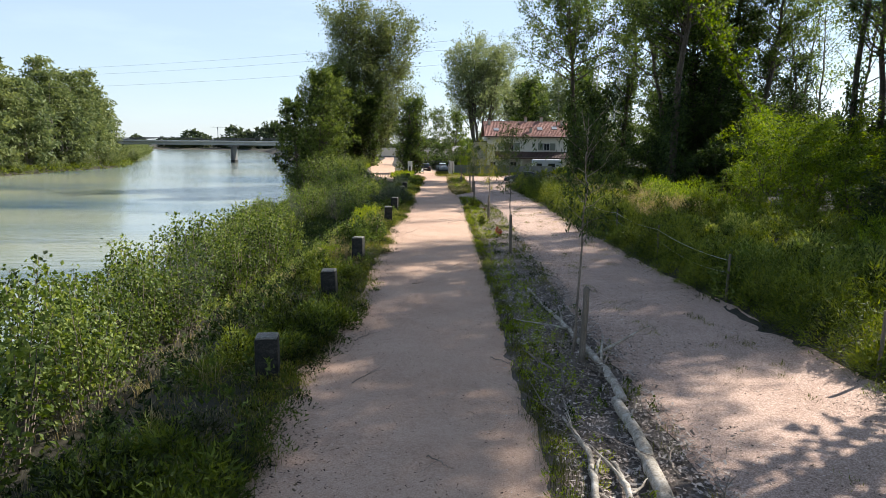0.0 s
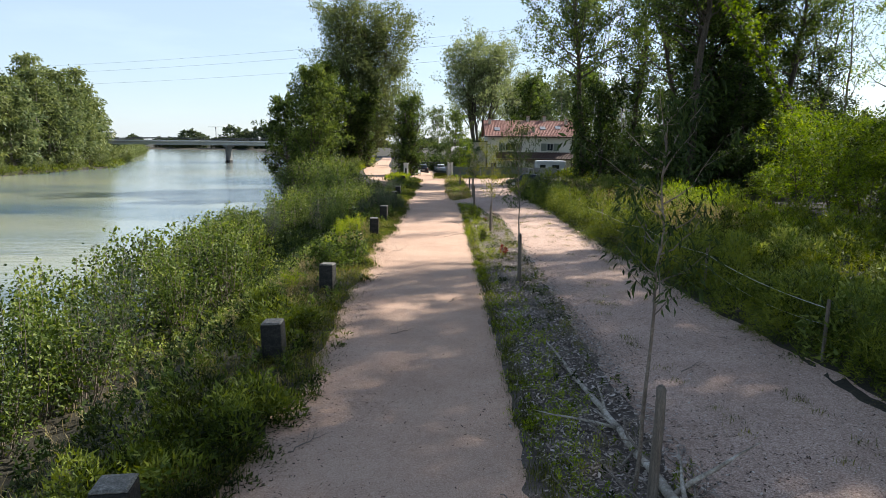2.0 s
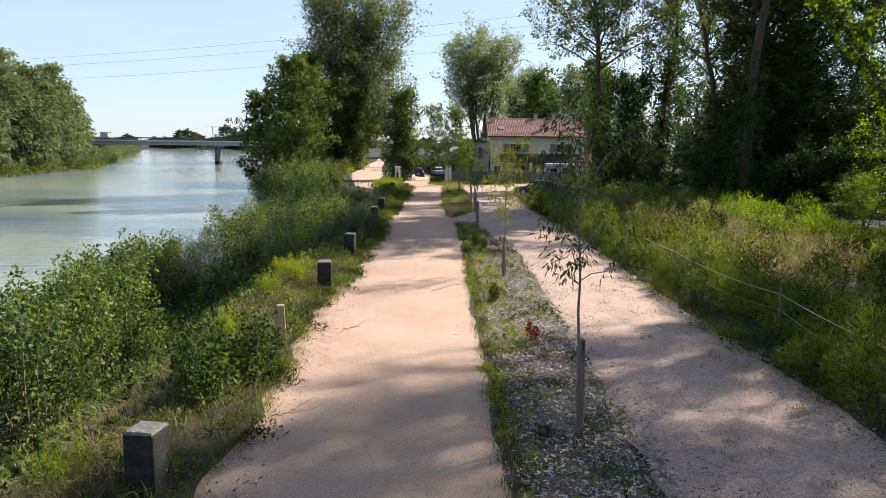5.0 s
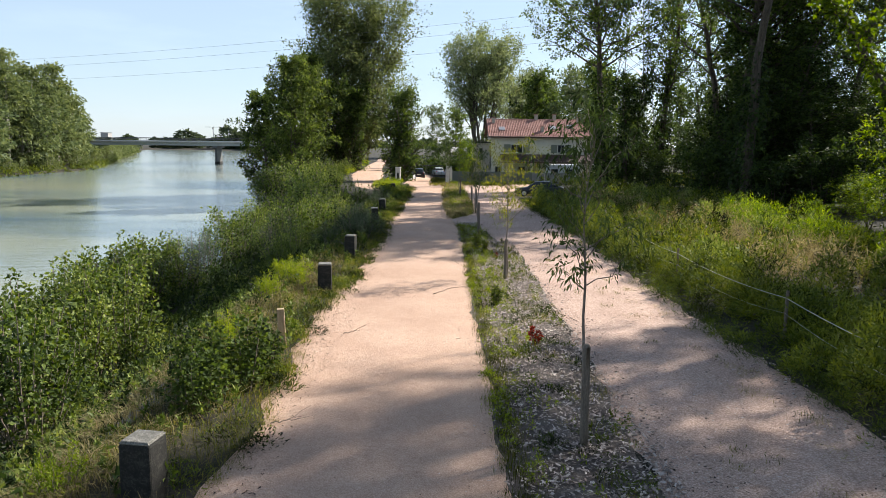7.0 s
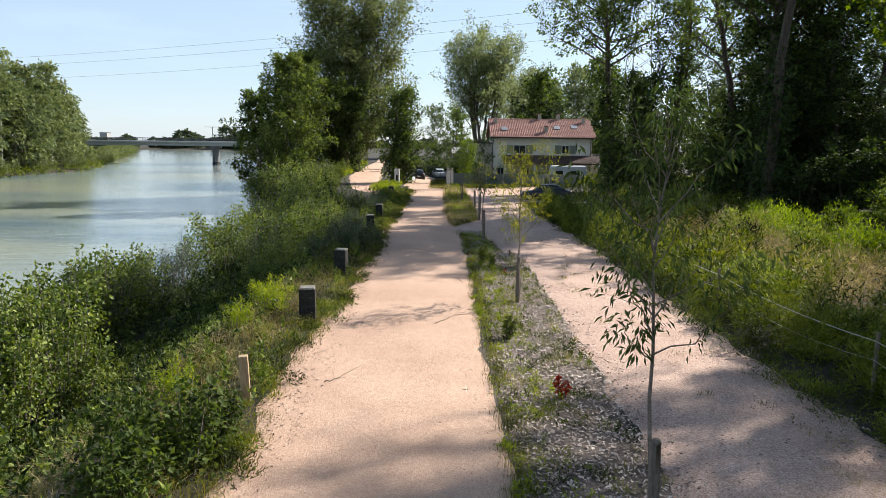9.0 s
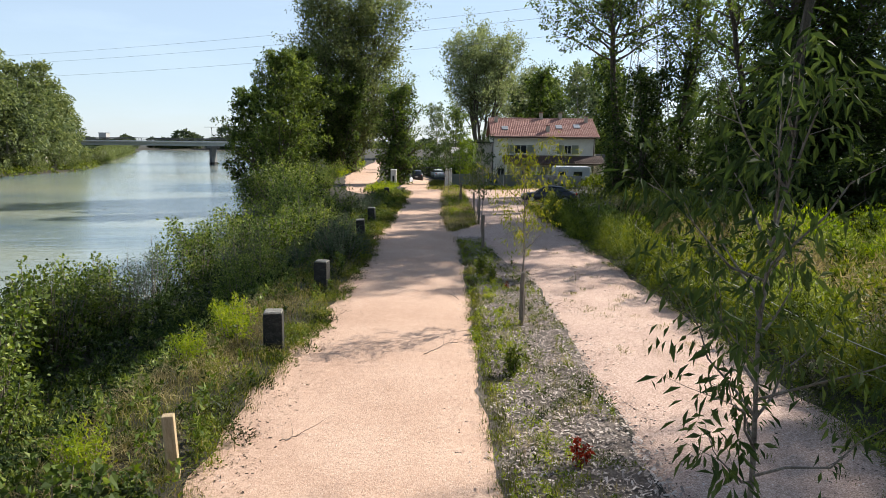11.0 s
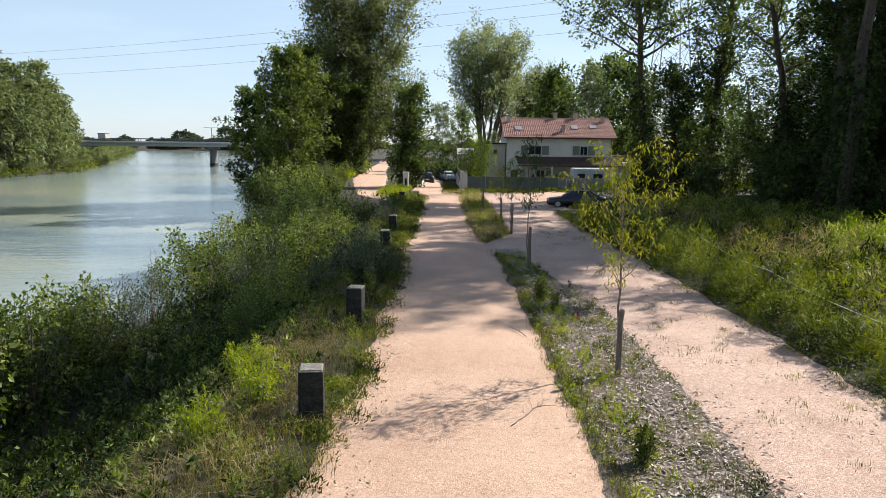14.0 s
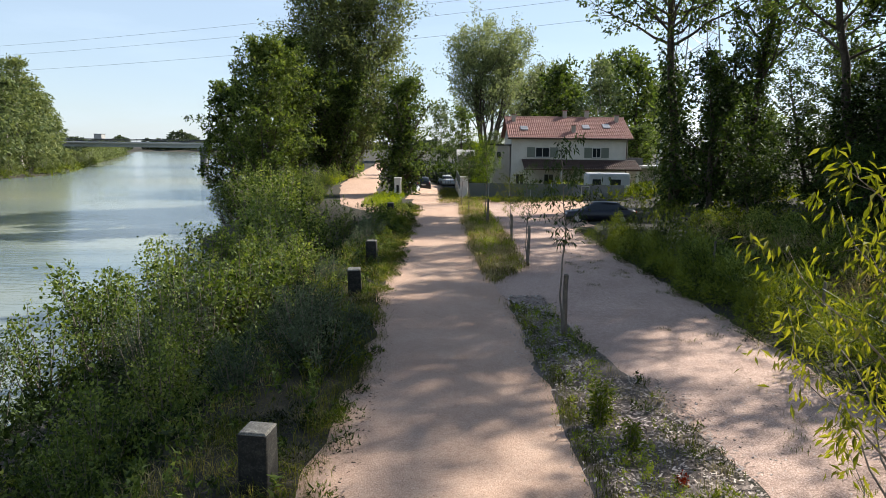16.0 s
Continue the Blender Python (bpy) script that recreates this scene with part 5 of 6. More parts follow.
lit[:, 2] = ground_z(lit[:, 0], lit[:, 1])
feathery(rng, lit, 1.1, 24, 0.28, L_YELLOW, "verge_weeds", "sunlit bright weeds beside the branch path", 0.35, 0.2)
feathery(rng, scatter(rng, 1500, 12, 60, 98, 128), 1.0, 14, 0.4, L_WEED, "field_weeds", "green field growth beyond the meadow", 0.4, 0.3)
fy = rng.uniform(96, 285, 900)
fx = far_shore(fy) - rng.uniform(0.5, 8, 900)
feathery(rng, np.stack([fx, fy, ground_z(fx, fy)], 1), 1.3, 12, 0.6, L_WEED, "shore_reeds", "rough grass along the far waterline", 0.35, 0.4)

# fallen leaves and crumbs of bark on the tracks
def litter(name, n, x0, x1, y0, y1, size, mat, label, lift=0.062, thick=0.25):
    """Small flat chips, each a shallow prism."""
    rng = np.random.default_rng(len(name) + n)
    p = scatter(rng, n, x0, x1, y0, y1)
    if name != "wood_chips":
        p = patchy(rng, p, 0.8, -0.35)
        n = len(p)
    else:
        p[:, 0] += np.where(rng.random(n) < 0.3, rng.normal(0, 0.26, n), 0)
    a = rng.uniform(0, np.pi, n)
    s = size * rng.uniform(0.4, 1.5, n)
    w = s * rng.uniform(0.18, 0.5, n)
    u = np.stack([np.cos(a), np.sin(a), rng.normal(0, 0.22, n)], 1) * s[:, None]
    v = np.stack([-np.sin(a), np.cos(a), rng.normal(0, 0.3, n)], 1) * w[:, None]
    p[:, 2] += lift
    up = np.stack([np.zeros(n), np.zeros(n), s * thick], 1)
    c = np.stack([p - u - v, p + u - v, p + u + v, p - u + v, p - u * 0.8 - v * 0.8 + up, p + u * 0.9 - v * 0.8 + up, p + u * 0.8 + v * 0.9 + up, p - u * 0.9 + v * 0.8 + up], 1).reshape(-1, 3)
    b = np.arange(n)[:, None] * 8
    sides = ([4, 5, 6, 7],) if name != "gravel" else ([4, 5, 6, 7], [0, 1, 5, 4], [2, 3, 7, 6])
    q = np.concatenate([b + f for f in sides], 1).reshape(-1, 4)
    return tagged(new(name, mesh_of(name, c, q, [mat])), label, "litter", kind="stuff")


litter("wood_chips", 40000, 1.78, 4.15, 5, 52, 0.036, M_CHIP, "grey weathered wood-chip mulch of the planting strip", 0.05)
litter("wood_chips", 5200, 1.6, 2.75, 52, 60, 0.042, M_CHIP, "grey weathered wood-chip mulch of the planting strip", 0.05)
litter("gravel", 12000, 3.9, 8.3, 6, 52, 0.019, M_PEBBLE, "loose pale stones on the gravel lane", 0.028, 0.8)
litter("gravel", 3500, -2.7, 1.6, 6, 45, 0.010, M_PEBBLE, "loose grit on the path", 0.045, 0.8)
litter("fallen_leaves", 5200, -3.05, -1.9, 4, 60, 0.026, M_LITTER, "brown dead leaves along the grassy edge of the path", 0.05, 0.12)
litter("fallen_leaves", 3600, 7.0, 8.7, 4, 72, 0.02, M_LITTER, "brown dead leaves along the weedy edge of the lane", 0.04, 0.12)
litter("fallen_leaves", 1300, 3.6, 4.9, 5, 40, 0.02, M_LITTER, "dark bark crumbs beside the mulch", 0.045, 0.12)
litter("fallen_leaves", 5200, -2.8, 1.6, 4, 25, 0.018, M_LITTER, "dark crumbs of bark and dead leaves on the path", 0.06, 0.12)
litter("fallen_leaves", 6500, 3.6, 8.5, 4, 28, 0.021, M_LITTER, "dark crumbs of bark and dead leaves on the lane", 0.045, 0.12)
litter("fallen_leaves", 2000, -2.8, 1.6, 4, 60, 0.012, M_LITTER, "a few dead leaves and bark crumbs on the path", 0.06, 0.12)
litter("fallen_leaves", 1900, 3.8, 8.4, 4, 70, 0.02, M_LITTER, "dead leaves and bark crumbs on the lane", 0.045, 0.12)

# ---- bollards, stakes, posts ----


def bollard():
    e = new("bollard")
    bm = boxed(0, 0, -0.25, 0.44, 0.44, 1.15, 0.03)
    for v in bm.verts:
        n = noise.noise(v.co * 5)
        v.co += Vector((n, noise.noise(v.co * 5 + Vector((7, 0, 0))), 0)) * 0.012
        if v.co.z < 0.2:
            v.co.x *= 1.04
            v.co.y *= 1.04
    # near-black post: moss, with the shade of its unlit faces put into the colour
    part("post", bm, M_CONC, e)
    bm = boxed(0, 0, 0.9, 0.43, 0.43, 0.05, 0.02)
    for v in bm.verts:
        if v.co.z > 0.93:
            v.co.x *= 0.93
            v.co.y *= 0.93
            v.co.z += 0.006 * noise.noise(v.co * 9)
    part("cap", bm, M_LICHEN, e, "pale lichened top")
    return tagged(e, "square dark weathered concrete bollard with a pale lichened top", "bollard", "bollards along the path")


b = bollard()
rng = np.random.default_rng(4)
for k, (x, y) in enumerate([(-3.5, 12.95), (-3.44, 20.1), (-3.42, 26.9), (-3.27, 40.1), (-3.37, 47.05), (-3.62, 60.0), (-3.77, 66.8), (-4.45, 86.0)]):
    m = pose(x, y, float(ground_z(x, y)), rng.normal(0, 1.2), rng.normal(0, 1.2), rng.normal(0, 5))
    if k:
        copy_thing(b, m)
    else:
        b.matrix_basis = m


def stake(h, r, seed):
    """Split round stake with an uneven sawn top."""
    rng = np.random.default_rng(seed)
    z = np.array([-0.2, 0.3, 0.8, 1.2, h - 0.05, h - 0.04, h])
    z = np.clip(z, -0.2, h)
    pts = np.stack([rng.normal(0, 0.006, 7), rng.normal(0, 0.006, 7), z], 1)
    v, q = tube(pts, r * np.array([1.05, 1.0, 1.0, 0.97, 0.95, 0.92, 0.55]), 9)
    me = mesh_of("stake", v, q, [M_STAKE], smooth=True)
    b = bmesh.new()
    b.from_mesh(me)
    bmesh.ops.holes_fill(b, edges=b.edges, sides=0)
    b.to_mesh(me)
    b.free()
    return me


stake_meshes = [stake(1.72, 0.07, 1), stake(1.5, 0.065, 2)]


def sapling(seed, leafm, h, r, label, base=0.5, limbs=18, twigs=5, per=9, size=0.16):
    """Slim young tree: limbs that climb from the stem, long leaves that hang from them."""
    boughs = []
    tm, cm = grown_tree(seed, h, r, base, M_TWIG, leafm, size, limbs, twigs, per, 0.036, (0.1, 0.05), 1, 0.6, 0, 0.5, None, 0.13, 1.2, 0.27, 0.45, False, boughs)
    e = make_tree("sapling", (tm, cm), label, "young tree", "saplings of the planting strip")
    for me in boughs:
        part("branch", me, None, e)
    return e


sap = [
    sapling(201, L_SAPLING, 5.5, 1.05, "slim young tree with drooping green leaves tied to a stake", 0.52, 20, 5, 10, 0.13),
    sapling(204, L_SAPLING, 5.4, 1.1, "slim young tree with sparse drooping leaves low on its stem", 0.52, 22, 6, 11, 0.125),
    sapling(202, L_SAPGOLD, 4.75, 1.5, "slim young tree with drooping yellowing leaves beside a stake", 0.42, 20, 6, 14, 0.112),
    sapling(203, L_SAPLING, 4.7, 0.9, "thin young tree with sparse dark green leaves", 0.48, 16, 5, 9, 0.14),
]
plant_all(sap, [(0, 3.0, 14.3, 1.0, 1.0), (1, 3.03, 29.0, 1.0, 1.0), (2, 3.02, 42.85, 1.0, 1.0), (3, 2.65, 55.5, 1.0, 1.1), (2, 2.95, 73.0, 0.8, 0.9), (3, 2.2, 80.5, 1.0, 1.1), (3, 1.2, 87.0, 1.0, 1.0), (0, 0.9, 92.5, 0.8, 1.0),
                (3, 3.0, 66.0, 0.85, 0.95)])
for k, (x, y) in enumerate([(3.08, 14.0), (3.0, 28.75), (2.95, 42.45), (2.63, 55.2), (2.98, 65.8), (3.0, 72.8), (2.25, 80.3)]):
    ob = new("tree_stake", stake_meshes[0 if k % 3 < 2 else 1])
    ob.matrix_basis = pose(x, y, 0.03, rng.normal(0, 1), rng.normal(0, 1), rng.uniform(0, 360))
    tagged(ob, "grey round wooden stake driven in beside a young tree", "stake", "tree stakes")

boxed_me = bpy.data.meshes.new("wooden_post")
wooden_post = tagged(new("wooden_post", boxed_me), "short pale wooden post at the path's edge", "post")
pb = boxed(0, 0, -0.2, 0.17, 0.14, 1.2, 0.014)
pb.to_mesh(boxed_me)
pb.free()
boxed_me.materials.append(M_POSTWOOD)
wooden_post.matrix_basis = pose(-3.2, 33.9, float(ground_z(-3.2, 33.9)), 3, -2, 12)

red = make_shrub("red_seedling", shrub_meshes(301, 0.72, 0.13, 5, 34, L_RED, 0.085, 0.15, 0.5, 0.5, 0.075), "small seedling tree with bright red leaves", "", "seedling")
plant(red, False, 2.95, 34.3)
red2 = make_shrub("red_seedling", shrub_meshes(302, 0.45, 0.2, 5, 20, L_RED, 0.07, 0.1, 0.5, 0.5, 0.1), "small seedling with reddish leaves in the mulch", "", "seedling")
plant(red2, False, 3.0, 47.2, 0.8)
mul = make_shrub("mullein", shrub_meshes(303, 0.95, 0.22, 9, 60, L_WEED, 0.12, 0.05, 0.2, 0.3, 0.1), "upright leafy green weed in the planting strip", "weeds of the strip", "weed")
plant(mul, False, 2.25, 49.4)
plant(mul, True, 2.3, 38.4, 0.8, 40)
plant(mul, True, 2.55, 48.4, 0.7, 140)

# weed fabric laid bare on the slope below the bollards
def fabric(name, x0, x1, y0, y1, seed, label):
    rng = np.random.default_rng(seed)
    ys = np.arange(y0, y1, 0.22)
    n = 9
    l = x0 + np.cumsum(rng.normal(0, 0.05, len(ys)))
    r = x1 + np.cumsum(rng.normal(0, 0.05, len(ys)))
    u = np.linspace(0, 1, n)
    gx = l[:, None] + (r - l)[:, None] * u
    gy = np.repeat(ys[:, None], n, 1)
    gz = ground_z(gx, gy) + 0.05 + 0.035 * np.sin(gx * 9 + gy * 3.1) * np.sin(gy * 5.3) + rng.normal(0, 0.008, gx.shape)
    v = np.stack([gx, gy, gz], -1).reshape(-1, 3)
    i, j = np.meshgrid(np.arange(len(ys) - 1), np.arange(n - 1), indexing="ij")
    q = np.stack([i * n + j, i * n + j + 1, (i + 1) * n + j + 1, (i + 1) * n + j], -1).reshape(-1, 4)
    return tagged(new(name, mesh_of(name, v, q, [M_FABRIC], smooth=True)), label, "ground fabric")


M_FABRIC = surface("grey-violet weed fabric", (0.07, 0.07, 0.085), (0.15, 0.15, 0.175), (0.26, 0.26, 0.29), 2.5, 60, 0.7, 0.5, dist=0.01)
fabric("weed_fabric", -5.55, -4.75, 28.6, 33.2, 1, "wrinkled grey weed fabric laid bare on the slope")
fabric("weed_fabric", -5.75, -4.95, 37.2, 42.0, 2, "wrinkled grey-violet weed fabric laid bare on the slope")
plank = tagged(new("plank", bpy.data.meshes.new("plank")), "broken pale board lying at the path's edge", "board")
pb = boxed(0, 0, 0, 0.95, 0.13, 0.05, 0.008)
for v in pb.verts:
    if v.co.x > 0.4:
        v.co.x += 0.07 * noise.noise(v.co * 14)
pb.to_mesh(plank.data)
pb.free()
plank.data.materials.append(M_STAKE)
plank.matrix_basis = pose(-3.45, 16.68, 0.06, 2, -3, 6)

# cord fence at the meadow's edge
fence = tagged(new("cord_fence"), "low fence of thin wooden posts and white cords in the weeds", "fence")
ys = [6.0, 13.2, 20.2, 27.3, 34.2, 41.2, 48.4, 55.6, 63.0, 70.2]
tops = []
for k, y in enumerate(ys):
    x = 8.95 + 0.12 * math.sin(k * 2.1) + 0.9 * step(45, 60, y)
    z = float(ground_z(x, y))
    bm = rodded((x, y, z - 0.2), (x + 0.03 * math.sin(k), y, z + 1.42), 0.045, 0.04, 7)
    part("fence_post", bm, M_STAKE, fence)
    tops.append((x, y, z))
for zz in (1.24, 0.86):
    for (x0, y0, z0), (x1, y1, z1) in zip(tops[2:7], tops[3:8]):
        u = np.linspace(0, 1, 9)
        pts = np.stack([x0 + (x1 - x0) * u - 0.05, y0 + (y1 - y0) * u, z0 + (z1 - z0) * u + zz - (0.5 if zz > 1 else 0.9) * u * (1 - u)], 1)
        v, q = tube(pts, np.full(9, 0.008 if zz > 1 else 0.004), 5)
        part("cord", mesh_of("cord", v, q, [M_ROPE], smooth=True), None, fence, "slack white cord")

# ---- dead wood ----


def branch(name, pts, radii, mat, label, forks=0, seed=1, sides=7, fork_len=0.8, category="branch"):
    rng = np.random.default_rng(seed)
    p = np.asarray(pts, float)
    t = np.linspace(0, 1, len(p))
    tt = np.linspace(0, 1, len(p) * 4)
    p = np.stack([np.interp(tt, t, p[:, i]) for i in range(3)], 1)
    p[1:-1] += rng.normal(0, 0.012, (len(p) - 2, 3))
    r = np.interp(tt, np.linspace(0, 1, len(radii)), radii)
    r = r * (1 + 0.08 * np.sin(tt * 37) + 0.05 * np.sin(tt * 91))
    pieces = [tube(p, r, sides)]
    for k in range(forks):
        i = rng.integers(len(p) // 4, len(p) - 2)
        d = unit(p[i] - p[i - 1]) + rng.normal(0, 0.45, 3)
        d[2] = abs(d[2]) * 0.4 + 0.05
        end = p[i] + unit(d) * fork_len * rng.uniform(0.5, 1.2)
        end[2] = max(end[2], 0.06)
        pieces.append(tube(wobble(rng, p[i], end, 5, 0.03), r[i] * np.array([0.6, 0.5, 0.4, 0.25, 0.1]), 5))
    v, q = join(pieces)
    me = mesh_of(name, v, q, [mat], smooth=True)
    b2 = bmesh.new()
    b2.from_mesh(me)
    bmesh.ops.holes_fill(b2, edges=[e for e in b2.edges if e.is_boundary], sides=12)
    b2.to_mesh(me)
    b2.free()
    return tagged(new(name, me), label, category)


branch("fallen_trunk", [(2.85, 7.2, 0.16), (3.05, 8.7, 0.17), (3.2, 10.2, 0.16), (3.22, 11.6, 0.15)], [0.125, 0.12, 0.105, 0.10], M_BIRCH, "white-barked fallen trunk lying along the planting strip", 2, 5, 12, 0.5, "log")
branch("fallen_trunk", [(3.3, 11.5, 0.24), (3.42, 12.8, 0.16), (3.4, 14.2, 0.15), (3.25, 16.2, 0.14), (3.05, 18.4, 0.13), (2.8, 21.4, 0.12)], [0.085, 0.085, 0.075, 0.06, 0.045, 0.015], M_BIRCH, "pale slender fallen trunk lying along the planting strip", 6, 6, 10, 1.2, "log")
branch("dead_branch", [(1.95, 7.4, 0.12), (2.15, 8.6, 0.14), (2.3, 9.6, 0.13), (2.1, 10.8, 0.16)], [0.06, 0.055, 0.045, 0.02], M_BIRCH, "pale broken branch beside the fallen trunk", 4, 7)
branch("dead_branch", [(2.4, 7.2, 0.1), (2.55, 8.4, 0.16), (2.6, 9.3, 0.1)], [0.05, 0.05, 0.03], M_BIRCH, "pale broken branch beside the fallen trunk", 3, 8)
rng = np.random.default_rng(61)
for k in range(34):
    y0 = rng.uniform(7.5, 22)
    x0 = rng.uniform(1.9, 3.6)
    a = rng.normal(math.pi / 2, 0.6)
    ln = rng.uniform(0.8, 2.6)
    x1, y1 = np.clip(x0 + math.cos(a) * ln, 1.75, 3.9), y0 + math.sin(a) * ln
    z0, z1 = rng.uniform(0.07, 0.22), rng.uniform(0.08, 0.35)
    r0 = rng.uniform(0.008, 0.024)
    branch("dead_branch", [(x0, y0, z0), ((x0 + x1) / 2 + rng.normal(0, 0.1), (y0 + y1) / 2, (z0 + z1) / 2 + 0.04), (x1, y1, z1)], [r0, r0 * 0.8, r0 * 0.25], M_TWIG, "grey dead branch in the heap along the planting strip", 4, 100 + k, 5, 0.7)["group"] = "dead branches"
for k, (x0, y0, x1, y1, n) in enumerate([(0.35, 39.7, 1.25, 41.0, 7), (-2.1, 15.5, -1.6, 16.2, 3), (1.3, 45.3, 0.95, 46.2, 1), (-2.35, 29.4, -1.9, 29.6, 2), (-1.9, 35.0, -1.5, 35.3, 2), (-0.2, 9.5, 0.2, 9.1, 1), (1.1, 14.3, 1.5, 13.8, 2),
                                         (-1.75, 12.6, -1.4, 13.3, 3), (2.9, 37.6, 3.6, 38.6, 1), (2.2, 43.9, 3.1, 44.6, 1), (5.4, 19.4, 6.2, 20.1, 2), (0.5, 25.5, 0.8, 26.3, 2), (-1.0, 22.0, -0.6, 22.4, 2)]):
    branch("twig", [(x0, y0, 0.07), ((x0 + x1) / 2, (y0 + y1) / 2, 0.085), (x1, y1, 0.075)], [0.011, 0.008, 0.003], M_TWIG, "thin broken twig lying on the gravel", n, 200 + k, 5, 0.55)["group"] = "twigs"

# ---- bridge, power line, far things ----
M_STEEL = plain("grey painted steel", (0.40, 0.42, 0.43), 0.5, 0.3)
M_DARKSTEEL = plain("dark steel", (0.07, 0.075, 0.08), 0.5, 0.6)
M_GALV = plain("galvanised steel", (0.30, 0.31, 0.32), 0.5, 0.7)
M_WIRE = plain("grey wire", (0.22, 0.23, 0.25), 0.6, 0.4)

bridge = tagged(new("bridge"), "long low concrete road bridge over the river with steel parapets", "bridge")
BY, BX0, BX1 = 285.0, -215.0, -45.0
part("deck", boxed((BX0 + BX1) / 2, BY, 4.35, BX1 - BX0, 9.0, 0.5, 0.05), M_PALE, bridge)
for dy in (-3.6, 3.6):
    part("girder", boxed((BX0 + BX1) / 2, BY + dy, 3.05, BX1 - BX0, 0.6, 1.3, 0.04), M_STEEL, bridge, "pale grey steel girder")
for dy in (-4.7, 4.7):
    part("water_pipe", rodded((BX0, BY + dy, 4.55), (BX1, BY + dy, 4.55), 0.36, None, 10), M_PALE, bridge, "pale pipe along the deck edge")
for dy in (-4.4, 4.4):
    rail = part("parapet", rodded((BX0, BY + dy, 5.9), (BX1, BY + dy, 5.9), 0.09, None, 6), M_DARKSTEEL, bridge)
    part("rail", rodded((BX0, BY + dy, 5.4), (BX1, BY + dy, 5.4), 0.06, None, 6), M_DARKSTEEL, rail)
    pm = boxed(0, 0, 0, 0.16, 0.16, 1.15)
    pme = bpy.data.meshes.new("rail_post")
    pm.to_mesh(pme)
    pm.free()
    pme.materials.append(M_DARKSTEEL)
    for x in np.arange(BX0 + 1, BX1, 3.0):
        o = part("rail_post", pme, None, rail)
        o.location = (x, BY + dy, 4.8)
    for k in range(5):
        x0 = -205 + k * 36.0
        u = np.linspace(0, 1, 13)
        pts = np.stack([x0 + 34 * u, np.full(13, BY + dy), 4.9 + 1.0 * np.sin(np.pi * u) ** 0.6], 1)
        v, q = tube(pts, np.full(13, 0.13), 6)
        part("arch_rib", mesh_of("arch_rib", v, q, [M_DARKSTEEL], smooth=True), None, bridge, "shallow dark steel arch above the parapet")
for x in (-150.0, -88.5):
    pier = part("pier", boxed(x, BY, -7.2, 0.95, 6.5, 10.1, 0.25), M_PIER, bridge)
    part("pier_head", boxed(x, BY, 2.2, 2.1, 8.2, 0.84, 0.1), M_PIER, pier)
    part("waterline_collar", boxed(x, BY, -6.8, 1.2, 6.7, 3.8, 0.3), M_CONC, pier, "dark stained foot at the waterline")

pylon = tagged(new("power_pylon"), "grey steel lattice power pylon rising behind the trees", "pylon")
PX, PY, PH = 26.6, 112.0, 31.0


def half_at(z):
    return 2.6 * (1 - z / PH) + 0.45


legs = [(-1, -1), (1, -1), (1, 1), (-1, 1)]
for sx, sy in legs:
    part("leg", rodded((PX + sx * half_at(0), PY + sy * half_at(0), -0.6), (PX + sx * half_at(PH), PY + sy * half_at(PH), PH), 0.09, 0.06, 5), M_GALV, pylon)
levels = np.concatenate([np.arange(0, 18, 2.4), np.arange(18, PH, 1.5)])
for z0, z1 in zip(levels, levels[1:]):
    for (ax, ay), (bx, by) in zip(legs, legs[1:] + legs[:1]):
        a0, b1 = half_at(z0), half_at(z1)
        bm = rodded((PX + ax * a0, PY + ay * a0, z0), (PX + bx * b1, PY + by * b1, z1), 0.035, None, 4)
        rod(bm, (PX + bx * a0, PY + by * a0, z0), (PX + ax * b1, PY + ay * b1, z1), 0.035, None, 4)
        part("lattice_brace", bm, M_GALV, pylon)
arms = [(24.6, 3.4), (23.1, 3.6), (20.6, 3.8)]
for z, l in arms:
    bm = rodded((PX, PY, z), (PX + 0.38 * l, PY + 0.92 * l, z + 0.1), 0.1, 0.05, 5)
    rod(bm, (PX, PY, z + 1.1), (PX + 0.38 * l, PY + 0.92 * l, z + 0.1), 0.06, 0.05, 5)
    part("cross_arm", bm, M_GALV, pylon)
for k, (z, l) in enumerate(arms):
    a = np.array([PX + 0.38 * l, PY + 0.92 * l, z])
    b2 = np.array([-300 + 0.38 * l, 250 + 0.92 * l, (33.0, 31.2, 28.0)[k]])
    u = np.linspace(0, 1, 60)[:, None]
    pts = a + (b2 - a) * u
    pts[:, 2] -= (4 * 6.5 * u * (1 - u))[:, 0]
    v, q = tube(pts, np.full(60, 0.018), 5)
    tagged(new("power_line", mesh_of("power_line", v, q, [M_WIRE], smooth=True)), "thin grey overhead power line crossing the river", "power line", "power lines")

crane = tagged(new("tower_crane"), "tiny tower crane above the trees on the horizon", "crane")
CX, CY = -300.0, 900.0
part("mast", boxed(CX, CY, -3, 0.8, 0.8, 26), M_GALV, crane)
part("jib", boxed(CX + 5, CY, 22.6, 30, 0.5, 0.5), M_GALV, crane)
part("cab", boxed(CX, CY, 20.6, 1.6, 1.6, 1.8, 0.1), M_PALE, crane)
block = tagged(new("apartment_building"), "pale distant block of flats beyond the trees", "building")
part("wall", boxed(-455, 930, -3, 10, 10, 17), M_CREST, block)
part("roof", boxed(-455, 930, 14.02, 10.6, 10.6, 0.6), M_CONC, block)

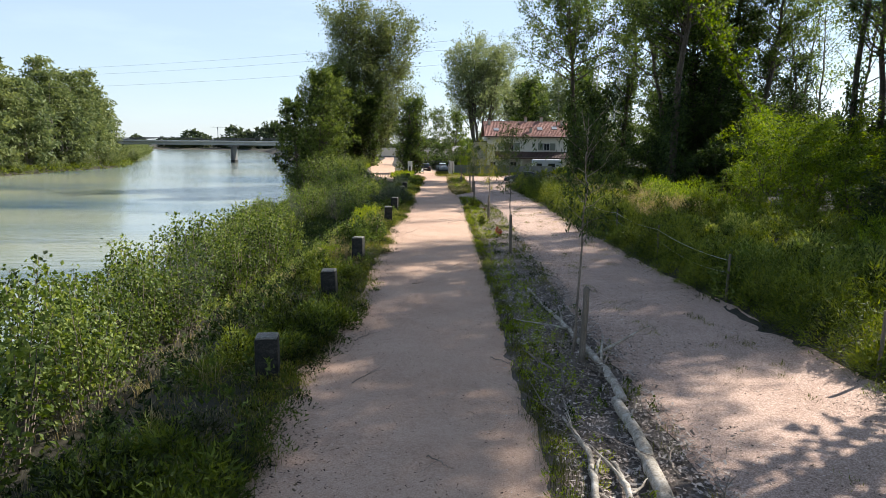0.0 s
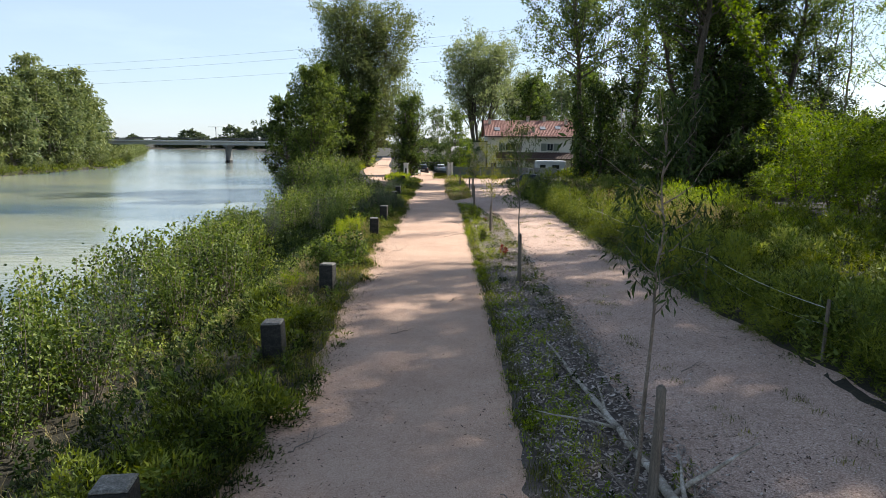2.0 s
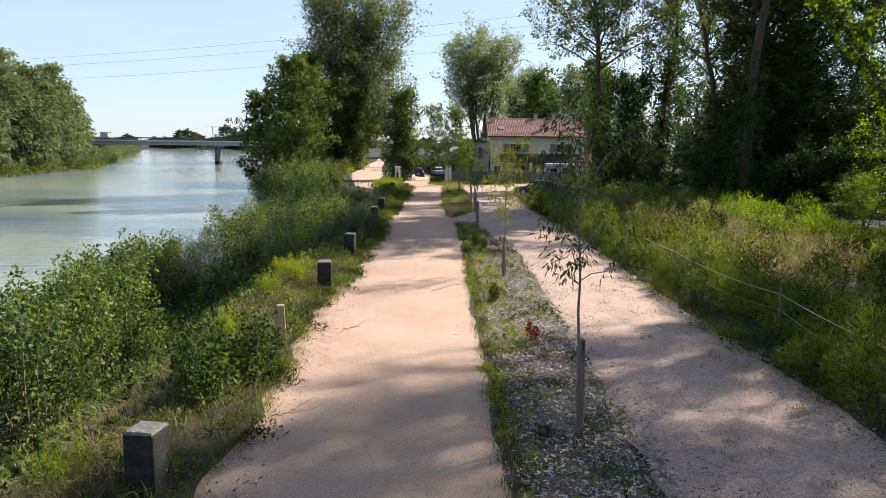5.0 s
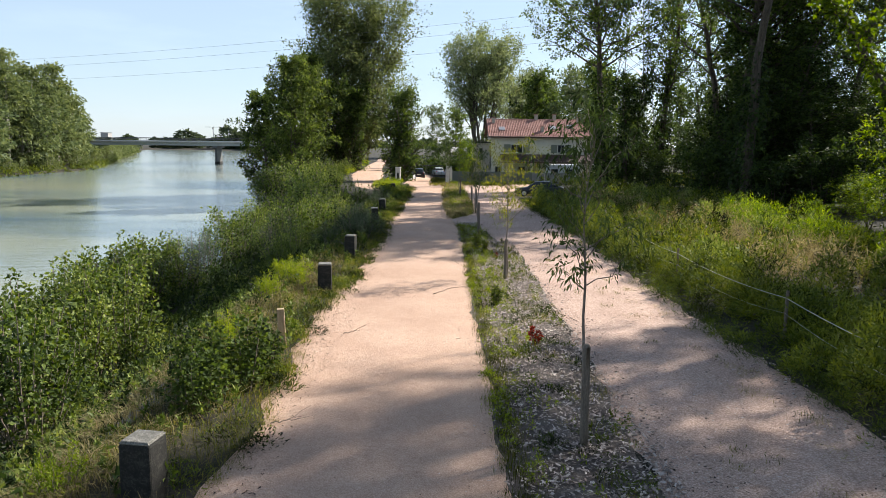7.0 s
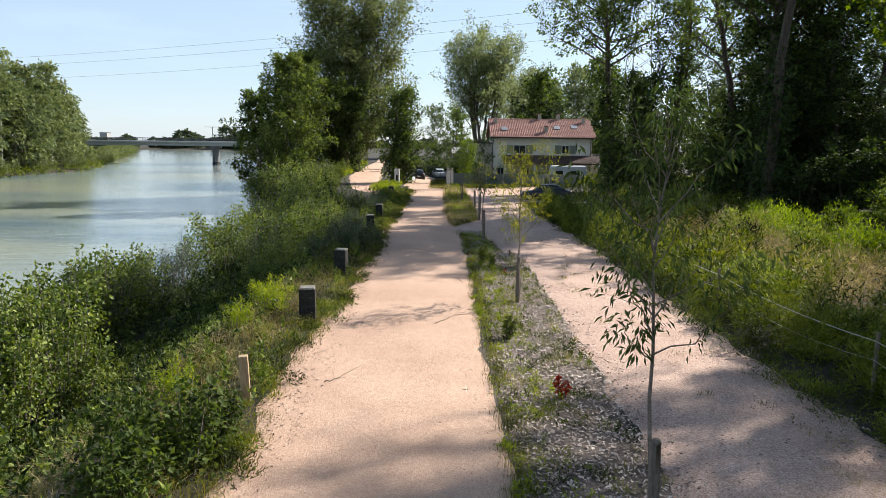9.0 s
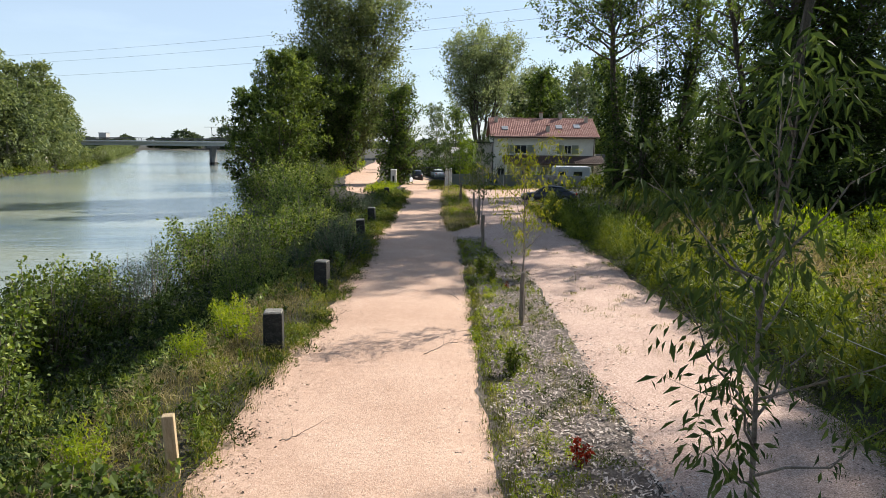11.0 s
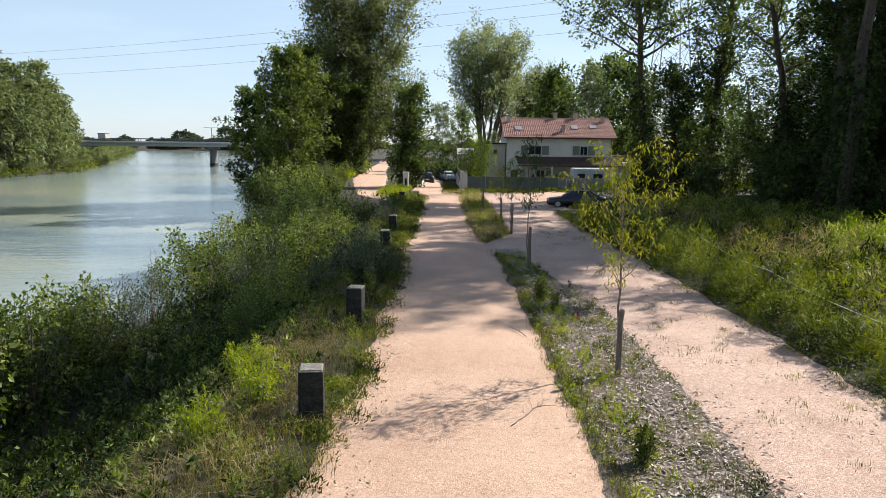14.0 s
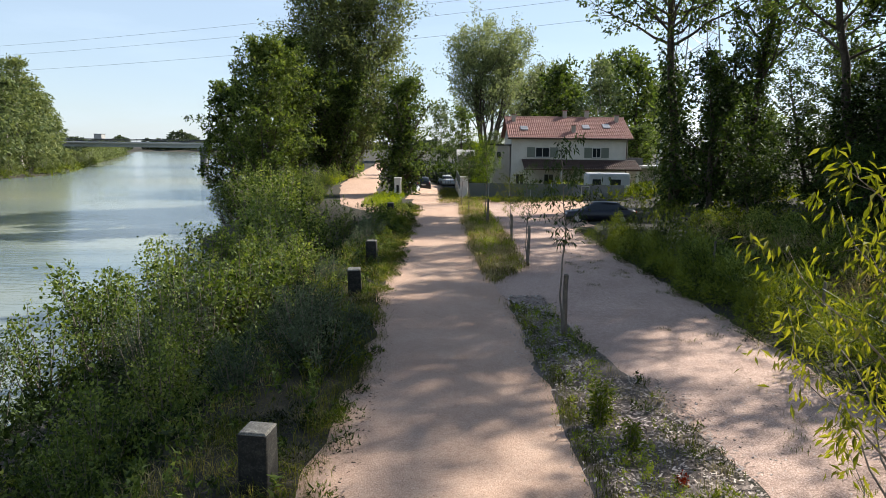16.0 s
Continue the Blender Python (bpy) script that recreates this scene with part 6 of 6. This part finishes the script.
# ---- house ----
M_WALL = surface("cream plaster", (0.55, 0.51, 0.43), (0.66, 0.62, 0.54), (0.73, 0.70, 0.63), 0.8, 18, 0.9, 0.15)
# beige, darker than M_WALL: wall shade is put into the colour
M_ANNEX = surface("shaded beige plaster", (0.30, 0.27, 0.22), (0.38, 0.34, 0.28), (0.45, 0.41, 0.35), 0.8, 18, 0.9, 0.15)
M_TILE = roof_material()
M_TILE2 = surface("dark clay tile", (0.035, 0.022, 0.018), (0.07, 0.04, 0.032), (0.14, 0.08, 0.062), 2.5, 30, 0.85, 0.2)
M_SHUTTER = plain("grey-green shutter", (0.19, 0.21, 0.17), 0.6)
M_PANE = plain("dark window glass", (0.02, 0.024, 0.028), 0.08)
M_FRAME = plain("pale frame", (0.55, 0.54, 0.50), 0.5)
M_GUTTER = plain("brown gutter", (0.10, 0.06, 0.045), 0.4, 0.4)
M_SCREEN = plain("grey-green screen cloth", (0.10, 0.12, 0.11), 0.85)
M_CLADDING = surface("grey sheet cladding", (0.13, 0.135, 0.15), (0.19, 0.195, 0.21), (0.26, 0.265, 0.28), 1.2, 22, 0.6, 0.1)
M_TARP = surface("pale grey tarpaulin", (0.36, 0.37, 0.38), (0.46, 0.47, 0.48), (0.55, 0.56, 0.57), 0.9, 12, 0.6, 0.3)
M_STONE = surface("pale stone post", (0.38, 0.36, 0.32), (0.52, 0.50, 0.46), (0.64, 0.62, 0.58), 2.5, 30, 0.85, 0.3)


def tiled_slope(x0, x1, y0, z0, y1, z1, pitch=0.27, course=0.42):
    """Roof slope of barrel tiles: round ridges up the slope, stepped in courses."""
    nx = int((x1 - x0) / pitch)
    xs = np.linspace(x0, x1, nx * 6 + 1)
    prof = 0.075 * np.abs(np.sin(np.pi * np.arange(nx * 6 + 1) / 6)) ** 0.8
    length = math.hypot(y1 - y0, z1 - z0)
    nc = int(length / course)
    rows = []
    for c in range(nc):
        for u in (0.0, 0.999):
            f = (c + u) / nc
            rows.append((y0 + (y1 - y0) * f, z0 + (z1 - z0) * f + 0.035 * (1 - u)))
    gx = np.tile(xs, (len(rows), 1))
    gy = np.array([r[0] for r in rows])[:, None] + 0 * gx
    gz = np.array([r[1] for r in rows])[:, None] + prof[None]
    v = np.stack([gx, gy, gz], -1).reshape(-1, 3)
    n = len(xs)
    i, j = np.meshgrid(np.arange(len(rows) - 1), np.arange(n - 1), indexing="ij")
    q = np.stack([i * n + j, i * n + j + 1, (i + 1) * n + j + 1, (i + 1) * n + j], -1).reshape(-1, 4)
    return v, q


def window(parent, x, z, w, h, y, shutter, panes=2):
    """A window in a wall that faces -y, with open shutters beside it."""
    win = part("window", boxed(x, y - 0.02, z, w, 0.10, h), M_FRAME, parent)
    pw = (w - 0.12) / panes
    for k in range(panes):
        part("pane", boxed(x - w / 2 + 0.06 + pw * (k + 0.5), y - 0.06, z + 0.08, pw - 0.07, 0.04, h - 0.16), M_PANE, win)
    part("sill", boxed(x, y - 0.1, z - 0.08, w + 0.2, 0.25, 0.07), M_PALE, win)
    for s in (-1, 1):
        if shutter:
            sh = part("shutter", boxed(x + s * (w / 2 + shutter / 2 + 0.03), y - 0.05, z, shutter, 0.06, h, 0.01), M_SHUTTER, win)
            bm = bmesh.new()
            for kk in range(9):
                box(bm, x + s * (w / 2 + shutter / 2 + 0.03), y - 0.095, z + 0.08 + kk * (h - 0.16) / 9, shutter - 0.12, 0.03, (h - 0.16) / 9 * 0.55)
            part("slats", bm, M_SHUTTER, sh)


house = tagged(new("house"), "two-storey cream house with a red tiled roof and grey-green shutters", "house")
HX0, HX1, HY = 8.2, 23.4, 125.6
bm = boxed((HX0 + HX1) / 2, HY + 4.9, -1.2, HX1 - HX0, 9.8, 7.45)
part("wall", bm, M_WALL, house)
gb = bmesh.new()
for x in (HX0, HX1):
    vs = [gb.verts.new(p) for p in ((x, HY, 6.25), (x, HY + 9.8, 6.25), (x, HY + 4.9, 8.75))]
    gb.faces.new(vs)
gb.faces.new([gb.verts.new(p) for p in ((HX0, HY, 6.24), (HX1, HY, 6.24), (HX1, HY + 4.9, 8.74), (HX0, HY + 4.9, 8.74))])
gb.faces.new([gb.verts.new(p) for p in ((HX0, HY + 9.8, 6.24), (HX1, HY + 9.8, 6.24), (HX1, HY + 4.9, 8.74), (HX0, HY + 4.9, 8.74))])
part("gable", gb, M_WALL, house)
v1, q1 = tiled_slope(HX0 - 0.55, HX1 + 0.55, HY - 0.75, 6.12, HY + 4.9, 8.95)
v2, q2 = tiled_slope(HX0 - 0.55, HX1 + 0.55, HY + 10.5, 6.12, HY + 4.9, 8.95)
vv, qq = join([(v1, q1), (v2, q2)])
roof = part("roof", mesh_of("roof", vv, qq, [M_TILE]), None, house, "red barrel-tile roof")
part("ridge_tile", rodded((HX0 - 0.55, HY + 4.9, 8.98), (HX1 + 0.55, HY + 4.9, 8.98), 0.13, None, 10), M_TILE, roof)
part("gutter", rodded((HX0 - 0.55, HY - 0.8, 6.08), (HX1 + 0.55, HY - 0.8, 6.08), 0.085, None, 8), M_GUTTER, roof)
part("eaves_board", boxed((HX0 + HX1) / 2, HY - 0.35, 5.98, HX1 - HX0 + 1.0, 0.75, 0.1), M_GUTTER, house)
part("downpipe", rodded((HX1 - 0.15, HY - 0.1, -1.0), (HX1 - 0.15, HY - 0.1, 6.0), 0.06, None, 8), M_GUTTER, house)
slope = Matrix.Rotation(math.atan2(2.83, 5.65), 4, "X")
for x, f in ((10.0, 0.42), (18.25, 0.5), (21.0, 0.55)):
    sk = part("skylight", boxed(x, HY - 0.75 + 5.65 * f, 6.12 + 2.83 * f + 0.06, 0.95, 1.15, 0.14, 0.02, slope), M_GALV, roof)
    part("pane", boxed(x, HY - 0.75 + 5.65 * f, 6.12 + 2.83 * f + 0.135, 0.78, 0.95, 0.03, 0, slope), plain("skylight glass", (0.45, 0.5, 0.52), 0.1), sk)
for x, f in ((8.8, 0.8), (16.4, 0.3), (22.7, 0.82), (15.9, 1.02), (18.9, 1.02)):
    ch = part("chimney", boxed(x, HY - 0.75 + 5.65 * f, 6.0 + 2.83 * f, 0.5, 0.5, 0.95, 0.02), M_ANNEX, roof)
    part("chimney_cap", boxed(x, HY - 0.75 + 5.65 * f, 6.98 + 2.83 * f, 0.68, 0.68, 0.08, 0.01), M_TILE, ch)
window(house, 12.3, 3.65, 1.9, 1.3, HY, 1.05)
window(house, 19.35, 3.65, 1.15, 1.3, HY, 1.0)
window(house, 13.2, 0.1, 1.3, 1.4, HY, 0)
window(house, 9.4, 0.1, 1.1, 1.4, HY, 0)
porch = part("porch_roof", mesh_of("porch_roof", *tiled_slope(HX0 + 1.4, HX1 + 1.1, HY - 3.0, 2.25, HY - 0.02, 3.35), [M_TILE2]), None, house, "dark tiled lean-to roof along the ground floor")
part("fascia", boxed((HX0 + HX1) / 2 + 1.25, HY - 3.0, 2.08, HX1 - HX0 - 0.2, 0.1, 0.2), M_GUTTER, porch)
for x in (9.9, 14.4, 19.0, 24.1):
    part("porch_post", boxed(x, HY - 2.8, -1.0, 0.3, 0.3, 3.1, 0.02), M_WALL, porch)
annex = tagged(new("garden_building"), "small flat-roofed beige outbuilding beside the house", "outbuilding")
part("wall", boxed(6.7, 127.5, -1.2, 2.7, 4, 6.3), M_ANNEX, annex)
part("roof", boxed(6.7, 127.5, 5.11, 3.0, 4.3, 0.16), M_CONC, annex)
part("window", boxed(6.6, 125.48, 3.6, 0.5, 0.08, 0.7), M_PANE, annex)
shed = tagged(new("shed"), "low pale outbuilding behind the trees", "outbuilding")
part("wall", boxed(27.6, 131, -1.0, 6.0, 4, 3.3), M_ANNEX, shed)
part("roof", boxed(27.6, 130.5, 2.31, 6.6, 5, 0.3), M_PALE, shed)
part("roof_tank", boxed(25.7, 131, 2.62, 2.2, 1.8, 1.0, 0.05), M_DARKSTEEL, shed)
far_house = tagged(new("far_house"), "distant pale house roof beyond the gate", "house")
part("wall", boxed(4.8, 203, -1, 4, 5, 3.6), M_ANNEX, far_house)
v, q = tiled_slope(2.6, 7.0, 200, 2.6, 203, 4.0, 0.5, 0.8)
part("roof", mesh_of("roof", v, q, [M_PALE]), None, far_house)

# fence, gate and posts before the house
for x, y, h, w in ((-4.95, 101.3, 1.95, 0.62), (1.35, 102.0, 2.1, 0.7)):
    gp = tagged(new("gate_post"), "square pale stone gate post", "gate post", "gate posts")
    part("shaft", boxed(x, y, -0.5, w, w, h + 0.45, 0.03), M_STONE, gp)
    part("capstone", boxed(x, y, h - 0.05, w + 0.08, w + 0.08, 0.09, 0.02), M_STONE, gp)
part("sign", boxed(-4.95, 100.97, 0.55, 0.22, 0.02, 0.75), M_CONC, bpy.data.objects["gate_post"], "narrow dark plate")
sf = tagged(new("screen_fence"), "wire fence hung with grey-green screen cloth", "fence")
for k in range(5):
    x0, x1 = 1.75 + k * 1.98, 1.75 + (k + 1) * 1.98
    part("screen_panel", boxed((x0 + x1) / 2, 101.6 - 0.1 * k, -0.3, 1.94, 0.03, 1.85), M_SCREEN, sf)
    part("fence_post", rodded((x0, 101.55 - 0.1 * k, -0.5), (x0, 101.55 - 0.1 * k, 1.7), 0.04, None, 6), M_GALV, sf)
sw = tagged(new("side_wall"), "low pale garden wall running back from the gate post", "wall")
part("wall", boxed(1.1, 114, -0.7, 0.3, 22, 1.6), M_PALE, sw)
part("railing", boxed(1.1, 114, 0.91, 0.06, 22, 1.0), M_SCREEN, sw, "dark mesh railing")
cl = tagged(new("panel_fence"), "grey sheet-metal hoarding with a white-edged door", "fence")
for k in range(4):
    part("panel", boxed(12.15 + k * 1.22, 100.6, -0.4, 1.2, 0.05, 1.95, 0.01), M_CLADDING, cl)
fr = part("door_frame", boxed(12.4, 100.56, -0.2, 0.05, 0.04, 1.6), M_FRAME, cl, "white door edge")
part("door_edge", boxed(13.1, 100.56, -0.2, 0.05, 0.04, 1.6), M_FRAME, fr)
part("door_edge", boxed(12.75, 100.56, 1.38, 0.7, 0.04, 0.05), M_FRAME, fr)
cv = tagged(new("caravan"), "pale grey caravan parked behind the hoarding", "caravan")
part("body", boxed(16.9, 109.5, 0.2, 4.6, 2.1, 2.15, 0.25), M_TARP, cv)
part("window", boxed(15.6, 108.43, 1.1, 0.9, 0.05, 0.6, 0.02), M_PANE, cv)
part("window", boxed(17.6, 108.43, 1.1, 1.1, 0.05, 0.6, 0.02), M_PANE, cv)
for s in (-0.8, 0.8):
    part("wheel", rodded((16.9 + s * 0.5, 108.5, 0.15), (16.9 + s * 0.5, 108.8, 0.15), 0.33, None, 16), M_DARKSTEEL, cv)
gate = tagged(new("iron_gate"), "dark barred iron gate across the drive", "gate")
part("gate_frame", boxed(-2.0, 127.0, 1.35, 5.2, 0.08, 0.1), M_DARKSTEEL, gate)
part("gate_frame", boxed(-2.0, 127.0, -0.4, 5.2, 0.08, 0.1), M_DARKSTEEL, gate)
for x in np.arange(-4.5, 0.55, 0.22):
    part("bar", boxed(x, 127.0, -0.31, 0.035, 0.035, 1.66), M_DARKSTEEL, gate)

# ---- cars ----
M_TYRE = plain("tyre rubber", (0.018, 0.018, 0.018), 0.9)
M_RIM = plain("alloy rim", (0.35, 0.36, 0.37), 0.3, 0.8)
M_LAMP = plain("lamp glass", (0.55, 0.57, 0.6), 0.1)
M_TAIL = plain("red lamp glass", (0.35, 0.01, 0.01), 0.15)
M_PLATE = plain("plate", (0.6, 0.6, 0.58), 0.5)


def loft(stations):
    """Skin over cross-sections (x, half width, bottom, shoulder, top, top half width)."""
    bm = bmesh.new()
    rings = []
    for x, w, b, s, t, tw in stations:
        pts = [(-w * 0.92, b), (-w, (b + s) / 2), (-w * 0.97, s), (-tw, t), (-tw * 0.5, t + 0.02), (tw * 0.5, t + 0.02), (tw, t), (w * 0.97, s), (w, (b + s) / 2), (w * 0.92, b)]
        rings.append([bm.verts.new((x, y, z)) for y, z in pts])
    for a, c in zip(rings, rings[1:]):
        for k in range(10):
            bm.faces.new((a[k], a[(k + 1) % 10], c[(k + 1) % 10], c[k]))
    bm.faces.new(rings[0])
    bm.faces.new(list(reversed(rings[-1])))
    for f in bm.faces:
        f.smooth = True
    bmesh.ops.recalc_face_normals(bm, faces=bm.faces)
    return bm


def car(name, paint, label, suv=False):
    """A car pointing along -x."""
    e = new(name)
    L, up = (4.5, 0.28) if suv else (4.75, 0.0)
    a, z = L / 2, 0.22 + up * 0.25
    hood = 0.92 + up if suv else 0.82
    belt = 0.98 + up * 0.8 if suv else 0.92
    roof = 1.66 if suv else 1.43
    part("body", loft([(-a, 0.62, z + 0.12, 0.55 + up * 0.6, 0.62 + up * 0.6, 0.5), (-a + 0.2, 0.84, z, 0.64 + up * 0.7, 0.74 + up * 0.8, 0.72), (-a + 0.8, 0.90, z, 0.74 + up * 0.7, hood, 0.76), (-a + 1.35, 0.91, z, 0.8 + up * 0.7, belt, 0.76),
                       (a - 1.5, 0.91, z, 0.82 + up * 0.7, belt + 0.03, 0.76), (a - 0.5, 0.90, z, 0.84 + up * 0.7, belt + 0.04, 0.76), (a - 0.1, 0.84, z, 0.82 + up * 0.7, belt, 0.72), (a, 0.74, z + 0.15, 0.7 + up * 0.7, belt - 0.1, 0.6)]), paint, e)
    back = a - 0.15 if suv else a - 0.55
    cabin = part("window", loft([(-a + 1.2, 0.74, belt - 0.06, belt, belt + 0.01, 0.70), (-a + 1.95, 0.76, belt - 0.06, belt + 0.02, roof - 0.06, 0.56), (-0.1, 0.77, belt - 0.06, belt + 0.02, roof - 0.02, 0.60),
                                 (back - 0.75, 0.77, belt - 0.06, belt + 0.02, roof - 0.07, 0.58), (back, 0.74, belt - 0.06, belt + 0.01, belt + 0.06 if not suv else belt + 0.2, 0.66)]), M_PANE, e, "dark car windows")
    part("roof", loft([(-a + 1.85, 0.54, roof - 0.08, roof - 0.06, roof - 0.045, 0.5), (-a + 2.2, 0.60, roof - 0.07, roof - 0.03, roof, 0.54), (0.3, 0.62, roof - 0.06, roof - 0.02, roof + 0.005, 0.56),
                       (back - 0.8, 0.60, roof - 0.1, roof - 0.06, roof - 0.035, 0.54), (back - 0.55, 0.55, roof - 0.2, roof - 0.14, roof - 0.11, 0.5)]), paint, e)
    for x in (-a + 0.9, a - 0.95):
        for s in (-1, 1):
            w = part("wheel", rodded((x, s * 0.70, 0.32), (x, s * 0.93, 0.32), 0.32, None, 20), M_TYRE, e)
            part("rim", rodded((x, s * 0.90, 0.32), (x, s * 0.945, 0.32), 0.21, None, 14), M_RIM, w)
    for s in (-1, 1):
        part("headlight", boxed(-a + 0.13, s * 0.6, 0.58 + up * 0.6, 0.16, 0.36, 0.13, 0.03), M_LAMP, e)
        part("tail_light", boxed(a - 0.06, s * 0.62, 0.72 + up * 0.7, 0.1, 0.26, 0.16, 0.02), M_TAIL, e)
        part("mirror", boxed(-a + 1.6, s * 0.98, belt - 0.02, 0.14, 0.18, 0.13, 0.03), paint, e)
    part("plate", boxed(a + 0.005, 0, 0.62 + up * 0.5, 0.02, 0.5, 0.11), M_PLATE, e)
    return tagged(e, label, "car")


def paint_of(name, colour):
    return plain(name, colour, 0.4, 0.0, 0.05, 2.0, 0.12)


car("car", paint_of("dark blue car paint", (0.006, 0.008, 0.018)), "dark blue estate car parked at the end of the lane").matrix_basis = pose(10.0, 82.9, -0.0, 0, 0, -9)
car("car", paint_of("black car paint", (0.012, 0.012, 0.014)), "black off-roader parked on the drive, seen from behind", True).matrix_basis = pose(-3.05, 120, -0.45, 0, 0, -88)
car("car", paint_of("silver car paint", (0.45, 0.47, 0.5)), "silver small car parked beside the ivy-covered tree").matrix_basis = pose(-4.3, 111.0, -0.3, 0, 0, -96)
car("car", paint_of("white car paint", (0.6, 0.62, 0.64)), "pale car parked behind the iron gate").matrix_basis = pose(-0.2, 132, -0.5, 0, 0, -80)
